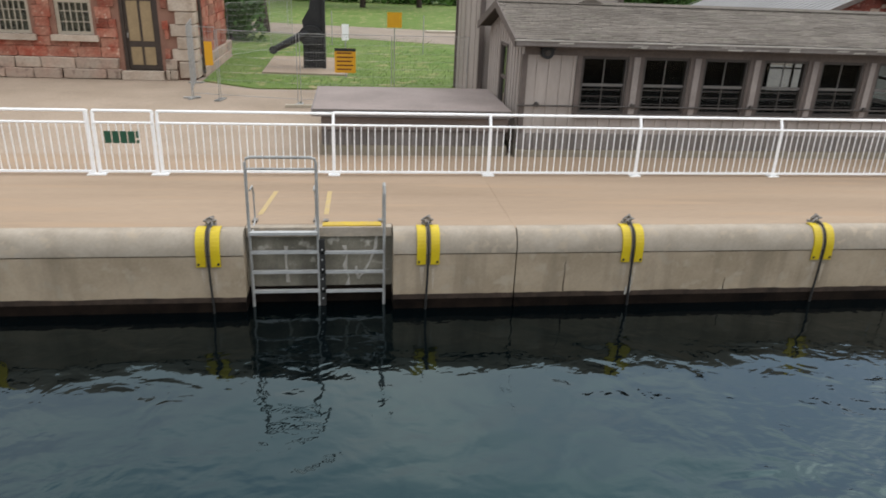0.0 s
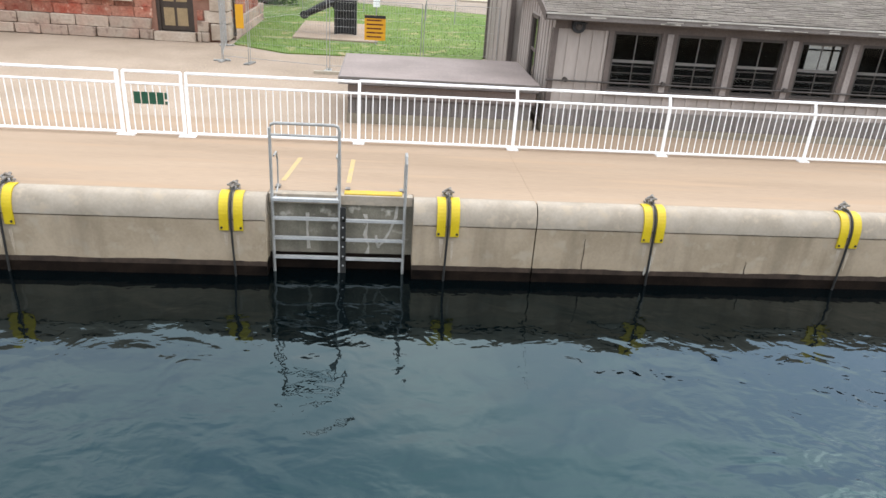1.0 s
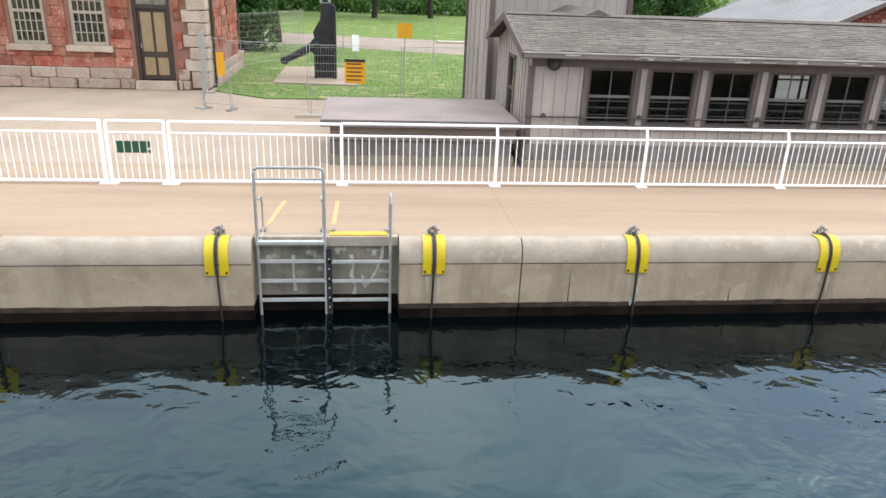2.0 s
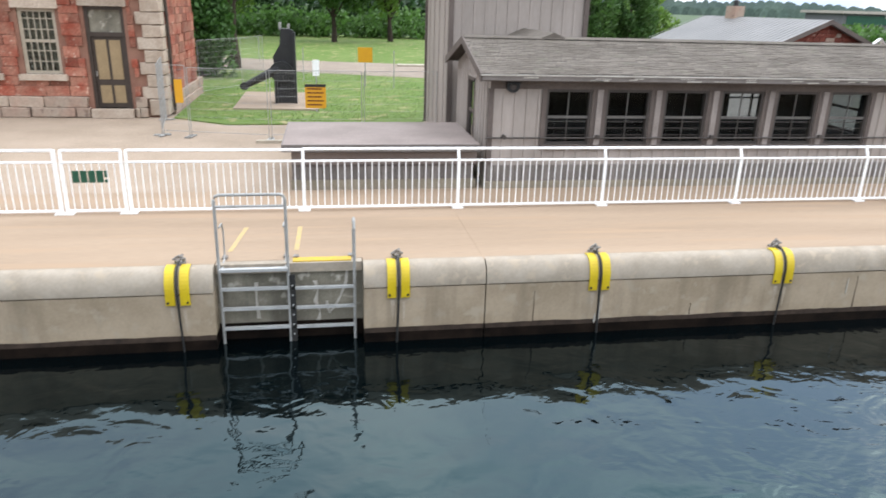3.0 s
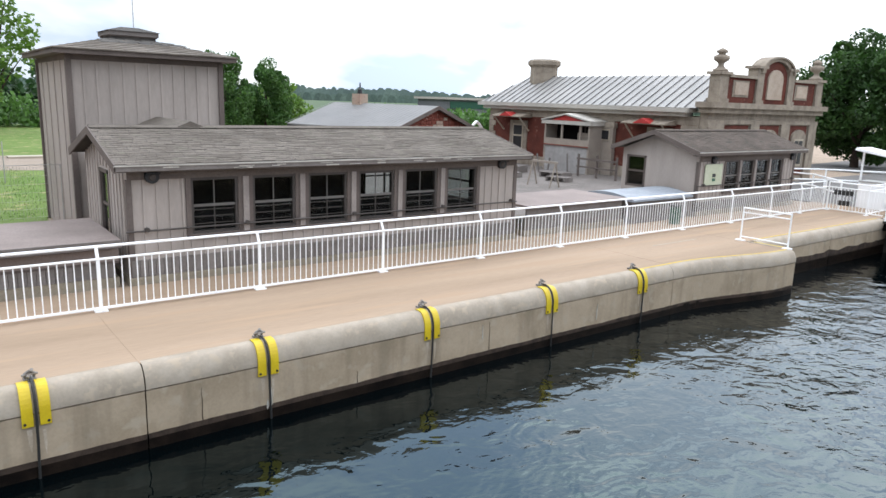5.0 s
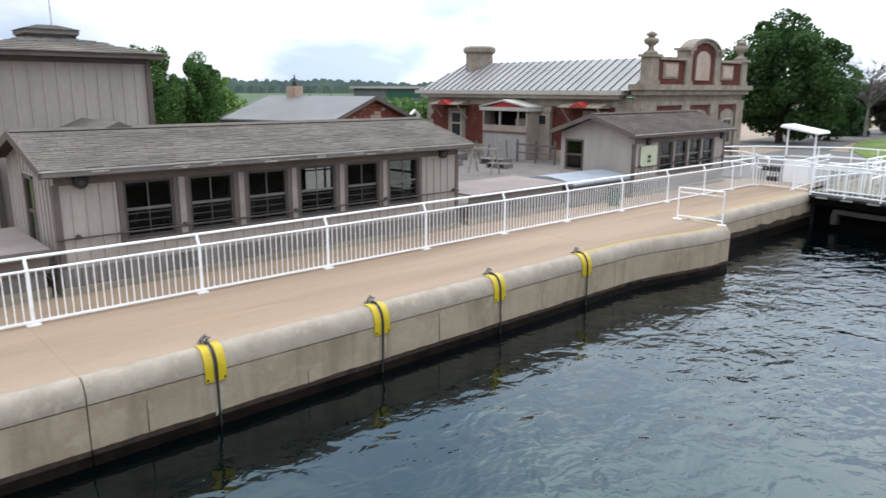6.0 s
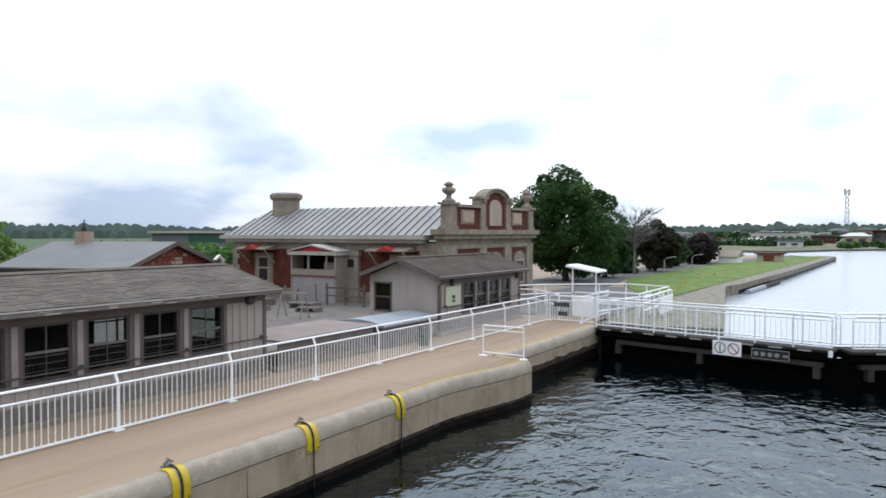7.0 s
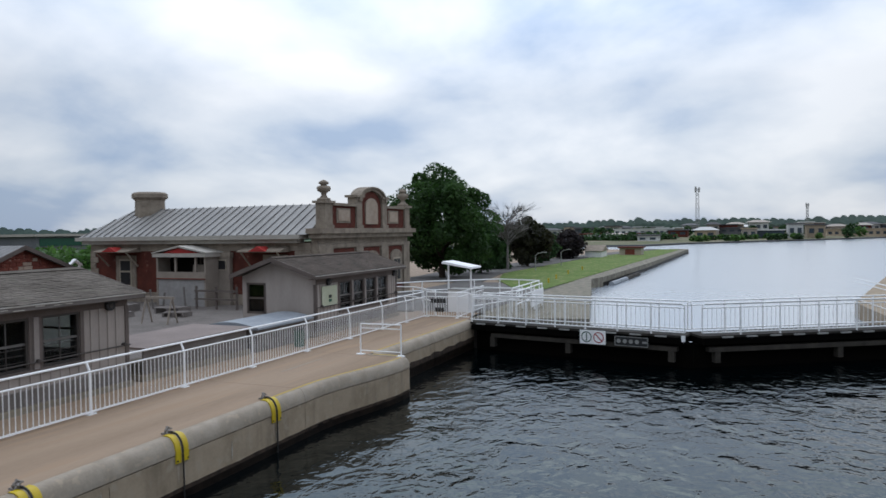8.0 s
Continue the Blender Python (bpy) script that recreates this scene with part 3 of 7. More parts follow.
part("slab", B((23.42, 30.0, 0.655, 4.06, -0.12, 0.0)), M_PAVE, pave)
part("slab", B((30.01, 48.0, 1.0, 9.0, -0.12, -0.01)), M_ASPHALT, pave)
bm = bmesh.new()
for x, y0, y1 in ((2.65, 0.0, 4.0),):
    box(bm, x - 0.012, x + 0.012, y0, y1, -0.01, 0.003)
part("joint", bm, M_PAVE, pave, "dark filled joint")
# yellow edge line over the swell and the recess
bm = bmesh.new()
xs = [13.2 + 0.3 * i for i in range(20)]
for x0, x1 in zip(xs, xs[1:]):
    vs = [bm.verts.new((x, edge_y(x) + o, 0.006)) for x, o in ((x0, 0.01), (x1, 0.01), (x1, 0.07), (x0, 0.07))]
    bm.faces.new(vs)
box(bm, 19.3, 27.5, 0.66, 0.71, 0.002, 0.007)
box(bm, 19.0, 19.08, -0.35, 0.5, 0.004, 0.008)
part("edge_line", bm, M_YLINE, pave, "worn yellow edge line")
part("edge_line", B((-0.1, 0.72, 0.10, 0.25, -0.06, 0.014)), M_YLINE, pave, "bright yellow ladder marking")
for x, dx in ((-1.05, 0.12), (-0.1, 0.02)):
    bm = bmesh.new()
    vs = [bm.verts.new(p) for p in ((x, 0.6, 0.004), (x + 0.07, 0.6, 0.004), (x + 0.07 + dx, 1.75, 0.004), (x + dx, 1.75, 0.004))]
    bm.faces.new(vs)
    part("edge_line", bm, M_YFADE, pave, "faded yellow ladder marking")
part("edge_line", B((15.9, 17.9, 1.55, 1.6, 0.001, 0.004)), M_COPE, pave, "thin worn pale line")

# ---- railing ----
STEP = 2.74
me_bal = mesh_of(T(([(0, 0, 0.06), (0, 0, 0.88)], 0.0095), n=5), "baluster", M_WHITE)


def rail_panel(width, at, turn=0, gate=False, balusters=True, step=0.119, label="white steel guard rail panel with thin balusters", group="quayside guard rail panels", slant=0.1):
    th = thing("guard_rail", label, "guard rail", at, group, turn=turn)
    part("top_rail", T(([(0, slant, 1.07), (width, slant, 1.07)], 0.024)), M_WHITE, th)
    part("middle_rail", T(([(0, 0, 0.88), (width, 0, 0.88)], 0.02)), M_WHITE, th)
    part("bottom_rail", B((0, width, -0.018, 0.018, 0.04, 0.075)), M_WHITE, th)
    bm = B((-0.028, 0.028, -0.012, 0.012, 0.0, 0.88))
    tube(bm, [(0, 0, 0.87), (0, slant, 1.075)], 0.026)
    part("post", bm, M_WHITE, th)
    bm = B((-0.1, 0.1, -0.06, 0.06, 0.0, 0.02))
    bevel(bm, 0.006, 1)
    part("base_plate", bm, M_WHITE, th)
    if gate:
        bm = B((width - 0.028, width + 0.028, -0.012, 0.012, 0.0, 0.88))
        tube(bm, [(width, 0, 0.87), (width, slant, 1.075)], 0.026)
        part("post", bm, M_WHITE, th)
        part("base_plate", B((width - 0.1, width - 0.03, -0.06, 0.06, 0.0, 0.014)), M_WHITE, th)
    if balusters:
        k = round(width / step)
        for i in range(1, k):
            piece("baluster", me_bal, th, pose(width * i / k, 0, 0))
    return th


POSTS = (0.0, 2.73, 5.48, 8.20, 10.89, 13.57, 16.17, 18.86, 21.50, 23.95, 26.05, 28.0)
for xa, xb in zip(POSTS, POSTS[1:]):
    rail_panel(xb - xa, (xa, 2.7, 0))
rail_panel(2.85, (-2.87, 2.7, 0), slant=0.03)
rail_panel(0.93, (-3.88, 2.7, 0), gate=True, label="white steel gate in the guard rail with a green notice", slant=0.03)
for k in range(1, 5):
    rail_panel(STEP, (-3.98 - STEP * k, 2.7, 0), slant=0.03)
end_post = thing("rail_post", "white steel end post of the guard rail", "rail post", (-3.98, 2.7, 0))
part("post", B((-0.028, 0.028, -0.012, 0.04, 0, 1.08)), M_WHITE, end_post)
part("base_plate", B((-0.1, -0.005, -0.06, 0.06, 0.0, 0.016)), M_WHITE, end_post)
# green notice on the gate: unreadable words as bars
plate = thing("notice", "small green lettered notice fixed to the white gate", "sign", (-3.72, 2.66, 0.55))
for i in range(4):
    part("letter_bar", B((0.125 * i, 0.125 * i + 0.105, -0.01, 0.0, 0.0, 0.2)), M_GREEN, plate)
part("letter_bar", B((0.5, 0.54, -0.01, 0.0, 0.0, 0.05)), M_GREEN, plate)
part("letter_bar", B((0.5, 0.54, -0.01, 0.0, 0.09, 0.2)), M_GREEN, plate)

# free-standing barrier at the quay's end
bar = thing("barrier", "low white tubular barrier across the quay's end", "barrier", (18.92, 0.85, 0), turn=-90)
part("frame", T(([(0, 0, 0.02), (0, 0, 0.95)], 0.022), ([(1.35, 0, 0.02), (1.35, 0, 0.95)], 0.022), ([(0, 0, 0.93), (1.35, 0, 0.93)], 0.022), ([(0, 0, 0.80), (1.35, 0, 0.80)], 0.016), ([(0, 0, 0.12), (1.35, 0, 0.12)], 0.016)), M_WHITE, bar)
part("base_plate", B((-0.12, 0.12, -0.07, 0.07, 0, 0.025)), M_WHITE, bar)
part("base_plate", B((1.23, 1.45, -0.07, 0.07, 0, 0.025)), M_WHITE, bar)

# ---- fenders and their cables ----
def fender(x):
    th = thing("edge_fender", "yellow curved edge guard with a black hanging cable", "edge guard", (x, 0, 0), "edge guards along the quay")
    bm = bmesh.new()
    for x0, x1 in ((-0.16, -0.035), (0.035, 0.16)):
        st = []
        for xx in (x0, x1):
            prof = [(0.10, 0.012)] + [(-0.20 * math.sin(a), -0.30 + 0.312 * math.cos(a)) for a in [math.pi / 2 * q / 8 for q in range(9)]] + [(-0.20, -0.48)]
            back = [(py + 0.012, pz - 0.004) for py, pz in prof[::-1]]
            front = [(py - 0.014, pz + 0.008) for py, pz in prof]
            st.append([(xx, py, pz) for py, pz in front + back])
        sweep(bm, st, None)
    part("plate", bm, M_YELLOW, th)
    for bx in (-0.13, 0.13):
        part("bolt", T(([(bx, -0.21, -0.43), (bx, -0.225, -0.43)], 0.018), n=6), M_IRON, th)
    for dx, z0, z1, w in ((-0.085, -0.52, -0.80 - 0.05 * math.sin(x * 5), 0.03), (0.075, -0.55, -0.92 + 0.06 * math.sin(x * 2), 0.022)):
        bm = bmesh.new()
        prism(bm, [(dx - w, z0), (dx + w, z0), (dx + w * 0.9, (z0 + z1) / 2), (dx + w * 0.2, z1), (dx - w * 0.5, (z0 + z1) / 2 - 0.05)], "y", -0.1855, -0.178)
        part("lime_run", bm, M_LIMERUN, th, "faint lime run below the plate")
    sway = 0.03 * math.sin(x * 3.1)
    cab = [(0, 0.12, 0.05), (0, 0.0, 0.05)] + [(0.0, -0.225 * math.sin(a), -0.30 + 0.345 * math.cos(a)) for a in [math.pi / 2 * q / 6 for q in range(7)]] + [(sway * 0.3, -0.225, -0.7), (sway, -0.22, -1.3)]
    bm = bmesh.new()
    tube(bm, cab, 0.017, 6)
    part("cable", bm, M_BLACK, th)
    bm = bmesh.new()
    box(bm, -0.07, 0.07, 0.08, 0.22, 0.0, 0.03)
    tube(bm, [(-0.05, 0.15, 0.02), (-0.05, 0.13, 0.10), (0, 0.12, 0.13), (0.05, 0.13, 0.10), (0.05, 0.15, 0.02)], 0.018, 6)
    tube(bm, [(-0.09, 0.11, 0.085), (0.09, 0.12, 0.085)], 0.016, 6)
    tube(bm, [(-0.03, 0.06, 0.06), (0.035, 0.19, 0.12)], 0.022, 6)
    part("shackle", bm, M_RUST, th, "weathered steel shackle and bracket")


for x in (-10.7, -7.66, -4.65, -1.63, 1.375, 4.375, 7.38, 10.33, 13.2):
    fender(x)

# ---- ladders ----
lad = thing("ladder", "galvanised steel lock ladder with a tall grab hoop", "ladder", (-1.09, -0.02, 0), "lock ladders")
LW = 0.93
part("grab_hoop", T(([(0, 0, -1.4), (0, 0, 0.95), (0.02, 0, 1.0), (0.07, 0, 1.02), (LW - 0.07, 0, 1.02), (LW - 0.02, 0, 1.0), (LW, 0, 0.95), (LW, 0, -1.4)], 0.022)), M_GALV, lad)
part("hoop_bar", T(([(0, 0, 0.86), (LW, 0, 0.86)], 0.018)), M_GALV, lad)
for z in (-0.05, -0.34, -0.64, -0.94):
    bm = B((0, LW, -0.05 if z > -0.2 else -0.02, 0.03, z - 0.02, z + 0.02))
    bevel(bm, 0.006, 1)
    part("rung", bm, M_ALU, lad)
for x in (0.04, LW - 0.04):
    part("back_stay", T(([(x, 0.02, -0.05), (x, 0.30, 0.02), (x, 0.34, 0.06), (x, 0.34, 0.42), (x, 0.24, 0.55), (x, 0.02, 0.56)], 0.014), n=6), M_GALV, lad)
    part("foot", B((x - 0.035, x + 0.035, 0.28, 0.4, 0.0, 0.03)), M_RUST, lad)
lad2 = thing("ladder", "lower galvanised steel lock ladder with a curved handrail", "ladder", (-0.12, -0.02, 0), "lock ladders")
LW = 0.88
part("stile", T(([(LW, 0, -1.4), (LW, 0, 0.52), (LW, 0.05, 0.60), (LW, 0.14, 0.62), (LW, 0.26, 0.54), (LW, 0.30, 0.4), (LW, 0.30, 0.0)], 0.022)), M_GALV, lad2)
part("stile", B((-0.03, 0.05, -0.02, 0.02, -1.4, -0.15)), M_BLACK, lad2, "black perforated stile")
for z in (-0.35, -0.65, -0.95):
    part("rung", B((0, LW, -0.02, 0.03, z - 0.018, z + 0.018)), M_ALU, lad2)
for z in (-0.3, -0.45, -0.6, -0.75, -0.9, -1.05):
    part("hole", T(([(0.01, -0.022, z), (0.01, -0.028, z)], 0.014), n=6), M_ALU, lad2)
for x in (0.06, LW - 0.04):
    part("foot", B((x - 0.035, x + 0.035, 0.26, 0.36, 0.0, 0.03)), M_RUST, lad2)

# ---- grey timber buildings ----
def shingles(x0, x1, eave, ridge, rows, w, seed, name_mat, parent, name="shingles"):
    """Overlapping tabs up one slope; eave and ridge are (y, z)."""
    rng = random.Random(seed)
    vs, fs = [], []
    d = Vector((0, ridge[0] - eave[0], ridge[1] - eave[1]))
    nrm = Vector((0, -d.z, d.y)).normalized()
    if nrm.z < 0:
        nrm = -nrm
    for r in range(rows):
        a, b = r / rows, (r + 1.12) / rows
        x = x0 - rng.uniform(0, w)
        while x < x1:
            ww = w * rng.uniform(0.75, 1.25)
            xa, xb = max(x, x0), min(x + ww - 0.008, x1)
            if xb - xa > 0.03:
                lift = 0.009 + rng.uniform(0, 0.006)
                drop = rng.uniform(-0.016, 0.016)
                p = Vector((0, eave[0], eave[1]))
                quad = [p + d * (a + drop) + nrm * lift, p + d * min(b, 1.0) + nrm * 0.006]
                i = len(vs)
                vs += [(xa, quad[0].y, quad[0].z), (xb, quad[0].y, quad[0].z), (xb, quad[1].y, quad[1].z), (xa, quad[1].y, quad[1].z)]
                low = quad[0] - nrm * 0.008
                vs += [(xa, low.y, low.z), (xb, low.y, low.z)]
                fs += [(i, i + 1, i + 2, i + 3), (i + 4, i + 5, i + 1, i)]
            x += ww
    me = bpy.data.meshes.new(name)
    me.from_pydata(vs, [], fs)
    me.materials.append(name_mat)
    ob = new(name, me)
    ob.parent = parent
    tagged(ob, "weathered grey-brown asphalt shingles", kind="stuff")
    return ob


def sash_window(parent, m, w, h):
    """A double-hung window: frame, two sashes, bars and two panes, with its lower left corner at m."""
    win = new("window")
    win.parent = parent
    win.matrix_basis = m
    f = 0.055
    part("frame", B((0, f, -0.03, 0.08, 0, h), (w - f, w, -0.03, 0.08, 0, h), (f, w - f, -0.03, 0.08, h - f, h), (f, w - f, -0.03, 0.08, 0, f)), M_SASH, win)
    part("sash_bar", B((f, w - f, -0.012, 0.03, h * 0.5 - 0.025, h * 0.5 + 0.025)), M_MUNTIN, win)
    part("sash_bar", B((w / 2 - 0.009, w / 2 + 0.009, 0.0, 0.03, f, h * 0.5 - 0.025)), M_SASH, win)
    part("sash_bar", B((w / 2 - 0.009, w / 2 + 0.009, 0.0, 0.03, h * 0.5 + 0.025, h - f)), M_MUNTIN, win)
    for q in (0.17, 0.30, 0.42):
        part("sash_bar", B((f, w / 2 - 0.009, 0.004, 0.026, h * q - 0.006, h * q + 0.006), (w / 2 + 0.009, w - f, 0.004, 0.026, h * q - 0.006, h * q + 0.006)), M_SASH, win)
    g = part("pane", B((f, w - f, 0.012, 0.018, f, h - f)), M_GLASS, win)
    g.visible_shadow = False
    return win


def wall_grid(bm, u0, u1, z0, z1, holes, place):
    """One connected wall with openings; place(u, z, side) gives a corner on the near or far side."""
    us = sorted({u0, u1, *[h[0] for h in holes], *[h[1] for h in holes]})
    zs = sorted({z0, z1, *[h[2] for h in holes], *[h[3] for h in holes]})
    made = {}

    def corner(i, j, side):
        if (i, j, side) not in made:
            made[i, j, side] = bm.verts.new(place(us[i], zs[j], side))
        return made[i, j, side]

    def filled(i, j):
        if not (0 <= i < len(us) - 1 and 0 <= j < len(zs) - 1):
            return False
        u, z = (us[i] + us[i + 1]) / 2, (zs[j] + zs[j + 1]) / 2
        return not any(a < u < b and c < z < d for a, b, c, d in holes)

    for i in range(len(us) - 1):
        for j in range(len(zs) - 1):
            if not filled(i, j):
                continue
            for side in (0, 1):
                bm.faces.new([corner(p, q, side) for p, q in ((i, j), (i + 1, j), (i + 1, j + 1), (i, j + 1))])
            for di, dj, (p0, q0), (p1, q1) in ((-1, 0, (i, j), (i, j + 1)), (1, 0, (i + 1, j), (i + 1, j + 1)), (0, -1, (i, j), (i + 1, j)), (0, 1, (i, j + 1), (i + 1, j + 1))):
                if not filled(i + di, j + dj):
                    bm.faces.new((corner(p0, q0, 0), corner(p1, q1, 0), corner(p1, q1, 1), corner(p0, q0, 1)))


def wall_with_holes(bm, x0, x1, z0, z1, y0, y1, holes):
    """A wall along x with openings (xa, xb, za, zb) through it."""
    wall_grid(bm, x0, x1, z0, z1, holes, lambda u, z, side: (u, (y0, y1)[side], z))


def side_wall_with_holes(bm, y0, y1, z0, z1, x0, x1, holes):
    wall_grid(bm, y0, y1, z0, z1, holes, lambda u, z, side: ((x0, x1)[side], u, z))


def batten_row(parent, me, xs, y, z0, z1, turned=False):
    for x in xs:
        if turned:
            piece("batten", me, parent, Matrix.LocRotScale((y, x, z0), Euler((0, 0, radians(-90))), (1, 1, z1 - z0)))
        else:
            piece("batten", me, parent, Matrix.LocRotScale((x, y, z0), None, (1, 1, z1 - z0)))


me_batten = mesh_of(B((-0.022, 0.022, -0.022, 0.0, 0, 1)), "batten", M_BOARD)
me_skirt = mesh_of(B((-0.068, 0.068, -0.03, 0.0, 0, 1)), "skirt_board", M_SKIRT)


def timber_house(name, label, x0, x1, y0, y1, eave, ridge_y, ridge, wins, win_z, back_wins, right_wins, left_wins, over, seed, lamps, roof=M_SHINGLE, edge=M_POST):
    """A low gabled building clad in boards and battens, its ridge along x."""
    th = thing(name, label, "building", (0, 0, 0), "grey timber buildings")
    wz0, wz1 = win_z
    slope = (ridge - eave) / (ridge_y - y0 + over[1])
    wt = eave + slope * over[1] - 0.06
    bm = bmesh.new()
    wall_with_holes(bm, x0, x1, 0.1, wt, y0, y0 + 0.14, [(a, b, wz0, wz1) for a, b in wins])
    part("front_wall", bm, M_BOARD, th, "taupe board-clad front wall")
    bm = bmesh.new()
    wall_with_holes(bm, x0, x1, 0.1, wt - 0.1, y1 - 0.14, y1, back_wins)
    part("back_wall", bm, M_BOARD, th)
    for xa, holes in ((x0, left_wins), (x1 - 0.14, right_wins)):
        bm = bmesh.new()
        side_wall_with_holes(bm, y0 + 0.14, y1 - 0.14, 0.1, wt - 0.1, xa, xa + 0.14, holes)
        prism(bm, [(y0 + 0.02, wt - 0.1), (y1 - 0.02, wt - 0.1), (ridge_y, ridge - 0.08)], "x", xa, xa + 0.14)
        part("gable_wall", bm, M_BOARD, th, "taupe board-clad gable")
    # near-black linings paint the room's shade behind the windows
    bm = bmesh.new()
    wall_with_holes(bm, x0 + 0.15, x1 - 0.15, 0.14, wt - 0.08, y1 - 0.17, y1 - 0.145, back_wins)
    part("lining", bm, M_ROOMSHADE, th, "near-black lining with the room's shade in its colour")
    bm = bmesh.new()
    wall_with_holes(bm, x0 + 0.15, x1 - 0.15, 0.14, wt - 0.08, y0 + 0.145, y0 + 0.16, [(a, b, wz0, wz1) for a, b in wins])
    part("lining", bm, M_ROOMSHADE, th, "near-black lining with the room's shade in its colour")
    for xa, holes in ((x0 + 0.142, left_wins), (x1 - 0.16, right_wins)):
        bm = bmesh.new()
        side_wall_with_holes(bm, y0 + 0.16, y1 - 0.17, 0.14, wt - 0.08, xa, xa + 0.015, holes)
        part("lining", bm, M_ROOMSHADE, th, "near-black lining with the room's shade in its colour")
    part("floor", B((x0 + 0.1, x1 - 0.1, y0 + 0.1, y1 - 0.1, 0.02, 0.14)), M_ROOMSHADE, th)
    part("lining", B((x0 + 0.14, x1 - 0.14, y0 + 0.15, y1 - 0.15, wt - 0.06, wt - 0.03)), M_ROOMSHADE, th)
    # roof deck with thickness, then shingles
    for (ya, za), seedk in (((y0 - over[1], eave), 0), ((2 * ridge_y - y0 + over[1], eave), 1)):
        bm = bmesh.new()
        prism(bm, [(ya, za - 0.09), (ya, za), (ridge_y, ridge), (ridge_y, ridge - 0.09)], "x", x0 - over[0], x1 + over[0])
        part("roof_deck", bm, M_ROOFDECK, th)
        shingles(x0 - over[0], x1 + over[0], (ya, za), (ridge_y, ridge), 19, 0.24, seed + seedk, roof, th)
    bm = bmesh.new()
    prism(bm, [(ridge_y - 0.14, ridge - 0.005), (ridge_y, ridge + 0.045), (ridge_y + 0.14, ridge - 0.005)], "x", x0 - over[0], x1 + over[0])
    part("ridge_cap", bm, roof, th)
    part("fascia", B((x0 - over[0] - 0.02, x1 + over[0] + 0.02, y0 - over[1] - 0.03, y0 - over[1], eave - 0.12, eave - 0.035)), edge, th, "weathered eaves board")
    part("drip_edge", B((x0 - over[0] - 0.03, x1 + over[0] + 0.03, y0 - over[1] - 0.05, y0 - over[1] + 0.02, eave - 0.033, eave - 0.008)), M_GUTTER, th, "chipped pale drip edge")
    part("soffit", B((x0 - over[0], x1 + over[0], y0 - over[1], y0, eave - 0.14, eave - 0.12)), M_TRIM, th)
    for xe in (x0 - over[0] - 0.03, x1 + over[0]):
        bm = bmesh.new()
        yb = 2 * ridge_y - y0 + over[1]
        prism(bm, [(y0 - over[1] - 0.03, eave - 0.15), (y0 - over[1] - 0.03, eave + 0.01), (ridge_y, ridge + 0.02), (yb, eave + 0.01), (yb, eave - 0.15), (ridge_y, ridge - 0.14)], "x", xe, xe + 0.03)
        part("barge_board", bm, M_TRIM, th, "dark taupe barge board")
    # trims
    part("head_trim", B((x0, x1, y0 - 0.03, y0, wz1, wt)), M_TRIM, th, "dark band over the windows")
    part("sill", B((wins[0][0] - 0.06, wins[-1][1] + 0.06, y0 - 0.06, y0, wz0 - 0.09, wz0)), M_TRIM, th)
    part("corner_post", B((x0 - 0.03, x0 + 0.07, y0 - 0.03, y0 + 0.08, 0.1, wz1)), M_TRIM, th)
    part("corner_post", B((x1 - 0.07, x1 + 0.03, y0 - 0.03, y0 + 0.08, 0.1, wz1)), M_TRIM, th)
    for (a, b), (c, d) in zip(wins, wins[1:]):
        part("mullion", B((b, c, y0 - 0.022, y0, wz0, wz1)), M_TRIM, th)
        mid = (b + c) / 2
        part("mullion", B((mid - 0.06, mid + 0.06, y0 - 0.05, y0 - 0.022, wz0 - 0.09, wz1)), M_POST, th, "pale square mullion post")
    part("mullion", B((wins[0][0] - 0.1, wins[0][0], y0 - 0.03, y0, wz0 - 0.09, wz1)), M_TRIM, th)
    part("mullion", B((wins[-1][1], wins[-1][1] + 0.1, y0 - 0.03, y0, wz0 - 0.09, wz1)), M_TRIM, th)
    for a, b in wins:
        sash_window(th, pose(a, y0 + 0.04, wz0), b - a, wz1 - wz0)
    for a, b, c, d in back_wins:
        g = part("back_window", B((a, a + 0.05, y1 - 0.1, y1 - 0.04, c, d), (b - 0.05, b, y1 - 0.1, y1 - 0.04, c, d), ((a + b) / 2 - 0.02, (a + b) / 2 + 0.02, y1 - 0.1, y1 - 0.04, c, d), (a, b, y1 - 0.1, y1 - 0.04, (c + d) / 2 - 0.02, (c + d) / 2 + 0.02)), M_SASH, th)
    for xa, holes in ((x0 - 0.02, left_wins), (x1 - 0.1, right_wins)):
        for a, b, c, d in holes:
            w = new("side_window")
            w.parent = th
            part("frame", B((xa, xa + 0.12, a, a + 0.07, c, d), (xa, xa + 0.12, b - 0.07, b, c, d), (xa, xa + 0.12, a, b, d - 0.07, d), (xa, xa + 0.12, a, b, c, c + 0.07), (xa + 0.03, xa + 0.08, a, b, (c + d) / 2 - 0.03, (c + d) / 2 + 0.03)), M_TRIM, w)
            g = part("pane", B((xa + 0.05, xa + 0.056, a + 0.07, b - 0.07, c + 0.07, d - 0.07)), M_GLASS, w)
            g.visible_shadow = False
    # battens
    free = [x for x in np.arange(x0 + 0.28, x1 - 0.1, 0.24) if all(not (a - 0.12 < x < b + 0.12) for a, b in [(wins[0][0], wins[-1][1])])]
    batten_row(th, me_batten, free, y0, 0.42, wz1)
    batten_row(th, me_batten, [x for x in np.arange(wins[0][0], wins[-1][1], 0.24)], y0, 0.42, wz0 - 0.09)
    gy = [y for y in np.arange(y0 + 0.25, y1 - 0.05, 0.26)] if x1 - x0 > 8 else []
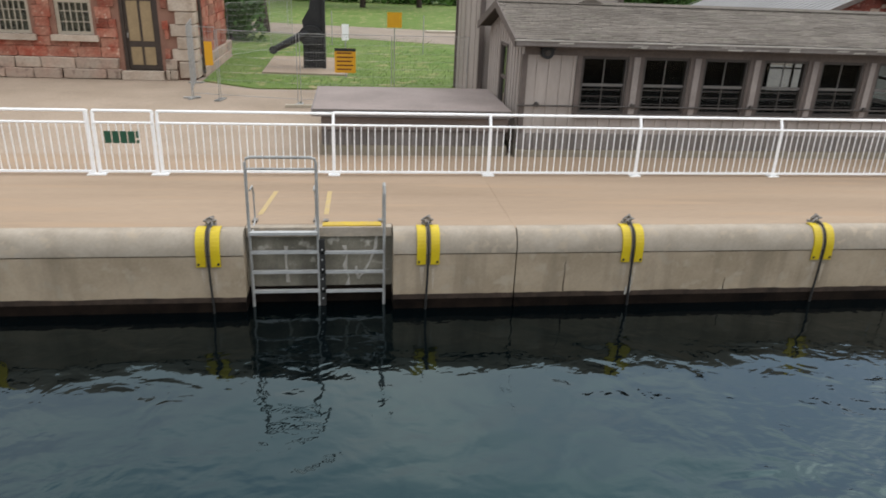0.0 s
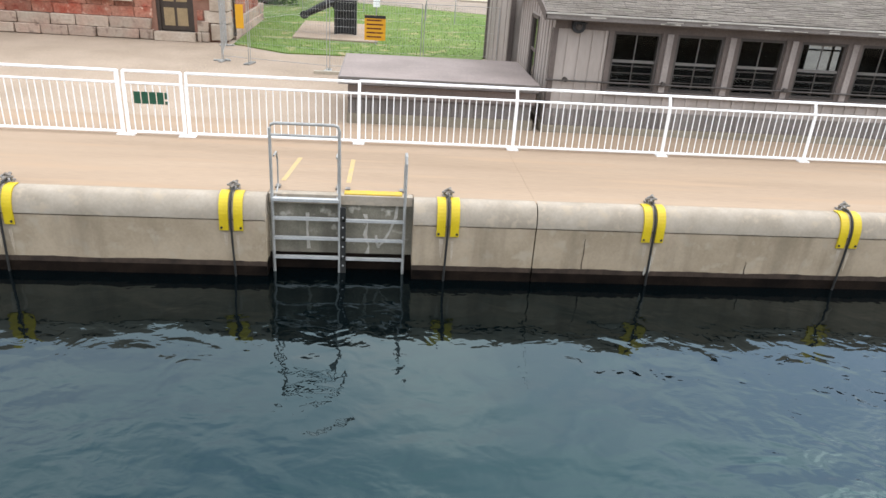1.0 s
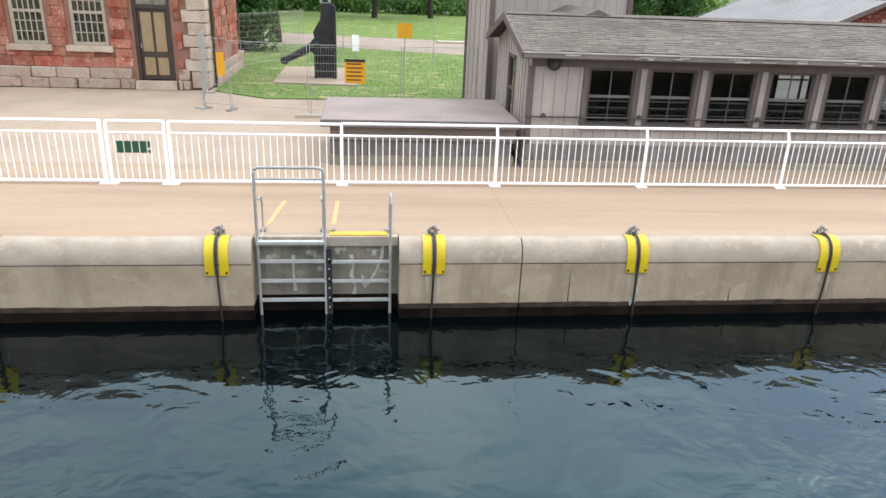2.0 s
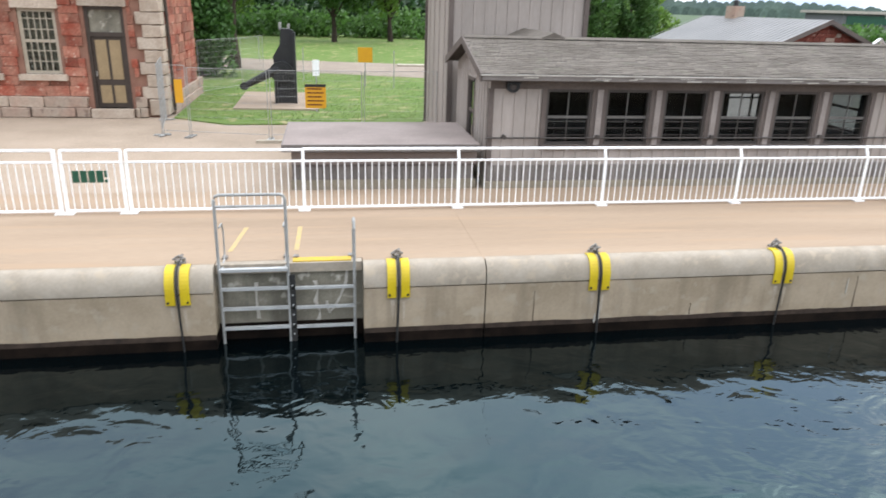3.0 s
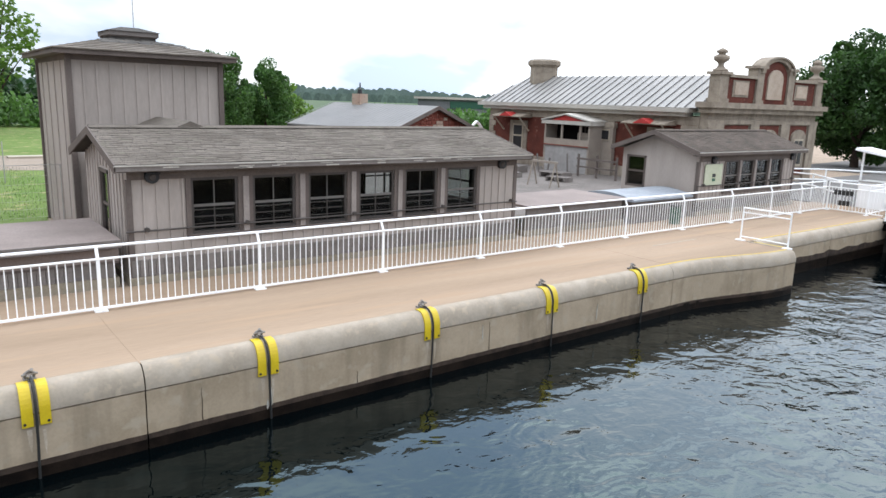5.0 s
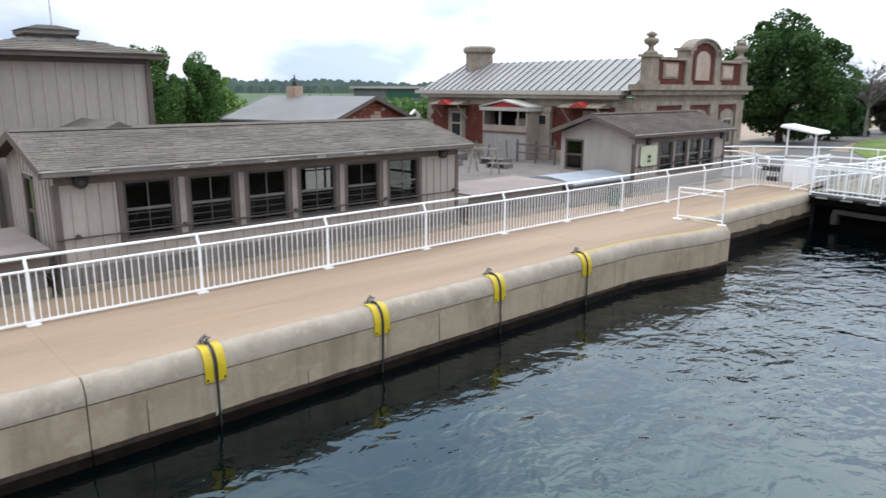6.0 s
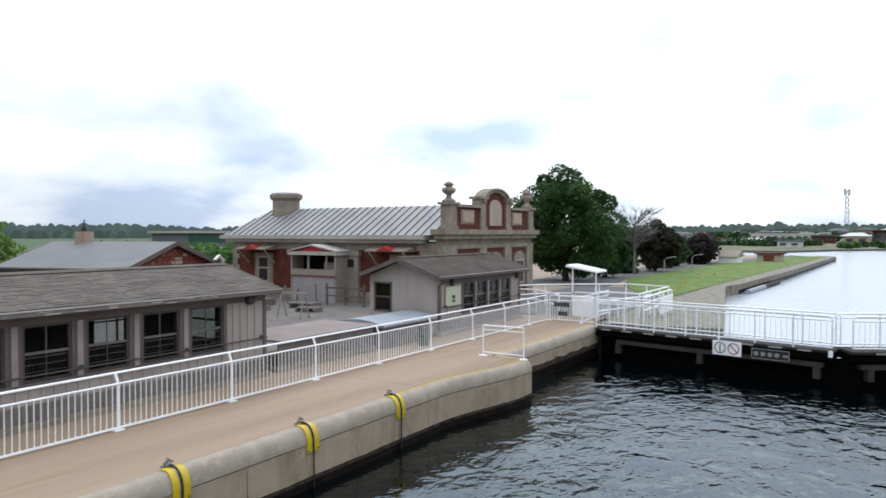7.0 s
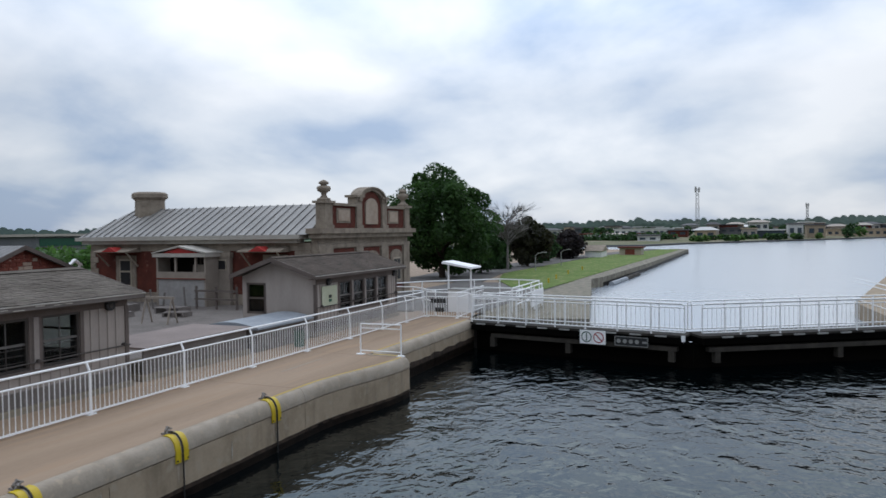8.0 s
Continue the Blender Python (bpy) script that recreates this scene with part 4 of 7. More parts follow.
    for y in gy:
        top = eave + (ridge - eave) * (1 - abs(y - ridge_y) / (ridge_y - y0 + over[1])) - 0.14
        for hole in left_wins:
            if hole[0] - 0.05 < y < hole[1] + 0.05:
                batten_row(th, me_batten, [y], x0, hole[3] + 0.05, top, True)
                break
        else:
            batten_row(th, me_batten, [y], x0, 0.42, top, True)
    # skirt and plinth
    for x in np.arange(x0 + 0.07, x1 - 0.03, 0.145):
        piece("skirt_board", me_skirt, th, Matrix.LocRotScale((x, y0 - 0.004, 0.12), None, (1, 1, 0.32)))
    part("plinth", B((x0 - 0.05, x1 + 0.05, y0 - 0.12, y1 + 0.05, -0.1, 0.11)), M_CONC, th, "stained concrete plinth")
    # conduit and bulkhead lamps
    bm = bmesh.new()
    tube(bm, [(x0 - 0.08, y0 - 0.075, 1.0), (x1 + 0.02, y0 - 0.075, 1.0)], 0.018, 6)
    part("conduit", bm, M_SASH, th, "dark conduit pipe along the wall")
    for x in [x0 + 0.3] + [(b + c) / 2 for (a, b), (c, d) in zip(wins, wins[1:])][::2] + [x1 - 0.15]:
        part("conduit_box", T(([(x, y0, 1.02), (x, y0 - 0.11, 1.02)], 0.045)), M_SASH, th)
    for x in lamps:
        bl = new("bulkhead_lamp")
        bl.parent = th
        bl.matrix_basis = pose(x, y0, wz1 + 0.06)
        part("housing", T(([(0, 0, 0), (0, -0.10, 0)], 0.13), n=16), M_IRON, bl)
        bm = bmesh.new()
        tube(bm, [(0, -0.08, -0.01), (0, -0.12, -0.015)], 0.085, 14, r2=0.05)
        part("lens", bm, M_SASH, bl, "dim glass lens")
        bm = B((-0.13, 0.13, -0.17, 0, 0.05, 0.075))
        part("hood", bm, M_IRON, bl)
    return th


WIN_A = [(4.75 + 1.255 * k, 5.70 + 1.255 * k) for k in range(6)]
house_a = timber_house("timber_building", "long low taupe board-and-batten building with six sash windows", 3.6, 13.33, 4.25, 7.85, 2.27, 6.05, 2.84,
                       WIN_A, (0.85, 1.96), [(10.75, 12.15, 0.85, 1.95)], [(6.0, 7.3, 0.75, 1.9)], [(5.7, 6.45, 0.55, 2.0)], (0.25, 0.3), 3, (4.03, 12.78), M_SHINGLE, M_SKIRT)
WIN_B = [(23.45 + 1.02 * k, 24.3 + 1.02 * k) for k in range(4)]
house_b = timber_house("timber_building", "small taupe board-clad kiosk with four sash windows", 21.8, 28.3, 4.25, 7.45, 2.17, 5.85, 2.80,
                       WIN_B, (0.75, 1.82), [(26.9, 27.8, 0.9, 1.9)], [], [(6.4, 7.25, 0.72, 1.86)], (0.42, 0.25), 9, (22.6, 28.0), M_SHINGLE2, M_TRIM)
poster = thing("poster", "pale green information poster on the kiosk wall", "poster", (22.12, 4.205, 0.98))
part("panel", B((0, 1.05, -0.02, 0.0, 0, 0.75)), M_POSTER, poster)
part("print_bar", B((0.45, 0.65, -0.026, -0.02, 0.3, 0.42)), M_SIGNBK, poster)
part("print_bar", B((0.45, 0.65, -0.026, -0.02, 0.16, 0.26)), M_GREEN, poster)

bm = bmesh.new()
prism(bm, [(4.7, 2.70), (6.0, 2.70), (5.35, 2.97)], "y", 5.95, 8.5)
part("roof_cricket", bm, M_SHINGLE, house_a, "small shingled cricket against the tower")

rng = random.Random(55)
for k in range(16):
    x = rng.uniform(3.5, 13.2)
    bm = B((-rng.uniform(0.05, 0.22), rng.uniform(0.05, 0.22), -0.012, 0.0, 0.0, rng.uniform(0.012, 0.03)))
    bmesh.ops.transform(bm, matrix=pose(x, 3.92, 2.15 + rng.uniform(0.0, 0.055)), verts=bm.verts[:])
    part("paint_flake", bm, M_GUTTER, house_a, "pale bare patch on the eaves board")

# ---- tower ----
tower = thing("timber_tower", "square taupe board-and-batten tower with a low hipped roof", "tower", (0, 0, 0))
X0, X1, Y0, Y1, Z1 = 3.5, 6.95, 8.5, 12.75, 4.33
part("wall", B((X0, X1, Y0, Y0 + 0.12, 0, Z1)), M_BOARD, tower)
part("wall", B((X0, X1, Y1 - 0.12, Y1, 0, Z1)), M_BOARD, tower)
part("wall", B((X0, X0 + 0.12, Y0 + 0.12, Y1 - 0.12, 0, Z1)), M_BOARD, tower)
part("wall", B((X1 - 0.12, X1, Y0 + 0.12, Y1 - 0.12, 0, Z1)), M_BOARD, tower)
batten_row(tower, me_batten, np.arange(X0 + 0.3, X1 - 0.1, 0.285), Y0, 0.1, Z1)
batten_row(tower, me_batten, np.arange(Y0 + 0.9, Y1 - 0.1, 0.9), X0, 0.1, Z1, True)
for x, y in ((X0, Y0), (X1, Y0), (X0, Y1)):
    part("corner_post", B((x - 0.06, x + 0.06, y - 0.06, y + 0.06, 0, Z1 - 0.02)), M_TRIM, tower)
part("frieze", B((X0 - 0.03, X1 + 0.03, Y0 - 0.03, Y1 + 0.03, Z1 - 0.12, Z1)), M_TRIM, tower)
part("eave_board", B((X0 - 0.32, X1 + 0.32, Y0 - 0.32, Y1 + 0.32, Z1, Z1 + 0.1)), M_TRIM, tower, "dark overhanging eaves")
cx, cy = (X0 + X1) / 2, (Y0 + Y1) / 2


def hip(bm, x0, x1, y0, y1, z0, x2, x3, y2, y3, z1):
    lo = [bm.verts.new(p) for p in ((x0, y0, z0), (x1, y0, z0), (x1, y1, z0), (x0, y1, z0))]
    hi = [bm.verts.new(p) for p in ((x2, y2, z1), (x3, y2, z1), (x3, y3, z1), (x2, y3, z1))]
    bm.faces.new(lo[::-1])
    bm.faces.new(hi)
    for i in range(4):
        j = (i + 1) % 4
        bm.faces.new((lo[i], lo[j], hi[j], hi[i]))


bm = bmesh.new()
hip(bm, X0 - 0.36, X1 + 0.36, Y0 - 0.36, Y1 + 0.36, Z1 + 0.1, cx - 0.6, cx + 0.6, cy - 0.6, cy + 0.6, Z1 + 0.46)
part("roof", bm, M_SHINGLE, tower, "low hipped shingle roof")
for k in range(7):
    t0, t1 = k / 7, (k + 1.1) / 7
    rr = lambda t, a, b: a + (b - a) * t
    rng = random.Random(k)
    for side in range(2):
        x = 0.0
        while x < 1.0:
            w = 0.07 * rng.uniform(0.8, 1.2)
            q = []
            for t, xx in ((t0, x), (t0, min(1, x + w - 0.002)), (min(1, t1), min(1, x + w - 0.002)), (min(1, t1), x)):
                xa, xb = rr(t, X0 - 0.36, cx - 0.6), rr(t, X1 + 0.36, cx + 0.6)
                ya, yb = rr(t, Y0 - 0.36, cy - 0.6), rr(t, Y1 + 0.36, cy + 0.6)
                z = rr(t, Z1 + 0.1, Z1 + 0.46) + (0.03 if t == t0 else 0.012) + 0.004 * rng.random()
                q.append((xa + (xb - xa) * xx, ya, z) if side == 0 else (xa, ya + (yb - ya) * xx, z))
            bm = bmesh.new()
            vs = [bm.verts.new(p) for p in q]
            lip = [bm.verts.new((p[0], p[1], p[2] - 0.03)) for p in q[:2]]
            bm.faces.new(vs)
            bm.faces.new((vs[0], lip[0], lip[1], vs[1]))
            part("shingle", bm, M_SHINGLE1, tower)
            x += w
CX = cx + 0.1
for k, (r, z0, z1, m_) in enumerate(((0.54, 0.36, 0.56, M_MOSS), (0.57, 0.56, 0.59, M_TRIM), (0.60, 0.59, 0.70, M_SKIRT))):
    bm = B((CX - r, CX + r, cy - r, cy + r, Z1 + z0, Z1 + z1))
    bevel(bm, 0.012, 1)
    part("cap", bm, m_, tower, "low stepped roof vent box")
bm = bmesh.new()
hip(bm, CX - 0.64, CX + 0.64, cy - 0.64, cy + 0.64, Z1 + 0.70, CX - 0.22, CX + 0.22, cy - 0.22, cy + 0.22, Z1 + 0.82)
part("cap_roof", bm, M_MOSS, tower)
# lifted and slipped shingles round the vent
rng = random.Random(77)
for k in range(70):
    v = rng.uniform(0.66, 1.2)
    u = rng.uniform(-0.95, 0.95) * v
    zz = Z1 + 0.46 - 0.36 * (v - 0.6) / 1.885 + 0.018
    bm = B((-0.12, 0.12, -0.08, 0.08, 0, 0.012))
    bmesh.ops.transform(bm, matrix=pose(CX + u, cy - v, zz, rng.uniform(6, 20), rng.uniform(-5, 5), rng.uniform(-12, 12)), verts=bm.verts[:])
    part("loose_shingle", bm, M_MOSS, tower)
part("aerial", T(([(CX + 0.15, cy, Z1 + 0.7), (CX + 0.15, cy, Z1 + 3.2)], 0.012), n=5), M_GALV, tower)

# ---- low covered bin beside the building ----
bench = thing("equipment_box", "long low grey boarded equipment box with a flat lid", "equipment box", (0, 0, 0))
part("lid", B((-0.42, 3.42, 4.16, 6.85, 0.82, 0.88)), M_LID, bench, "flat taupe lid")
part("lid_edge", B((-0.42, 3.42, 4.13, 4.16, 0.74, 0.88)), M_SKIRT, bench)
part("lid_edge", B((-0.45, -0.42, 4.13, 6.85, 0.74, 0.88)), M_SKIRT, bench)
for i, (z0, z1) in enumerate(((0.44, 0.68), (0.40, 0.44))):
    part("board", B((-0.28, 3.42, 4.40 - 0.01 * i, 4.46, z0, z1 - 0.004)), M_LID if i == 0 else M_TRIM, bench)
part("end_board", B((-0.28, -0.22, 4.46, 6.75, 0.12, 0.82)), M_LID, bench)
for x in np.arange(-0.2, 3.4, 0.145):
    piece("skirt_board", me_skirt, bench, Matrix.LocRotScale((x, 4.44, 0.13), None, (1, 1, 0.3)))
part("base", B((-0.3, 3.4, 4.36, 6.75, -0.1, 0.13)), M_CONC, bench, "stained concrete base")
# low deck and curved cover between the two timber buildings
deck = thing("equipment_box", "low grey boarded equipment box with a flat pale lid", "equipment box", (0, 0, 0))
part("lid", B((13.95, 18.2, 4.3, 6.6, 0.74, 0.80)), M_LID, deck)
part("board", B((14.0, 18.1, 4.42, 4.48, 0.1, 0.74)), M_SKIRT, deck)
part("end_board", B((18.05, 18.1, 4.48, 6.5, 0.1, 0.74)), M_SKIRT, deck)
part("base", B((13.9, 18.2, 4.38, 6.5, -0.1, 0.1)), M_CONC, deck)
cover = thing("curved_cover", "blue-grey curved cover over lock machinery", "cover", (0, 0, 0))
bm = bmesh.new()
prism(bm, [(4.15, 0.66)] + [(4.15 + 2.2 * k / 10, 0.72 + 0.16 * math.sin(math.pi * k / 10)) for k in range(11)] + [(6.35, 0.66)], "x", 18.35, 21.5)
part("shell", bm, M_TARP, cover)
part("body", B((18.45, 21.4, 4.3, 6.2, -0.05, 0.66)), M_SKIRT, cover)
bin_ = thing("litter_bin", "slim dark green litter bin behind the rail", "litter bin", (19.6, 3.5, 0))
bm = B((-0.12, 0.12, -0.12, 0.12, 0, 0.55))
bevel(bm, 0.03)
part("body", bm, M_GREEN, bin_)
bm = B((-0.14, 0.14, -0.14, 0.14, 0.55, 0.6))
part("lid", bm, M_IRON, bin_)

# ---- villa ----
villa = thing("brick_villa", "single-storey red brick and stone office with an ornate parapet gable", "building", (0, 0, 0))
VX0, VX1, VY0, VY1, VB = 30.5, 41.0, 9.65, 25.1, 35.5
part("wall", B((VX0, VX0 + 0.4, VY0 + 0.4, VY1, -0.1, 2.8)), M_BRICK, villa, "dark red brick side wall")
part("wall", B((VX0, VX1, VY0, VY0 + 0.4, -0.1, 3.5)), M_VSTONE, villa, "stone and brick canal front")
part("wall", B((VX1 - 0.4, VX1, VY0 + 0.4, VY0 + 3.4, -0.1, 3.4)), M_BRICK, villa)
part("wall", B((VB, VX1 - 0.4, VY0 + 3.0, VY0 + 3.4, -0.1, 3.4)), M_BRICK, villa)
part("flat_roof", B((VB, VX1, VY0 + 0.4, VY0 + 3.4, 3.4, 3.55)), M_METALROOF, villa)
part("wall", B((VB - 0.4, VB, VY0 + 0.4, VY1 - 0.4, -0.1, 3.2)), M_BRICK, villa)
part("wall", B((VX0 + 0.4, VB, VY1 - 0.4, VY1, -0.1, 3.2)), M_BRICK, villa)
part("frieze", B((VX0 - 0.04, VX0 + 0.4, VY0 + 0.4, VY1, 2.8, 3.2)), M_VSTONE, villa, "grey stone frieze")
part("cornice", B((VX0 - 0.35, VX0 + 0.3, VY0 + 1.0, VY1 + 0.35, 3.2, 3.40)), M_GUTTER, villa)
part("cornice", B((VX0 - 0.6, VX0 + 0.3, VY0 + 0.75, VY1 + 0.6, 3.40, 3.615)), M_GUTTER, villa, "pale eaves gutter")
part("plinth", B((VX0 - 0.08, VX0, VY0, VY1, -0.1, 0.5)), M_VSTONE, villa)
RXM, RZ = (VX0 + VB) / 2, 5.25
bm = bmesh.new()
vs = [bm.verts.new(p) for p in ((VX0 - 0.45, VY0 + 0.4, 3.62), (VB + 0.45, VY0 + 0.4, 3.62), (VB + 0.45, VY1 + 0.45, 3.62), (VX0 - 0.45, VY1 + 0.45, 3.62), (RXM, VY0 + 0.4, RZ), (RXM, VY1 - 0.9, RZ))]
for f in ((0, 1, 2, 3), (0, 4, 1), (0, 3, 5, 4), (1, 4, 5, 2), (3, 2, 5)):
    bm.faces.new([vs[i] for i in f])
part("roof", bm, M_METALROOF, villa, "grey standing-seam metal roof")
sl = Vector((RXM - VX0 + 0.45, 0, RZ - 3.62))
for i, y in enumerate(np.arange(VY0 + 1.0, VY1 + 0.3, 0.52)):
    top = 1.0 if y < VY1 - 0.9 else max(0.02, (VY1 + 0.45 - y) / 1.35)
    a, b = Vector((VX0 - 0.45, y, 3.63)), Vector((VX0 - 0.45, y, 3.63)) + sl * top
    bm = bmesh.new()
    vs = [bm.verts.new(p) for p in (a + Vector((0, -0.018, 0)), a + Vector((0, 0.018, 0)), b + Vector((0, 0.018, 0)), b + Vector((0, -0.018, 0)))]
    hi = [bm.verts.new(v.co + Vector((0, 0, 0.04))) for v in vs]
    bm.faces.new(hi)
    for k in range(4):
        bm.faces.new((vs[k], vs[(k + 1) % 4], hi[(k + 1) % 4], hi[k]))
    part("roof_seam", bm, M_SEAM, villa)
bm = bmesh.new()
lathe(bm, [(0.86, 4.3), (0.84, 5.78), (0.90, 5.84), (1.02, 5.94), (1.02, 6.16), (0.88, 6.27), (0.6, 6.28)], RXM - 0.1, 22.95, 8)
part("chimney", bm, M_VSTONE, villa, "broad octagonal stone chimney")
# canal front: pilasters, cornice, parapet
part("front_cornice", B((VX0 - 0.35, VX1 + 0.35, VY0 - 0.45, VY0 + 0.5, 3.66, 3.92)), M_VSTONE, villa)
part("front_cornice", B((VX0 - 0.2, VX1 + 0.22, VY0 - 0.28, VY0 + 0.4, 3.42, 3.66)), M_VSTONE, villa)
part("front_cornice", B((VX0 - 0.1, VX1 + 0.1, VY0 - 0.12, VY0, 2.9, 3.1)), M_VSTONE, villa)
for x0, x1 in ((VX0 - 0.05, VX0 + 1.3), (34.2, 35.0), (37.2, 38.1), (VX1 - 0.8, VX1 + 0.05)):
    part("pilaster", B((x0, x1, VY0 - 0.12, VY0, -0.1, 2.9)), M_VSTONE, villa)
for x0, x1 in ((31.9, 34.1), (35.1, 37.1), (38.2, 40.1)):
    part("brick_panel", B((x0, x1, VY0 - 0.03, VY0, 0.2, 2.85)), M_BRICK, villa)
    w = new("window")
    w.parent = villa
    bm = bmesh.new()
    m_ = (x0 + x1) / 2
    prism(bm, [(m_ - 0.75, 0.6), (m_ + 0.75, 0.6), (m_ + 0.75, 2.2)] + [(m_ + 0.75 * math.cos(a), 2.2 + 0.45 * math.sin(a)) for a in [math.pi * q / 8 for q in range(1, 8)]] + [(m_ - 0.75, 2.2)], "y", VY0 - 0.14, VY0 - 0.03)
    part("surround", bm, M_VSTONE, w, "pale carved stone surround")
    part("frame", B((m_ - 0.5, m_ + 0.5, VY0 - 0.16, VY0 - 0.14, 0.7, 2.15)), M_CREAM, w)
    part("pane", B((m_ - 0.42, m_ - 0.04, VY0 - 0.175, VY0 - 0.16, 0.8, 2.05)), M_IRON, w, "dark glass")
    part("pane", B((m_ + 0.04, m_ + 0.42, VY0 - 0.175, VY0 - 0.16, 0.8, 2.05)), M_IRON, w, "dark glass")
PY0, PY1 = VY0 - 0.1, VY0 + 0.28
for x0, x1, z1 in ((30.9, 31.62, 5.2), (34.15, 34.75, 5.62), (37.2, 37.8, 5.62), (40.25, 40.95, 5.2)):
    part("parapet_pier", B((x0, x1, PY0 - 0.1, PY1 + 0.08, 3.92, z1)), M_VSTONE, villa)
    part("pier_base", B((x0 - 0.06, x1 + 0.06, PY0 - 0.16, PY1 + 0.14, 3.92, 4.1)), M_VSTONE, villa)
    bm = B((x0 - 0.13, x1 + 0.13, PY0 - 0.22, PY1 + 0.2, z1, z1 + 0.13))
    bevel(bm, 0.03, 1)
    part("pier_cap", bm, M_VSTONE, villa)
for x0, x1, tx, tw in ((31.62, 34.15, 32.85, 0.58), (37.8, 40.25, 38.75, 0.55)):
    part("parapet_wall", B((x0, x1, PY0, PY1, 3.92, 5.1)), M_BRICK, villa)
    part("parapet_coping", B((x0, x1, PY0 - 0.14, PY1 + 0.1, 5.1, 5.24)), M_VSTONE, villa)
    part("stone_frame", B((tx - tw - 0.12, tx + tw + 0.12, PY0 - 0.035, PY0, 4.2, 4.98)), M_VSTONE, villa)
    bm = B((tx - tw, tx + tw, PY0 - 0.07, PY0 - 0.035, 4.3, 4.9))
    bevel(bm, 0.015, 1)
    part("stone_tablet", bm, M_QUOIN, villa, "pale square stone tablet")
bm = bmesh.new()
mx = 35.97
arch = [(mx + 1.22 * math.cos(a), 5.2 + 0.82 * math.sin(a)) for a in [math.pi * q / 16 for q in range(17)]]
prism(bm, [(mx - 1.22, 3.92)] + [(mx + 1.22, 3.92)] + arch[:-1] + [(mx - 1.22, 5.2)], "y", PY0, PY1)
part("gable_arch", bm, M_BRICK, villa, "red brick arched gable")
for w0, w1, y0_, tag in ((1.2, 1.5, 0.14, "grey stone arch moulding"), (1.5, 1.66, 0.24, "projecting stone arch coping")):
    bm = bmesh.new()
    inn = [(mx + w0 * math.cos(a), 5.42 + 0.62 * w0 / 1.2 * math.sin(a)) for a in [math.pi * q / 16 for q in range(17)]]
    out = [(mx + w1 * math.cos(a), 5.42 + 0.62 * w1 / 1.2 * math.sin(a)) for a in [math.pi * q / 16 for q in range(17)]]
    prism(bm, out + inn[::-1], "y", PY0 - y0_, PY1 + 0.1)
    part("arch_coping", bm, M_VSTONE, villa, tag)
bm = bmesh.new()
prism(bm, [(mx - 0.72, 4.15), (mx + 0.72, 4.15), (mx + 0.72, 5.15)] + [(mx + 0.72 * math.cos(a), 5.15 + 0.48 * math.sin(a)) for a in [math.pi * q / 8 for q in range(1, 8)]] + [(mx - 0.72, 5.15)], "y", PY0 - 0.07, PY0)
part("stone_tablet", bm, M_QUOIN, villa, "pale arched stone tablet")
for x in (31.28, 40.6):
    bm = bmesh.new()
    lathe(bm, [(0.34, 5.33), (0.36, 5.42), (0.2, 5.5), (0.13, 5.62), (0.15, 5.72), (0.33, 5.84), (0.37, 5.95), (0.34, 6.05), (0.18, 6.1), (0.15, 6.14), (0.27, 6.2), (0.25, 6.28), (0.12, 6.36), (0.03, 6.4)], x, (PY0 + PY1) / 2, 14)
    part("urn", bm, M_VSTONE, villa, "turned stone urn", smooth=True)
# side wall: windows and awnings
for yc, zt in ((22.4, 2.35), (15.8, 2.6), (12.2, 2.4)):
    w = new("window")
    w.parent = villa
    part("surround", B((VX0 - 0.06, VX0, yc - 0.75, yc + 0.75, 0.6, zt + 0.2)), M_VSTONE, w)
    part("frame", B((VX0 - 0.1, VX0 - 0.06, yc - 0.45, yc + 0.45, 0.8, zt)), M_CREAM, w)
    part("pane", B((VX0 - 0.115, VX0 - 0.1, yc - 0.36, yc + 0.36, 0.9, zt - 0.75)), M_IRON, w, "dark glass")
    part("pane", B((VX0 - 0.115, VX0 - 0.1, yc - 0.36, yc + 0.36, zt - 0.65, zt - 0.1)), M_IRON, w, "dark glass")
for yc in (22.6, 12.6):
    aw = thing("door_canopy", "small red and cream bracketed canopy on the brick wall", "canopy", (VX0, yc, 2.75), "wall canopies")
    bm = bmesh.new()
    prism(bm, [(-0.0, 0.28), (-1.0, 0.05), (-1.0, 0.0), (0.0, 0.0)], "y", -1.3, 1.3)
    part("roof", bm, M_VSTONE, aw)
    bm = bmesh.new()
    prism(bm, [(-0.55, 0.04), (0.55, 0.04), (0.0, 0.3)], "x", -1.04, -0.3)
    part("red_gablet", bm, M_RED, aw, "small red gablet")
    for y in (-1.1, 1.1):
        part("bracket", T(([(-0.9, y, 0.0), (-0.05, y, -0.8)], 0.045), n=6), M_CREAM, aw)
# corner stones of the side wall
for k in range(7):
    w = 0.55 if k % 2 else 0.35
    part("corner_stone", B((VX0 - 0.05, VX0, VY1 - w, VY1 + 0.04, 0.5 + 0.33 * k, 0.81 + 0.33 * k)), M_VSTONE, villa)
    part("corner_stone", B((VX0 - 0.05, VX0, VY0 + 0.4, VY0 + 1.0 + w, 0.5 + 0.33 * k, 0.81 + 0.33 * k)), M_VSTONE, villa)
# boarded porch in front of the side wall
porch = thing("boarded_porch", "timber porch with a red gable, sheeted with grey boards below", "porch", (29.2, 15.6, 0))
PW = 3.3
part("lower_sheet", B((0, 0.06, 0.08, PW - 0.08, -0.05, 1.38)), M_SHEET, porch, "grey weathered lower sheeting")
part("apron_board", B((-0.05, 0.06, 0.02, PW - 0.02, 1.38, 1.74)), M_PLY, porch, "pale tan apron board")
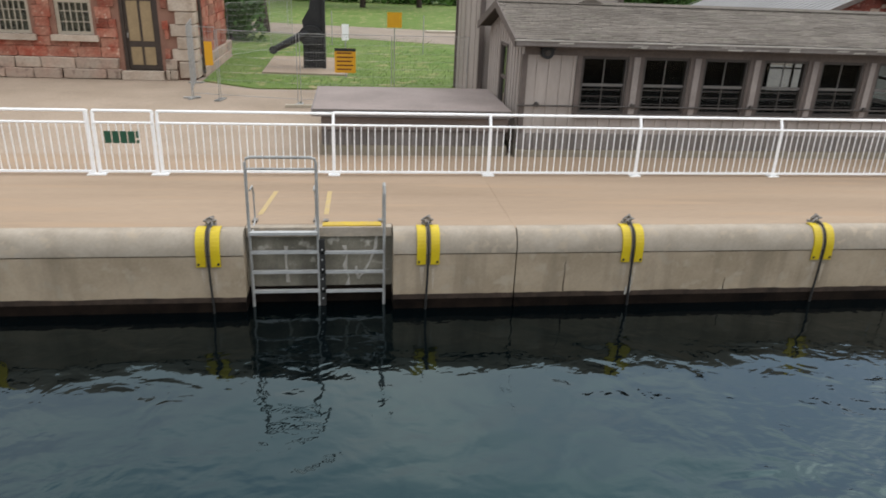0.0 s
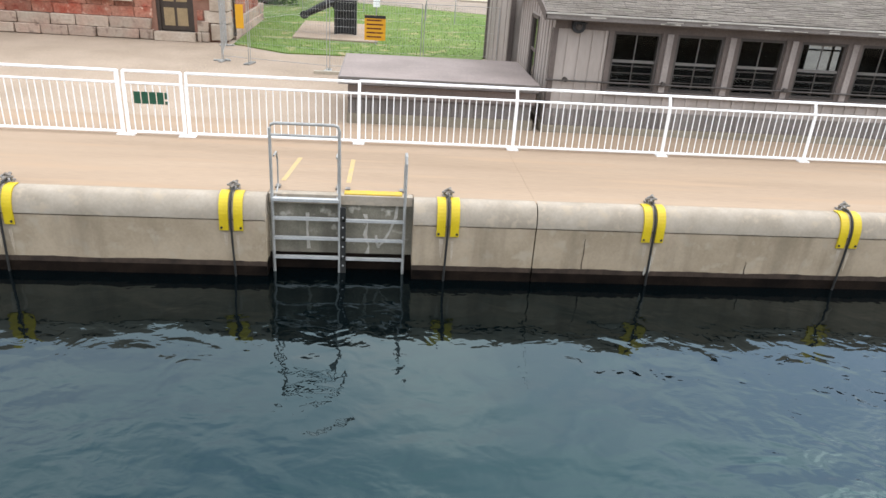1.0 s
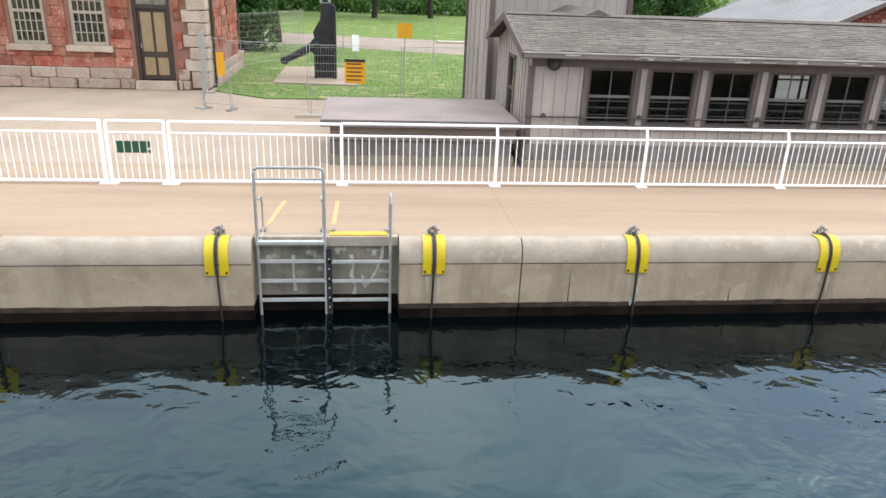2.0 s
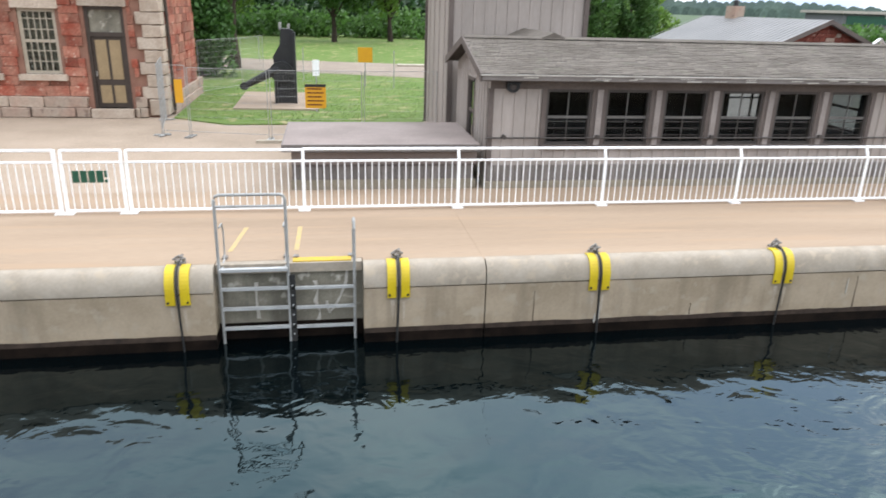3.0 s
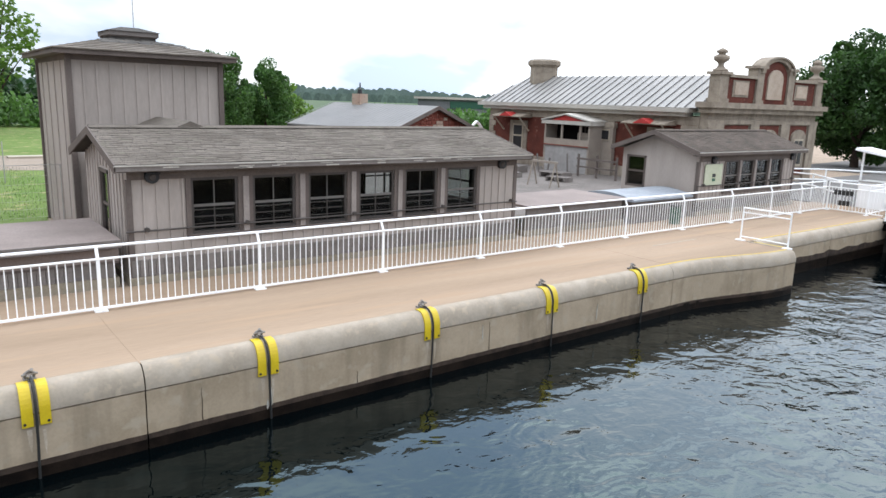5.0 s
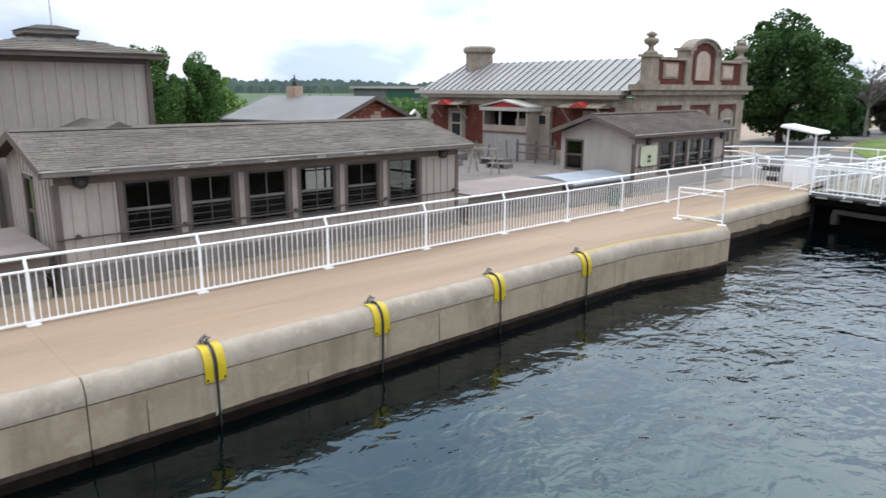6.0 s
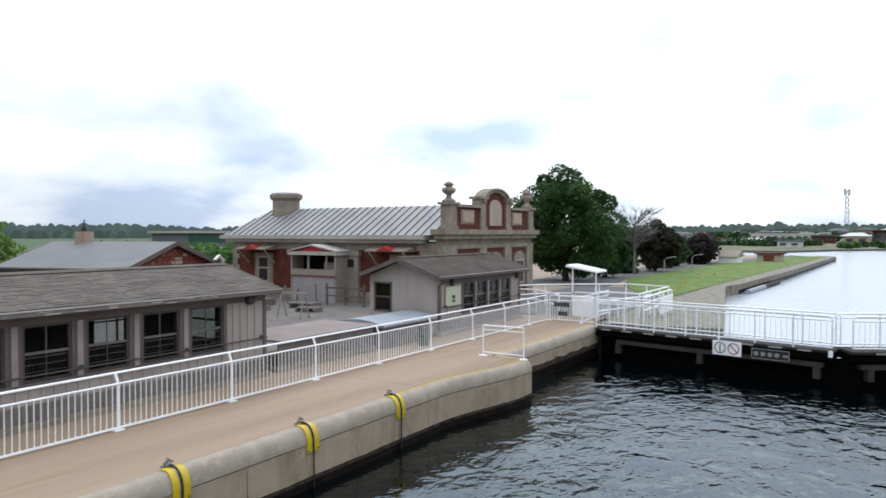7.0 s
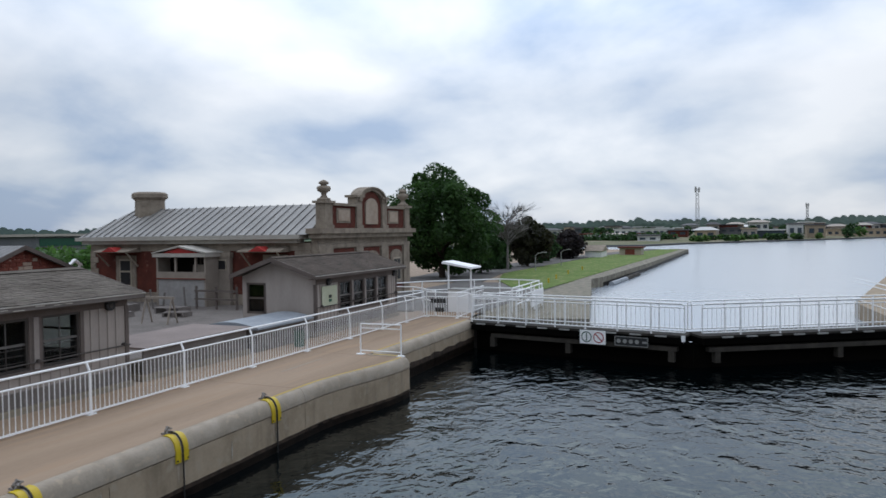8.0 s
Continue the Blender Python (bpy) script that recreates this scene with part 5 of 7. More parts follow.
part("apron_trim", B((-0.09, -0.05, 0.0, PW, 1.36, 1.41)), M_BARNBRICK, porch)
for y in (0.0, 0.62, 1.95, PW - 0.1):
    part("corner_post" if y in (0.0, PW - 0.1) else "mullion", B((-0.03, 0.07, y, y + 0.1, 1.74 if y not in (0.0, PW - 0.1) else -0.05, 2.52)), M_PLY, porch)
# black board added to paint the shade inside the porch opening
part("back_board", B((0.9, 0.95, 0.1, PW - 0.1, 1.4, 2.52)), M_ROOMSHADE, porch, "near-black board standing in for the porch's inner shade")
part("inner_shelf", B((0.5, 0.88, 0.3, 1.3, 1.5, 2.1)), M_PLY, porch)
part("side_wall", B((0.06, 1.25, 0.0, 0.06, -0.05, 2.52)), M_PLY, porch)
part("side_wall", B((0.06, 1.25, PW - 0.06, PW, -0.05, 2.52)), M_PLY, porch)
part("lintel", B((-0.16, 1.25, -0.14, PW + 0.14, 2.52, 2.72)), M_GUTTER, porch, "pale lintel board")
bm = bmesh.new()
prism(bm, [(0.45, 2.73), (PW - 0.45, 2.73), (PW / 2, 3.02)], "x", -0.08, 1.25)
part("red_gable", bm, M_RED, porch, "red painted gable")
for sy in (-1, 1):
    bm = bmesh.new()
    prism(bm, [(PW / 2 + sy * (PW / 2 + 0.16), 2.70), (PW / 2 + sy * (PW / 2 + 0.16), 2.77), (PW / 2, 3.12), (PW / 2, 3.03)], "x", -0.2, 1.25)
    part("roof_slope", bm, M_GUTTER, porch)
bay = thing("boarded_bay", "plywood-boarded bay with a small dark window", "bay", (30.2, 14.9, 0))
part("board", B((0, 0.24, 0, 1.75, -0.05, 2.45)), M_PLY, bay, "weathered tan boarding")
part("head_board", B((-0.04, 0.24, -0.06, 1.81, 2.45, 2.72)), M_VSTONE, bay)
w = new("window")
w.parent = bay
part("frame", B((-0.03, 0.0, 0.2, 1.3, 1.78, 2.36)), M_CREAM, w)
for k in range(2):
    part("pane", B((-0.045, -0.03, 0.26 + 0.52 * k, 0.72 + 0.52 * k, 1.84, 2.3)), M_IRON, w, "dark glass")
part("corner_post", B((-0.12, 0.0, 1.75, 1.87, -0.05, 2.5)), M_DOORDK, bay)
barrier = thing("barrier", "dark timber barrier with two rails in the yard", "barrier", (28.2, 12.9, 0))
part("rail", B((0, 0.06, 0, 2.6, 0.82, 0.92)), M_TRIM, barrier)
part("rail", B((0, 0.06, 0, 2.6, 0.42, 0.50)), M_TRIM, barrier)
for y in (0.0, 1.25, 2.5):
    part("post", B((0.06, 0.14, y, y + 0.09, -0.05, 1.1)), M_TRIM, barrier)
for x, y, h, lean in ((27.6, 17.6, 1.0, 0.2), (27.2, 16.6, 0.9, -0.15), (27.8, 15.7, 1.15, 0.1), (26.8, 18.6, 0.7, 0.1)):
    pst = thing("stake", "grey leaning timber stake in the yard", "stake", (x, y, -0.06), "yard stakes")
    part("rod", T(([(0, 0, 0), (0, lean, h)], 0.05), n=6), M_SKIRT, pst)
for x, y, a_, b_, h in ((26.6, 15.4, 0.9, 1.4, 0.28), (25.4, 14.0, 0.7, 1.1, 0.22), (26.2, 18.8, 1.1, 2.2, 0.35), (24.4, 16.4, 0.8, 0.9, 0.25)):
    pal = thing("pallet", "weathered grey timber pallet lying in the yard", "pallet", (x, y, -0.05), "yard pallets", turn=x * 37 % 25)
    for k in range(5):
        part("slat", B((-a_ / 2 + a_ * k / 5, -a_ / 2 + a_ * (k + 0.75) / 5, -b_ / 2, b_ / 2, h - 0.04, h)), M_SKIRT, pal)
    for yy in (-b_ / 2, -0.05, b_ / 2 - 0.1):
        part("bearer", B((-a_ / 2, a_ / 2, yy, yy + 0.1, 0, h - 0.04)), M_SKIRT, pal)
fr = thing("trestle", "weathered timber trestle standing in the yard", "trestle", (23.2, 12.2, -0.06))
for y in (0, 1.4):
    part("leg", T(([(-0.3, y, 0), (0, y, 1.1)], 0.04), ([(0.3, y, 0), (0, y, 1.1)], 0.04), n=6), M_PLY, fr)
part("beam", B((-0.05, 0.05, -0.1, 1.5, 1.05, 1.15)), M_PLY, fr)

# ---- brick barn ----
barn = thing("brick_barn", "small red brick gabled store with a grey metal roof", "building", (25.2, 24, 0), turn=16)
part("gable_wall", B((-3.6, 3.6, 0, 0.3, -0.1, 1.98)), M_BARNBRICK, barn)
part("side_wall", B((-3.6, -3.3, 0.3, 8.0, -0.1, 1.98)), M_BARNBRICK, barn)
part("side_wall", B((3.3, 3.6, 0.3, 8.0, -0.1, 1.98)), M_BARNBRICK, barn)
bm = bmesh.new()
prism(bm, [(-3.6, 1.98), (3.6, 1.98), (0, 3.12)], "y", 0.02, 0.3)
part("gable", bm, M_BARNBRICK, barn, "orange-red brick gable")
rng = random.Random(31)
me_bbrick = [mesh_of(B((-0.5, 0.5, -0.5, 0.5, -0.5, 0.5)), "brick_block", m_) for m_ in (M_BARNBRICK, M_BASEST, M_MORTAR)]
for row in range(11):
    z = 0.9 + 0.2 * row
    half = 3.5 if z < 1.9 else 3.5 * (3.0 - z) / 1.1
    x = -half
    while x < half - 0.2:
        w = min(rng.uniform(0.35, 0.7), half - x)
        piece("brick_block", rng.choice(me_bbrick[:1] * 9 + me_bbrick[1:2] + me_bbrick[2:]), barn, Matrix.LocRotScale((x + w / 2, -0.01 - 0.012 * rng.random(), z), None, (w - 0.03, 0.07, 0.17)))
        x += w
for s_ in (-1, 1):
    bm = bmesh.new()
    prism(bm, [(s_ * 4.0, 1.83), (s_ * 4.0, 1.93), (0, 3.25), (0, 3.15)], "y", -0.3, 8.2)
    part("roof_slope", bm, M_BARNROOF, barn, "grey metal roof")
    bm = bmesh.new()
    prism(bm, [(s_ * 4.02, 1.72), (s_ * 4.02, 1.95), (0, 3.27), (0, 3.05)], "y", -0.36, -0.3)
    part("barge_board", bm, M_TRIM, barn)
    part("eave_board", B((s_ * 4.0 - 0.03, s_ * 4.0 + 0.03, -0.3, 8.2, 1.70, 1.86)), M_IRON, barn, "dark eaves board")
    for y in np.arange(0.0, 8.5, 0.3):
        bm = bmesh.new()
        prism(bm, [(s_ * 4.0, 1.93), (s_ * 4.0, 1.945), (0, 3.265), (0, 3.25)], "y", y, y + 0.03)
        part("roof_seam", bm, M_BARNROOF, barn)
part("chimney", B((-0.35, 0.35, 5.6, 6.3, 2.9, 3.82)), M_BASEST, barn)
bm = bmesh.new()
lathe(bm, [(0.16, 3.82), (0.13, 4.1), (0.05, 4.15), (0.04, 4.5)], 0, 5.95, 8)
part("chimney_pot", bm, M_IRON, barn)

arch_ = thing("garden_arch", "small white gabled timber arch beside the villa", "garden arch", (30.52, 26.5, -0.06))
for x in (-0.3, 0.3):
    part("post", B((x - 0.05, x + 0.05, -0.05, 0.05, 0, 2.05)), M_WHITE, arch_)
for sx in (-1, 1):
    bm = bmesh.new()
    prism(bm, [(sx * 0.42, 1.98), (sx * 0.42, 2.08), (0, 2.42), (0, 2.30)], "y", -0.12, 0.12)
    part("roof_slope", bm, M_WHITE, arch_)

# ---- red sandstone building ----
stone = thing("sandstone_building", "red sandstone building with cream quoins and a dark panelled door", "building", (0, 0, 0))
SX0, SX1, SY0, SY1 = -18.0, -4.4, 13.4, 19.0
OPEN = [(-9.98, -9.0, 1.2, 3.05), (-8.3, -7.27, 1.2, 3.05), (-6.5, -5.4, 0.2, 3.15)]
bm = bmesh.new()
wall_with_holes(bm, SX0, SX1 - 0.05, -0.1, 4.2, SY0 + 0.06, SY0 + 0.5, OPEN)
part("wall_core", bm, M_MORTAR, stone)
part("wall_core", B((SX1 - 0.5, SX1 - 0.05, SY0 + 0.5, SY1, -0.1, 4.2)), M_MORTAR, stone)
part("wall_core", B((SX0, SX1 - 0.5, SY1 - 0.4, SY1, -0.1, 4.2)), M_MORTAR, stone)
part("frieze", B((SX0 - 0.05, SX1 + 0.05, SY0 - 0.05, SY1 + 0.05, 3.62, 4.1)), M_BASEST, stone, "stone frieze band")
part("eave_box", B((SX0 - 0.5, SX1 + 0.2, SY0 - 0.25, SY1 + 0.3, 4.1, 4.6)), M_DOORDK, stone, "dark brown boxed eaves")
bm = bmesh.new()
hip(bm, SX0 - 0.5, SX1 + 0.2, SY0 - 0.25, SY1 + 0.3, 4.6, SX0 + 2.5, SX1 - 2.5, 16.1, 16.3, 6.4)
part("roof", bm, M_MOSS, stone)
part("downpipe", T(([(SX1 + 0.12, SY0 + 0.5, 0.1), (SX1 + 0.12, SY0 + 0.5, 3.7), (SX1 + 0.2, SY0 + 0.5, 4.0)], 0.05)), M_DOORDK, stone)
me_red = [unit_stone("stone_block", M_STONE, s) for s in range(3)]
me_quoin = [unit_stone("quoin_block", M_QUOIN, s + 9) for s in range(2)]
me_base = [unit_stone("base_block", M_BASEST, s + 19) for s in range(2)]
rng = random.Random(5)
z = 0.56
while z < 3.6:
    h = min(rng.uniform(0.22, 0.36), 3.62 - z)
    x = -11.6
    while x < SX1 - 0.75:
        w = rng.uniform(0.35, 0.9)
        a, b = x, min(x + w, SX1 - 0.72)
        for oa, ob_, oz0, oz1 in OPEN:
            if oz0 - 0.12 < z + h / 2 < oz1 + 0.05:
                if oa - 0.1 < a < ob_ + 0.1:
                    a = ob_ + 0.1
                if oa - 0.1 < b < ob_ + 0.1:
                    b = oa - 0.1
                if a < oa and b > ob_:
                    b = oa - 0.1
        if b - a > 0.12:
            piece("stone_block", rng.choice(me_red), stone, Matrix.LocRotScale(((a + b) / 2, SY0 + 0.06 + rng.uniform(-0.015, 0.02), z + h / 2), None, (b - a - 0.014, 0.13, h - 0.014)))
        x += w
    y = SY0 + 0.75
    while y < SY1 - 0.1:
        w = rng.uniform(0.4, 0.9)
        b = min(y + w, SY1)
        piece("stone_block", rng.choice(me_red), stone, Matrix.LocRotScale((SX1 - 0.05 + rng.uniform(-0.02, 0.015), (y + b) / 2, z + h / 2), None, (0.13, b - y - 0.014, h - 0.014)))
        y += w
    z += h
z, flip = 0.0, 0
while z < 3.55:
    h = 0.36 if z > 0 else 0.5
    h = min(h, 3.62 - z)
    wx, wy = (0.72, 0.5) if flip else (0.56, 0.72)
    piece("quoin_block", me_quoin[flip], stone, Matrix.LocRotScale((SX1 - wx / 2 + 0.05, SY0 + wy / 2 - 0.02, z + h / 2), None, (wx, wy, h - 0.012)))
    z, flip = z + h, 1 - flip
for row, (z0, z1, out) in enumerate(((-0.05, 0.24, 0.1), (0.24, 0.56, 0.06))):
    x = -11.6
    while x < SX1 - 0.6:
        w = rng.uniform(0.7, 1.3)
        a, b = x, min(x + w, SX1 - 0.55)
        if not (a > -6.62 and b < -5.3):
            if a < -6.6 < b:
                b = -6.6
            if a < -5.3 < b:
                a = -5.3
            if b - a > 0.1:
                piece("base_block", rng.choice(me_base), stone, Matrix.LocRotScale(((a + b) / 2, SY0 + 0.1 - out, (z0 + z1) / 2), None, (b - a - 0.012, 0.24, z1 - z0 - 0.01)))
        x += w
    y = SY0 + 0.7
    while y < SY1:
        w = rng.uniform(0.7, 1.2)
        piece("base_block", rng.choice(me_base), stone, Matrix.LocRotScale((SX1 - 0.1 + out, y + w / 2, (z0 + z1) / 2), None, (0.24, w - 0.012, z1 - z0 - 0.01)))
        y += w
for xa, xb, za, zb in OPEN[:2]:
    w = new("window")
    w.parent = stone
    part("frame", B((xa, xa + 0.1, SY0 + 0.12, SY0 + 0.22, za, zb), (xb - 0.1, xb, SY0 + 0.12, SY0 + 0.22, za, zb), (xa + 0.1, xb - 0.1, SY0 + 0.12, SY0 + 0.22, zb - 0.1, zb), (xa + 0.1, xb - 0.1, SY0 + 0.12, SY0 + 0.22, za, za + 0.09), (xa + 0.1, xb - 0.1, SY0 + 0.12, SY0 + 0.22, 2.1, 2.18)), M_CREAM, w)
    for k in range(1, 5):
        part("grille_bar", B((xa + 0.1 + (xb - xa - 0.2) * k / 5 - 0.014, xa + 0.1 + (xb - xa - 0.2) * k / 5 + 0.014, SY0 + 0.1, SY0 + 0.12, za + 0.09, zb - 0.1)), M_CREAM, w, "pale window grille bar")
    for zz in (1.55, 1.85, 2.45, 2.75):
        part("grille_bar", B((xa + 0.1, xb - 0.1, SY0 + 0.122, SY0 + 0.134, zz, zz + 0.025)), M_CREAM, w)
    part("pane", B((xa + 0.1, xb - 0.1, SY0 + 0.17, SY0 + 0.18, za + 0.09, zb - 0.1)), M_GLASS, w)
    part("curtain", B((xa + 0.1, xb - 0.1, SY0 + 0.22, SY0 + 0.24, za, zb)), M_CREAM, w, "pale blind behind the glass")
    bm = B((xa - 0.14, xb + 0.14, SY0 - 0.12, SY0 + 0.15, za - 0.17, za))
    bevel(bm, 0.015, 1)
    part("sill", bm, M_QUOIN, w, "cream stone sill")
    part("lintel", B((xa - 0.12, xb + 0.12, SY0 - 0.02, SY0 + 0.1, zb, zb + 0.3)), M_QUOIN, w)
door = new("door")
door.parent = stone
dx0, dx1, dy = -6.5, -5.4, SY0 + 0.16
part("frame", B((dx0, dx0 + 0.1, dy - 0.06, dy + 0.1, 0.2, 3.15), (dx1 - 0.1, dx1, dy - 0.06, dy + 0.1, 0.2, 3.15), (dx0 + 0.1, dx1 - 0.1, dy - 0.06, dy + 0.1, 2.3, 2.42), (dx0 + 0.1, dx1 - 0.1, dy - 0.06, dy + 0.1, 3.05, 3.15)), M_DOORDK, door)
part("leaf", B((dx0 + 0.1, dx1 - 0.1, dy, dy + 0.06, 0.22, 2.3)), M_DOORDK, door, "dark brown door leaf")
for xa, xb in ((dx0 + 0.2, (dx0 + dx1) / 2 - 0.04), ((dx0 + dx1) / 2 + 0.04, dx1 - 0.2)):
    for za, zb in ((0.36, 0.88), (1.06, 2.2)):
        bm = B((xa, xb, dy - 0.018, dy, za, zb))
        bevel(bm, 0.008, 1)
        part("panel", bm, M_DOORTAN, door, "tan door panel")
part("transom_pane", B((dx0 + 0.1, dx1 - 0.1, dy + 0.02, dy + 0.03, 2.42, 3.05)), M_RECESS, door, "dusty transom light")
part("handle", T(([(dx0 + 0.16, dy - 0.05, 1.15), (dx0 + 0.16, dy - 0.05, 1.3)], 0.015)), M_GALV, door)
part("lintel", B((dx0 - 0.12, dx1 + 0.12, SY0 - 0.02, SY0 + 0.1, 3.15, 3.5)), M_QUOIN, stone)
bm = B((dx0 - 0.05, dx1 + 0.05, SY0 - 0.2, SY0 + 0.2, -0.05, 0.2))
bevel(bm, 0.02, 1)
part("door_step", bm, M_QUOIN, stone, "worn cream stone step")

# ---- lawn, paths, fence, machinery exhibit ----
bm = bmesh.new()
for poly in ([(-4.2, 13.2), (-2.5, 12.0), (3.4, 12.3), (3.4, 12.9), (6.9, 13.2), (9.5, 20), (14, 34), (30, 70), (-40, 70), (-40, 22), (-4.3, 20)],):
    prism(bm, poly, "z", -0.2, -0.02)
solid("lawn", bm, M_GRASS, "mown green lawn with worn patches", "lawn")
bm = bmesh.new()
pts = []
for k in range(14):
    t = k / 13
    x = -12 + 32 * t
    yc = 35.5 - 10.5 * t ** 1.3 - 1.2 * math.sin(4 * t)
    pts.append((x, yc, 2.8 + 2.2 * t))
prism(bm, [(x, y - w) for x, y, w in pts] + [(x, y + w) for x, y, w in pts[::-1]], "z", -0.1, -0.012)
solid("gravel_path", bm, M_PATH, "pinkish gravel path across the lawn", "path")
bm = bmesh.new()
prism(bm, [(-2.65, 14.9), (0.15, 14.7), (0.2, 19.2), (-2.7, 19.4)], "z", -0.1, 0.03)
solid("slab_base", bm, M_GRAVEL, "pinkish concrete slab under the iron exhibit", "slab")
vs, fs = [], []
rng = random.Random(8)
for k in range(9000):
    x, y = rng.uniform(-5, 4.5), 12.3 + 16 * rng.random() ** 1.6
    if (-2.75 < x < 0.25 and 14.6 < y < 19.5) or y < 12.4 + 0.1 * abs(x) or (x < -4.2 and y < 20) or (x > 3.2 and y < 13.2):
        continue
    h, a = rng.uniform(0.0, 0.035), rng.uniform(0, math.pi)
    c, s = 0.012 * math.cos(a), 0.012 * math.sin(a)
    i = len(vs)
    vs += [(x - c, y - s, -0.02), (x + c, y + s, -0.02), (x + rng.uniform(-0.03, 0.03), y + rng.uniform(-0.03, 0.03), h)]
    fs.append((i, i + 1, i + 2))
me = bpy.data.meshes.new("grass")
me.from_pydata(vs, [], fs)
me.materials.append(M_BLADE)
tagged(new("grass", me), "short uneven grass blades on the lawn", "grass", kind="stuff")

iron = thing("iron_exhibit", "black cast-iron lock machinery standing on a slab", "machinery exhibit", (-0.98, 16.3, 0.03))
iron.scale = (0.95, 1, 0.82)
bm = bmesh.new()
prism(bm, [(-0.36, 0), (0.36, 0), (0.36, 2.95), (0.22, 3.05), (-0.1, 3.05), (-0.16, 2.4), (-0.42, 1.9), (-0.36, 1.4)], "y", -0.12, 0.12)
part("upright", bm, M_IRON, iron)
part("flange", B((0.30, 0.40, -0.26, 0.26, 0.0, 2.9)), M_IRON, iron)
part("flange", B((-0.40, -0.30, -0.26, 0.26, 0.0, 1.5)), M_IRON, iron)
bm = bmesh.new()
tube(bm, [(-0.12, -0.32, 1.32), (-0.12, 0.2, 1.32)], 0.42, 20)
part("drum", bm, M_IRON, iron)
bm = bmesh.new()
tube(bm, [(-0.12, -0.34, 1.32), (-0.12, -0.38, 1.32)], 0.3, 20)
part("drum_rim", bm, M_IRON, iron)
bm = bmesh.new()
tube(bm, [(-0.2, -0.24, 1.45), (-1.45, -0.24, 0.72)], 0.19, 8, r2=0.12)
tube(bm, [(-1.45, -0.36, 0.72), (-1.45, -0.12, 0.72)], 0.16, 10)
part("lever_arm", bm, M_IRON, iron)
part("bracket", B((-0.16, -0.08, -0.1, 0.1, 3.0, 3.3), (0.14, 0.22, -0.1, 0.1, 3.0, 3.25), (-0.16, 0.22, -0.1, 0.1, 2.98, 3.06)), M_GALV, iron, "pale steel bracket on top")
for z in (0.5, 1.0, 1.9, 2.4):
    part("rivet", T(([(0.05, -0.12, z), (0.05, -0.145, z)], 0.04), n=6), M_IRON, iron)


def mesh_fence(a, b, h, label="grey wire mesh temporary fence panel"):
    d = Vector((b[0] - a[0], b[1] - a[1], 0))
    w = d.length
    th = thing("mesh_fence", label, "fence panel", (a[0], a[1], -0.05), "temporary fence panels", turn=math.degrees(math.atan2(d.y, d.x)))
    part("frame", T(([(0, 0, 0.0), (0, 0, h)], 0.011), ([(w, 0, 0.0), (w, 0, h)], 0.011), ([(0, 0, h), (w, 0, h)], 0.008), ([(0, 0, 0.14), (w, 0, 0.14)], 0.008), n=6), M_GALV, th)
    bm = bmesh.new()
    for k in range(1, int(w / 0.07)):
        tube(bm, [(k * 0.07, 0, 0.14), (k * 0.07, 0, h)], 0.0022, 3, caps=False)
    for k in range(1, int(h / 0.2)):
        tube(bm, [(0, 0, 0.14 + k * 0.2), (w, 0, 0.14 + k * 0.2)], 0.003, 3, caps=False)
    part("wire_mesh", bm, M_GALV, th)
    part("foot", B((-0.05, 0.05, -0.22, 0.22, 0, 0.03)), M_GALV, th)
    part("foot", B((w - 0.05, w + 0.05, -0.22, 0.22, 0, 0.03)), M_GALV, th)


mesh_fence((-4.35, 12.9), (-3.95, 10.35), 1.85)
mesh_fence((-3.9, 10.3), (-3.2, 10.1), 1.85)
mesh_fence((-3.15, 10.1), (-1.1, 9.6), 1.8)
mesh_fence((-1.02, 9.6), (1.35, 9.7), 1.8)
mesh_fence((1.42, 9.7), (3.4, 9.9), 1.8)
mesh_fence((-4.3, 18.8), (-3.0, 21.2), 2.0)
mesh_fence((-3.0, 21.2), (-2.3, 23.4), 2.0)


def notice_board(at, w, h, rows, label, post=None, material=M_OCHRE, header=True):
    th = thing("notice_board", label, "sign", at)
    part("panel", B((-w / 2, w / 2, -0.012, 0.0, 0, h)), material, th)
    if header:
        part("header_bar", B((-w / 2, w / 2, -0.018, -0.012, h * 0.88, h)), M_SIGNBK, th)
    for k in range(rows):
        z = h * (0.12 + 0.66 * k / max(1, rows - 1))
        part("text_bar", B((-w * 0.4, w * (0.38 if k % 2 else 0.3), -0.018, -0.012, z, z + h * 0.05)), M_SIGNBK if material is M_WHITE else M_BRICK, th)
    if post:
        part("post", T(([(0, 0.02, -post), (0, 0.02, h)], 0.022), n=6), M_GALV, th)


notice_board((0.14, 9.58, 0.80), 0.54, 0.62, 5, "orange warning notice with a black header on the fence")
notice_board((-3.38, 10.08, 0.85), 0.2, 0.6, 0, "plain orange notice on the mesh fence", header=False)
notice_board((0.10, 14.45, 1.15), 0.22, 0.5, 0, "small white plate on a thin post", post=1.2, material=M_WHITE, header=False)
notice_board((2.1, 22.0, 1.0), 0.62, 0.62, 0, "plain orange notice on a thin post by the path", post=1.05, header=False)
for x, y, h in ((3.3, 21.5, 1.6), (-0.6, 24.2, 1.5), (-3.4, 34, 1.4)):
    st = thing("stake", "thin grey metal stake in the lawn", "stake", (x, y, -0.05), "lawn stakes")
    part("rod", T(([(0, 0, 0), (0, 0, h)], 0.02), n=5), M_GALV, st)
kerb = thing("pale_slab", "pale concrete slab lying on the lawn", "slab", (4.5, 32, -0.03))
part("slab", B((0, 4.5, 0, 0.8, 0, 0.12)), M_CREAM, kerb)
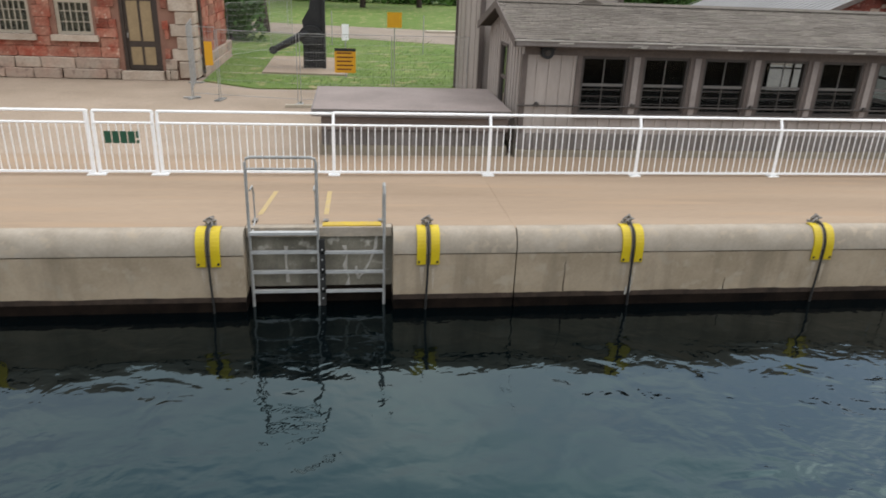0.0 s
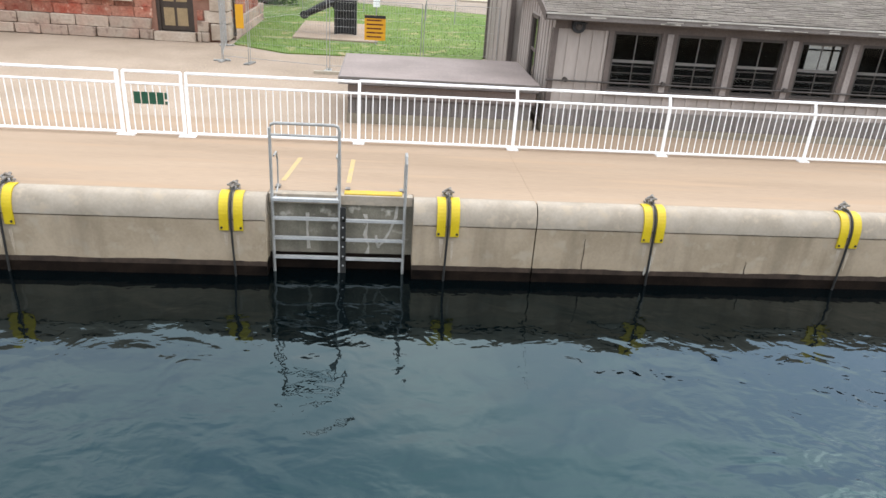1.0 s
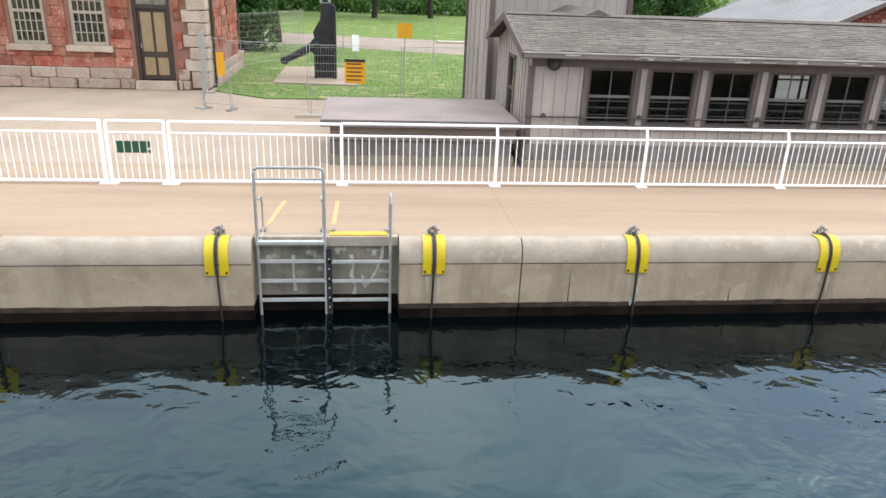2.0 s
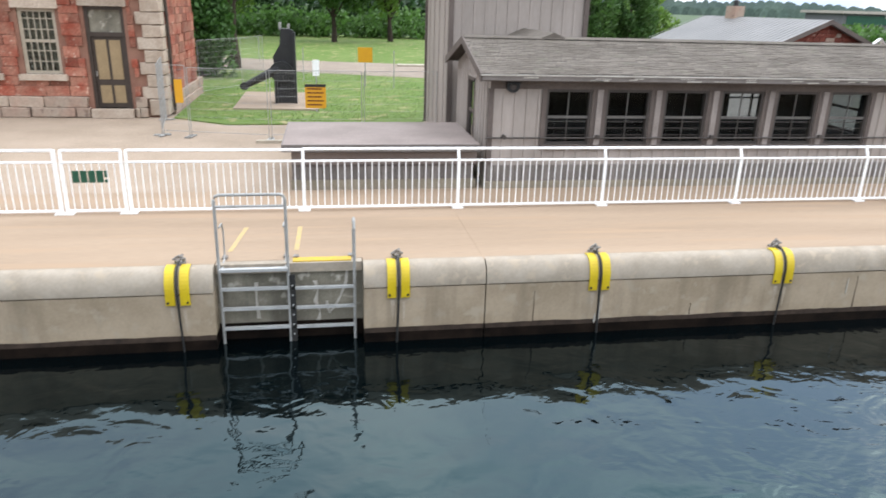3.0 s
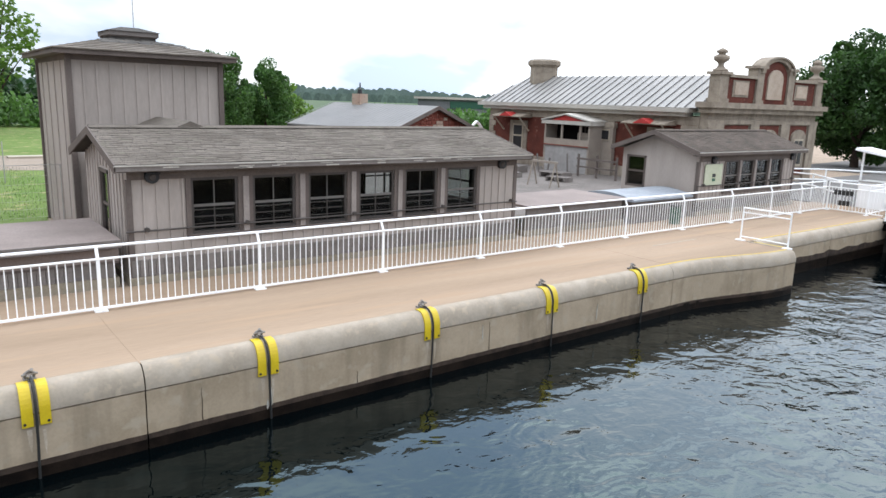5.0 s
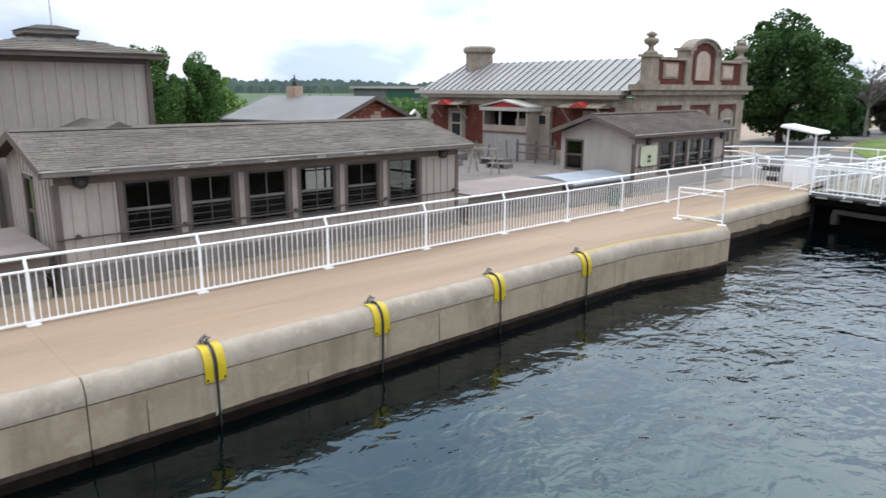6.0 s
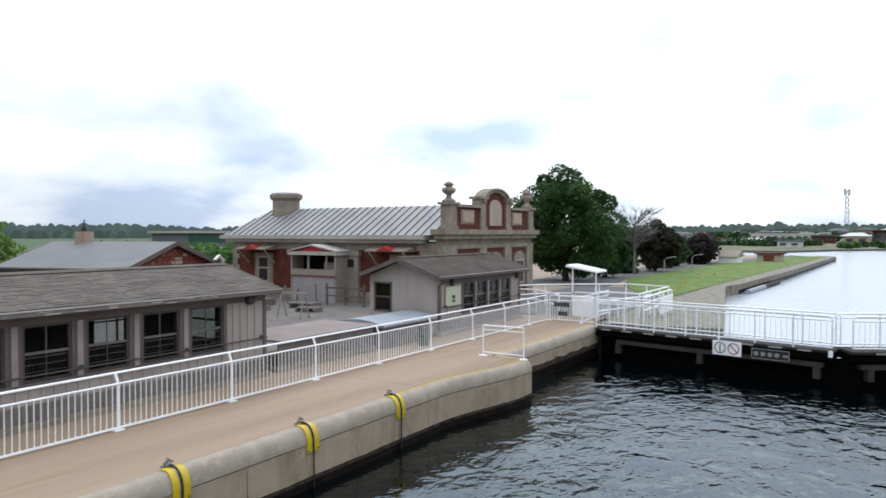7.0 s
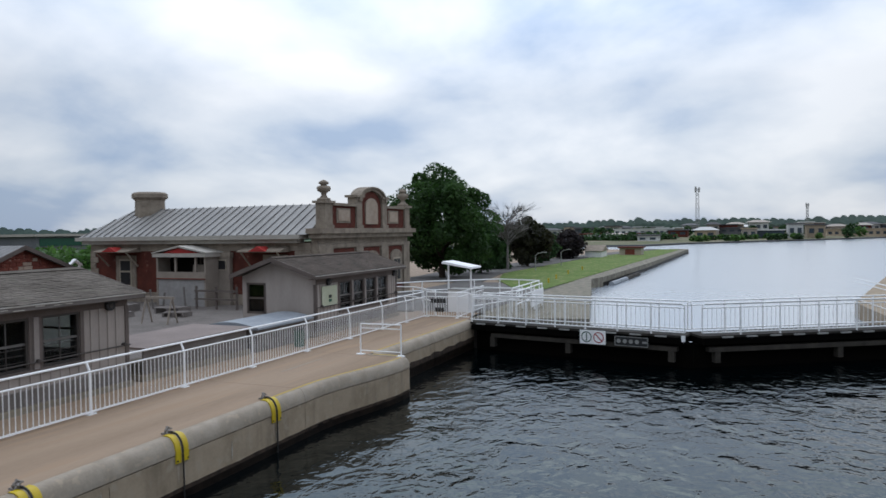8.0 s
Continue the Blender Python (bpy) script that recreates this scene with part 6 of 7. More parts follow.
slab2 = thing("pale_slab", "short pale plank lying on the gravel", "slab", (-1.4, 9.15, -0.06))
part("slab", B((0, 1.3, 0, 0.12, 0, 0.08)), M_CREAM, slab2)

# ---- lock gates ----
def gate_leaf(a, b, label):
    d = Vector((b[0] - a[0], b[1] - a[1], 0))
    w = d.length
    th = thing("lock_gate", label, "lock gate", (a[0], a[1], 0), "lock gate leaves", turn=math.degrees(math.atan2(d.y, d.x)))
    part("walkway", B((0, w, -0.55, 0.55, -0.10, -0.02)), M_GATECONC, th, "grey planked walkway")
    # top beam and leaf share one near-black colour with low specular
    part("top_beam", B((0.05, w - 0.05, -0.54, 0.5, -0.34, -0.10)), M_TIMBER, th, "near-black top beam")
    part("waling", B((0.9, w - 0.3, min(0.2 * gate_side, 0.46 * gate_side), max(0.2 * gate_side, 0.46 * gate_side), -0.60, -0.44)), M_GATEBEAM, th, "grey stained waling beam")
    part("leaf", B((0.1, w + 0.2, -0.2, 0.2, -3, -0.34)), M_TIMBER, th, "near-black gate leaf")
    for q in (0.1, 0.48, 0.93):
        x = w * q
        part("bracket", B((x, x + 0.2, min(0.2 * gate_side, 0.44 * gate_side), max(0.2 * gate_side, 0.44 * gate_side), -0.98, -0.605)), M_GATEBEAM, th)
    for side in (-0.5, 0.5):
        part("top_rail", T(([(0.02, side, 1.07), (w - 0.12, side, 1.07), (w - 0.04, side, 1.03), (w - 0.02, side, 0.95), (w - 0.02, side, 0.08)], 0.026)), M_WHITE, th)
        part("middle_rail", T(([(0, side, 0.93), (w - 0.02, side, 0.93)], 0.02)), M_WHITE, th)
        part("bottom_rail", T(([(0, side, 0.08), (w - 0.02, side, 0.08)], 0.022)), M_WHITE, th)
        k = 7
        for i in range(k):
            x = w * i / k + 0.05
            part("post", B((x - 0.024, x + 0.024, side - 0.015, side + 0.015, -0.1, 1.06)), M_WHITE, th)
        if side * gate_side > 0:
            for i in range(1, int(w / 0.17)):
                piece("baluster", me_bal, th, pose(i * 0.17, side, 0.02))
        for i in range(int(w / 0.9)):
            part("outrigger", B((0.3 + 0.9 * i, 0.7 + 0.9 * i, side - 0.1, side + 0.1, -0.10, -0.05)), M_GALV, th)
    return th


gate_side = -1
g1 = gate_leaf((27.7, 0.25), (26.15, -8.12), "closed mitre gate leaf with white-railed walkway")
gate_side = 1
g2 = gate_leaf((31.6, -17.2), (26.2, -8.30), "closed mitre gate leaf with white-railed walkway")


def on_gate(t, off, z):
    """A place along the first leaf, off metres toward the lock."""
    a, b = Vector((27.7, 0.25, 0)), Vector((26.15, -8.12, 0))
    d = (b - a).normalized()
    n = Vector((d.y, -d.x, 0))
    p = a + (b - a) * t + n * off
    return (p.x, p.y, z)


turn1 = math.degrees(math.atan2(-8.37, -1.55))
sg = thing("signboard", "white sign with green and red discs on the gate", "sign", on_gate(0.56, 0.66, -0.52), turn=turn1)
part("panel", B((0, 0.98, -0.02, 0.0, 0, 0.5)), M_WHITE, sg)
for cx_, m_ in ((0.26, M_GREEN), (0.72, M_SIGNRED)):
    bm = bmesh.new()
    ring = [(cx_ + 0.2 * math.cos(a), 0.25 + 0.2 * math.sin(a)) for a in [2 * math.pi * q / 20 for q in range(20)]]
    ring2 = [(cx_ + 0.165 * math.cos(a), 0.25 + 0.165 * math.sin(a)) for a in [2 * math.pi * q / 20 for q in range(20)]]
    for q in range(20):
        vs = [bm.verts.new((p[0], yy, p[1])) for p, yy in ((ring[q], -0.026), (ring[(q + 1) % 20], -0.026), (ring2[(q + 1) % 20], -0.026), (ring2[q], -0.026))]
        bm.faces.new(vs)
    part("disc", bm, m_, sg)
    bm = B((-0.2, 0.2, -0.027, -0.021, -0.02, 0.02)) if m_ is M_SIGNRED else B((-0.02, 0.02, -0.027, -0.021, -0.14, 0.14))
    bmesh.ops.transform(bm, matrix=pose(cx_, 0, 0.25, 0, 45 if m_ is M_SIGNRED else 0, 0), verts=bm.verts[:])
    part("stroke", bm, m_, sg)
sg2 = thing("signboard", "dark sign with a row of pale pictogram discs on the gate", "sign", on_gate(0.715, 0.66, -0.50), turn=turn1)
part("panel", B((0, 1.2, -0.02, 0.0, 0, 0.34)), M_IRON, sg2)
part("border", B((0, 1.2, -0.024, -0.02, 0, 0.02), (0, 1.2, -0.024, -0.02, 0.32, 0.34), (0, 0.02, -0.024, -0.02, 0.02, 0.32), (1.18, 1.2, -0.024, -0.02, 0.02, 0.32)), M_GALV, sg2)
for k in range(4):
    part("disc", T(([(0.15 + 0.22 * k, -0.02, 0.17), (0.15 + 0.22 * k, -0.028, 0.17)], 0.075), n=14), M_GALV, sg2)
part("text_bar", B((1.0, 1.15, -0.026, -0.02, 0.13, 0.2)), M_GALV, sg2)
part("mitre_latch", T(([(8.46, -0.55, -0.22), (8.46, -0.55, -0.02)], 0.07), n=8), M_WHITE, g1)

# rails that turn the corner by the pivot, and the shelter
rail_panel(1.98, (28.06, 2.68, 0), turn=-92, label="white steel guard rail panel turning to the gate", slant=0.0)
board = thing("notice", "small dark lettered notice on the rail by the gate", "sign", (27.98, 2.44, 0.0))
for row, (z0, z1) in enumerate(((0.62, 0.80), (0.24, 0.42))):
    for i in range(5 if row == 0 else 3):
        y = -0.14 * i - (0.2 if row else 0.0)
        part("letter_bar", B((-0.012, 0.0, y - 0.115, y, z0, z1)), M_SIGNBK, board)
rail_panel(4.0, (27.9, 1.2, 0), turn=3, label="white steel guard rail panel beyond the gate pivot", slant=0.0, step=0.16)


def tube_rail(pts, label, rails=(1.08, 0.62), side=None):
    """A tubular rail of several bays, with posts at the turns and between."""
    x0, y0 = pts[0]
    th = thing("guard_rail", label, "guard rail", (x0, y0, 0), "terrace rails")
    loc = [(x - x0, y - y0) for x, y in pts]
    for z in rails:
        part("rail", T(([(x, y, z) for x, y in loc], 0.034), n=6), M_WHITE, th)
    for (xa, ya), (xb, yb) in zip(loc, loc[1:]):
        n = max(1, round(math.hypot(xb - xa, yb - ya) / 1.6))
        for i in range(n):
            x, y = xa + (xb - xa) * i / n, ya + (yb - ya) * i / n
            part("post", T(([(x, y, 0), (x, y, rails[0])], 0.03), n=6), M_WHITE, th)
    x, y = loc[-1]
    part("post", T(([(x, y, 0), (x, y, rails[0])], 0.03), n=6), M_WHITE, th)
    return th


tube_rail([(31.7, 6.6), (33.7, 5.4), (36.3, 2.0), (35.6, -0.35), (30.6, -0.4), (31.0, 1.6)], "white double tubular rail round the gate platform")
tube_rail([(33.8, -0.95), (28.9, -1.1)], "white tubular rail beside the canal edge", (1.08, 0.55))
tube_rail([(28.4, 2.4), (30.4, 4.4), (30.2, 6.4)], "white tubular rail beside the control shelter")
tube_rail([(29.0, 0.9), (33.6, -0.2)], "low white tubular rail on the gate platform", (0.8, 0.4))
pan = thing("infill_panel", "white sheet panel fixed on the terrace rail", "panel", (33.9, -0.98, 0.15), turn=-178)
part("sheet", B((0, 2.4, -0.02, 0.02, 0, 0.72)), M_WHITE, pan)
shel = thing("shelter", "small white lock control shelter with a slanted roof", "shelter", (30.2, 2.5, 0))
part("post", T(([(0, 0, 0), (0, 0, 2.2)], 0.04), n=6), M_WHITE, shel)
part("post", T(([(0.1, -1.05, 0), (0.1, -1.05, 2.1)], 0.04), n=6), M_WHITE, shel)
bm = bmesh.new()
prism(bm, [(0.15, 2.22), (-1.3, 1.98), (-1.3, 2.06), (0.1, 2.32)], "x", -0.5, 0.8)
part("roof", bm, M_WHITE, shel)
part("desk", B((-0.2, 0.5, -1.0, -0.1, 0.0, 1.0)), M_WHITE, shel, "white control desk")
part("desk_top", B((-0.25, 0.55, -1.05, -0.05, 1.0, 1.05)), M_GALV, shel)

# ---- far banks ----
bm = bmesh.new()
prism(bm, [(28.4, 0.3), (29.2, -4.1), (53, 0.15), (55, -0.35), (77, -1.3), (131, -2.6), (133, -1.6), (133, 0.6), (77, 1.0), (28.4, 0.9)], "z", -3, 0.0)
solid("lower_bank_wall", bm, M_RECESS, "weathered concrete canal bank wall", "canal wall")
bm = bmesh.new()
prism(bm, [(43, 1.2), (77, 0.3), (128, -1.4), (130, 2.0), (96, 7.5), (58, 8.6), (50, 6.5), (43, 3.2)], "z", -0.2, 0.03)
solid("canal_lawn", bm, M_GRASS, "mown green lawn along the canal", "lawn")
bm = bmesh.new()
prism(bm, [(48, 7.2), (58, 8.8), (96, 7.7), (131, 2.4), (134, 4.5), (96, 11.5), (58, 15), (48, 14)], "z", -0.2, 0.02)
solid("service_road", bm, M_ASPHALT, "grey asphalt service road", "road")
bm = bmesh.new()
prism(bm, [(31.6, -17.0), (33, -15.3), (39, -15.0), (62, -20.5), (260, -95), (260, -330), (31, -330)], "z", -3, 0.0)
solid("opposite_bank", bm, M_QUAY, "weathered concrete bank across the canal", "canal wall")
bm = bmesh.new()
prism(bm, [(-300, -18.6), (30.6, -18.6), (30.6, -330), (-300, -330)], "z", -3, 0.0)
solid("opposite_quay", bm, M_QUAY, "opposite concrete lock wall", "lock wall")
rail_panel(8, (32.5, -16.0, 0), turn=6, label="white guard rail on the opposite bank", slant=0.0, balusters=False)
bm = bmesh.new()
prism(bm, [(55, -0.37), (77, -1.32), (131, -2.63), (131, -2.5), (77, -1.2), (55, -0.25)], "z", -3, -0.42)
solid("bank_foot", bm, M_WET, "dark wet foot of the canal bank", "canal wall")
for k in range(4):
    bf = thing("boom", "blue-grey floating boom along the canal bank", "boom", (56 + 3.2 * k, -0.85 - 0.13 * k, CANAL), "booms along the bank", turn=-3)
    part("float", T(([(0, 0, 0.1), (2.9, 0, 0.1)], 0.22), n=8), M_TARP if k < 2 else M_GATEBEAM, bf)

# ---- trees ----
def tree(name, label, at, trunk_h, r_trunk, crown_c, crown_r, leaves, size, material, seed, limbs=7, conifer=False, group=""):
    """Tapered trunk with limbs, and a crown of small leaf clumps with gaps."""
    rng = random.Random(seed)
    th = thing(name, label, "tree", at, group)
    bm = bmesh.new()
    top = crown_c[2] + crown_r[2] * (0.85 if conifer else 0.35)
    tube(bm, [(0, 0, -0.2), (rng.uniform(-0.1, 0.1), 0, trunk_h * 0.5), (rng.uniform(-0.2, 0.2), rng.uniform(-0.2, 0.2), trunk_h), (crown_c[0], crown_c[1], top)], r_trunk, 8, r2=r_trunk * 0.2)
    for k in range(limbs):
        a = 2 * math.pi * k / limbs + rng.uniform(-0.4, 0.4)
        z0 = trunk_h * rng.uniform(0.7, 1.1)
        ex = Vector((crown_c[0] + crown_r[0] * 0.75 * math.cos(a), crown_c[1] + crown_r[1] * 0.75 * math.sin(a), crown_c[2] + crown_r[2] * rng.uniform(-0.4, 0.6)))
        tube(bm, [(0, 0, z0), tuple(Vector((0, 0, z0)).lerp(ex, 0.5) + Vector((0, 0, 0.3))), tuple(ex)], r_trunk * 0.4, 6, r2=r_trunk * 0.08)
    part("trunk", bm, M_BARK, th)
    nr = np.random.RandomState(seed)
    n_cl = 75 if not conifer else 80
    cl = []
    while len(cl) < n_cl:
        p = nr.uniform(-1, 1, 3)
        q = np.linalg.norm(p)
        if not 0.35 < q < 1.0:
            continue
        if conifer and np.hypot(p[0], p[1]) > 0.12 + 0.88 * (1 - p[2]) / 2:
            continue
        cl.append((p, nr.uniform(0.16, 0.34)))
    idx = nr.randint(0, n_cl, leaves)
    base = np.array([c[0] for c in cl])[idx]
    rad = np.array([c[1] for c in cl])[idx]
    d = nr.normal(size=(leaves, 3))
    d /= np.linalg.norm(d, axis=1, keepdims=True)
    pos = base + d * (rad * nr.uniform(0.45, 1.0, leaves) ** 0.5)[:, None]
    pos = pos * np.array(crown_r) + np.array(crown_c)
    u = nr.normal(size=(leaves, 3))
    u /= np.linalg.norm(u, axis=1, keepdims=True)
    v = np.cross(u, nr.normal(size=(leaves, 3)))
    v /= np.linalg.norm(v, axis=1, keepdims=True)
    s = size * nr.uniform(0.6, 1.3, leaves)[:, None]
    quads = np.stack([pos - u * s, pos - v * s * 0.55, pos + u * s, pos + v * s * 0.55], 1).reshape(-1, 3)
    me = bpy.data.meshes.new("crown")
    me.from_pydata(quads.tolist(), [], np.arange(leaves * 4).reshape(-1, 4).tolist())
    me.materials.append(material)
    ob = new("crown", me)
    ob.parent = th
    tagged(ob, kind="stuff")
    return th


tree("maple_tree", "large full dark green maple behind the brick villa", (52, 11.8, 0), 2.0, 0.32, (0, 0.1, 4.55), (3.9, 4.1, 3.85), 40000, 0.145, M_LEAF5, 1)
tree("maple_tree", "dark green leafy tree beside the road", (58, 10.6, 0), 1.0, 0.2, (0, 0, 2.2), (1.7, 1.8, 2.1), 4500, 0.2, M_LEAF3, 2)
tree("shrub_tree", "brownish green rounded tree by the road", (70, 9.8, 0), 1.4, 0.2, (0, 0, 2.7), (2.2, 2.4, 2.3), 5000, 0.22, leaf_mat("olive_brown_leaf", (0.034, 0.036, 0.016), (0.05, 0.048, 0.02)), 3)
tree("shrub_tree", "dark conifer hedge tree by the road", (65, 11.4, 0), 0.8, 0.2, (0, 0, 2.2), (1.4, 1.5, 2.4), 4000, 0.2, M_LEAF3, 4, conifer=True)
for k, (x, y, r) in enumerate(((77, 10.9, 1.5), (82, 11.0, 1.5), (89, 9.8, 2.0), (93, 10.6, 2.1))):
    tree("shrub_tree", "low purple-black ornamental tree", (x, y, 0), 0.8, 0.16, (0, 0, 1.75), (r, r, 1.7), 3200, 0.22, M_PURPLE if k > 1 else M_LEAF3, 10 + k, group="low trees by the road")
# bare tree
bare = thing("bare_tree", "pale leafless tree with fine twigs", "tree", (63.5, 9.9, 0))
bm = bmesh.new()
rng = random.Random(12)
tube(bm, [(0, 0, 0), (0.1, 0, 2.5), (0, 0.1, 4.6)], 0.12, 6, r2=0.05)
for k in range(70):
    a = k * 2.4 + rng.uniform(-0.4, 0.4)
    z0 = rng.uniform(2.2, 4.6)
    p1 = Vector((0, 0, z0)) + Vector((math.cos(a), math.sin(a), 0.9)) * rng.uniform(0.7, 1.5)
    tube(bm, [(0, 0, z0), tuple(p1)], 0.03, 4, r2=0.015)
    for j in range(11):
        p2 = p1 + Vector((math.cos(a) + rng.uniform(-0.8, 0.8), math.sin(a) + rng.uniform(-0.8, 0.8), rng.uniform(0.2, 1.0))) * rng.uniform(0.5, 1.0)
        tube(bm, [tuple(p1), tuple(p2)], 0.018, 3, r2=0.008)
part("trunk", bm, M_TWIG, bare)

# trees behind the lawn
for k, (x, y, h, r, m_, nm) in enumerate((
        (1.2, 56, 6.2, 4.6, M_LEAF4, "maple_tree"), (6.4, 58.5, 6.4, 3.4, M_LEAF2, "ash_tree"), (-8, 60, 7.0, 5.0, M_LEAF2, "maple_tree"), (-16, 52, 7, 5.0, M_LEAF4, "maple_tree"))):
    tree(nm, "tall leafy lawn tree with dense green crown", (x, y, 0), 2.6, 0.28, (0, 0, h + 1.2), (r, r * 0.9, h * 0.78), 9000 if k != 1 else 2600, 0.24, m_, 30 + k, group="lawn trees")
tree("cedar_tree", "dense dark green cedar beside the sandstone building", (-5.2, 25.5, 0), 0.6, 0.25, (0, 0, 4.2), (1.7, 1.7, 4.6), 12000, 0.13, M_LEAF, 41, conifer=True)
tree("cedar_tree", "dense dark green cedar beside the sandstone building", (-8.6, 27, 0), 0.6, 0.25, (0, 0, 4.4), (2.2, 2.0, 4.8), 12000, 0.14, M_LEAF, 42, conifer=True)
tree("willow_tree", "leaning dark trunked tree with light green foliage", (-4.3, 30, 0), 3.5, 0.35, (0.8, 0, 7.5), (3.2, 3.0, 3.0), 6000, 0.2, M_LEAF2, 43)
for k, (x, y, h) in enumerate(((17.0, 36, 5.6), (20.9, 38, 5.3), (14.2, 37, 5.2))):
    tree("cedar_tree", "dense dark green cedar behind the tower", (x, y, 0), 0.6, 0.22, (0, 0, h * 0.52), (1.9, 1.9, h * 0.52), 20000, 0.10, M_LEAF, 50 + k, group="cedars behind the tower")
tree("shrub_tree", "light yellow-green rounded shrub behind the cedars", (24.5, 45, 0), 0.6, 0.2, (0, 0, 2.2), (3.0, 2.5, 2.3), 3500, 0.2, M_LEAF2, 57)


def thicket(name, label, pts, h, n, size, material, seed):
    """A hedge-like belt of leaf clumps along a line."""
    nr = np.random.RandomState(seed)
    pts = np.array(pts, float)
    seg = nr.randint(0, len(pts) - 1, 400)
    t = nr.uniform(0, 1, 400)[:, None]
    c = pts[seg] * (1 - t) + pts[seg + 1] * t + nr.normal(size=(400, 2)) * 1.2
    hh = h * nr.uniform(0.35, 1.0, 400)
    i = nr.randint(0, 400, n)
    d = nr.normal(size=(n, 3))
    d /= np.linalg.norm(d, axis=1, keepdims=True)
    r = nr.uniform(0.3, 1, n)[:, None] ** 0.5
    pos = np.c_[c[i], hh[i] * 0.5] + d * r * np.c_[np.full(n, 1.5), np.full(n, 1.5), hh[i] * 0.55]
    pos[:, 2] = np.abs(pos[:, 2])
    u = nr.normal(size=(n, 3))
    u /= np.linalg.norm(u, axis=1, keepdims=True)
    v = np.cross(u, nr.normal(size=(n, 3)))
    v /= np.linalg.norm(v, axis=1, keepdims=True)
    s = size * nr.uniform(0.6, 1.3, n)[:, None]
    quads = np.stack([pos - u * s, pos - v * s * 0.6, pos + u * s, pos + v * s * 0.6], 1).reshape(-1, 3)
    me = bpy.data.meshes.new(name)
    me.from_pydata(quads.tolist(), [], np.arange(n * 4).reshape(-1, 4).tolist())
    me.materials.append(material)
    return tagged(new(name, me), label, "thicket", kind="stuff")


thicket("thicket", "bright green thicket at the lawn's edge", [(-40, 62), (-10, 66), (12, 66), (30, 72)], 3.2, 16000, 0.26, M_LEAF4, 61)
thicket("thicket", "tall dark green woodland edge behind the lawn", [(-60, 74), (-10, 78), (14, 80), (32, 90)], 7.5, 12000, 0.42, M_LEAF3, 62)

thicket("thicket", "dark green bushes behind the brick store", [(42, 62), (50, 60), (60, 60), (70, 62)], 3.0, 5000, 0.3, M_LEAF4, 63)

# ---- distance ----
def ridge_strip(name, label, r, a0, a1, h, step, seed, material, z0=-2):
    """Wooded ridge: a strip of overlapping rounded tree masses round the viewpoint."""
    rng = random.Random(seed)
    vs, fs = [], []
    a = a0
    while a < a1:
        hh = h * (0.70 + 0.35 * noise.noise(Vector((a * 0.11, seed, 0))) + 0.16 * noise.noise(Vector((a * 0.9, seed, 4))) + 0.16 * rng.random())
        w = step * rng.uniform(0.8, 1.6)
        ca = radians(a)
        rr = r * rng.uniform(0.97, 1.03)
        i = len(vs)
        prof = [(-0.6, 0.0), (-0.5, 0.55), (-0.3, 0.86), (-0.1, 0.95 + 0.05 * rng.random()), (0.15, 1.0), (0.35, 0.84), (0.5, 0.5), (0.6, 0.0)]
        for q, zz in prof:
            aa = radians(a + q * w)
            vs.append((rr * math.cos(aa), rr * math.sin(aa), z0 + (hh - z0) * zz))
        fs.append(tuple(range(i, i + len(prof))))
        a += w * 0.55
    me = bpy.data.meshes.new(name)
    me.from_pydata(vs, [], fs)
    me.materials.append(material)
    return tagged(new(name, me), label, "backdrop", kind="structure")


# air haze over the distance is mixed into these two pale blue-greens
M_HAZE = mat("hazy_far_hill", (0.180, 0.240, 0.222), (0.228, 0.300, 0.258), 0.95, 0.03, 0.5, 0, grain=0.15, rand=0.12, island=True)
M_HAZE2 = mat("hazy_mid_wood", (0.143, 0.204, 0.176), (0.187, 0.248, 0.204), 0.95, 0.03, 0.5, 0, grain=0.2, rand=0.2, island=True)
ridge_strip("backdrop", "distant wooded hills beyond the town with haze painted in", 790, -60, 120, 17.5, 0.8, 3, M_HAZE)
ridge_strip("backdrop", "distant green woods on the horizon with haze painted in", 640, -60, 120, 9.0, 0.6, 5, M_HAZE2)
ridge_strip("backdrop", "green woods behind the far waterfront, slightly paled by painted haze", 420, -40, 40, 5.2, 0.5, 8, M_FARTREE)
# far waterfront
SHORE = [(176, 96), (178, 24), (181, 11), (204, 1.5), (248, -32.5), (290, -60.5), (420, -145)]
bm = bmesh.new()
prism(bm, SHORE + [(900, -145), (900, 96)], "z", -3, CANAL + 0.22)
solid("far_shore", bm, M_FARLAND, "tan and green ground of the far shore", "shore")
bm = bmesh.new()
prism(bm, SHORE + [(x + 0.6, y + 0.6) for x, y in reversed(SHORE)], "z", -3, CANAL + 0.45)
solid("far_shore_edge", bm, M_FARDARK, "dark stone edge of the far shore", "shore")
bm = bmesh.new()
lo, hi = [bm.verts.new((x + 1, y + 1, CANAL + 0.3)) for x, y in SHORE], [bm.verts.new((x + 75, y + 45, 2.0)) for x, y in SHORE]
for i in range(len(SHORE) - 1):
    bm.faces.new((lo[i], lo[i + 1], hi[i + 1], hi[i]))
solid("far_bank", bm, M_FARLAND, "tan and green rising ground of the far town", "shore")
M_FARWHITE = mat("far_white_wall", (0.900, 0.900, 0.870), (0.780, 0.780, 0.750), 0.9, 0.1, 2, 0, rand=0.2)
M_FARTAN = mat("far_tan_wall", (0.609, 0.493, 0.362), (0.522, 0.420, 0.304), 0.9, 0.1, 2, 0, rand=0.2)
M_FARGLASS = mat("far_blue_glazing", (0.05, 0.075, 0.10), (0.035, 0.05, 0.07), 0.4, 0.1, 2, 0)


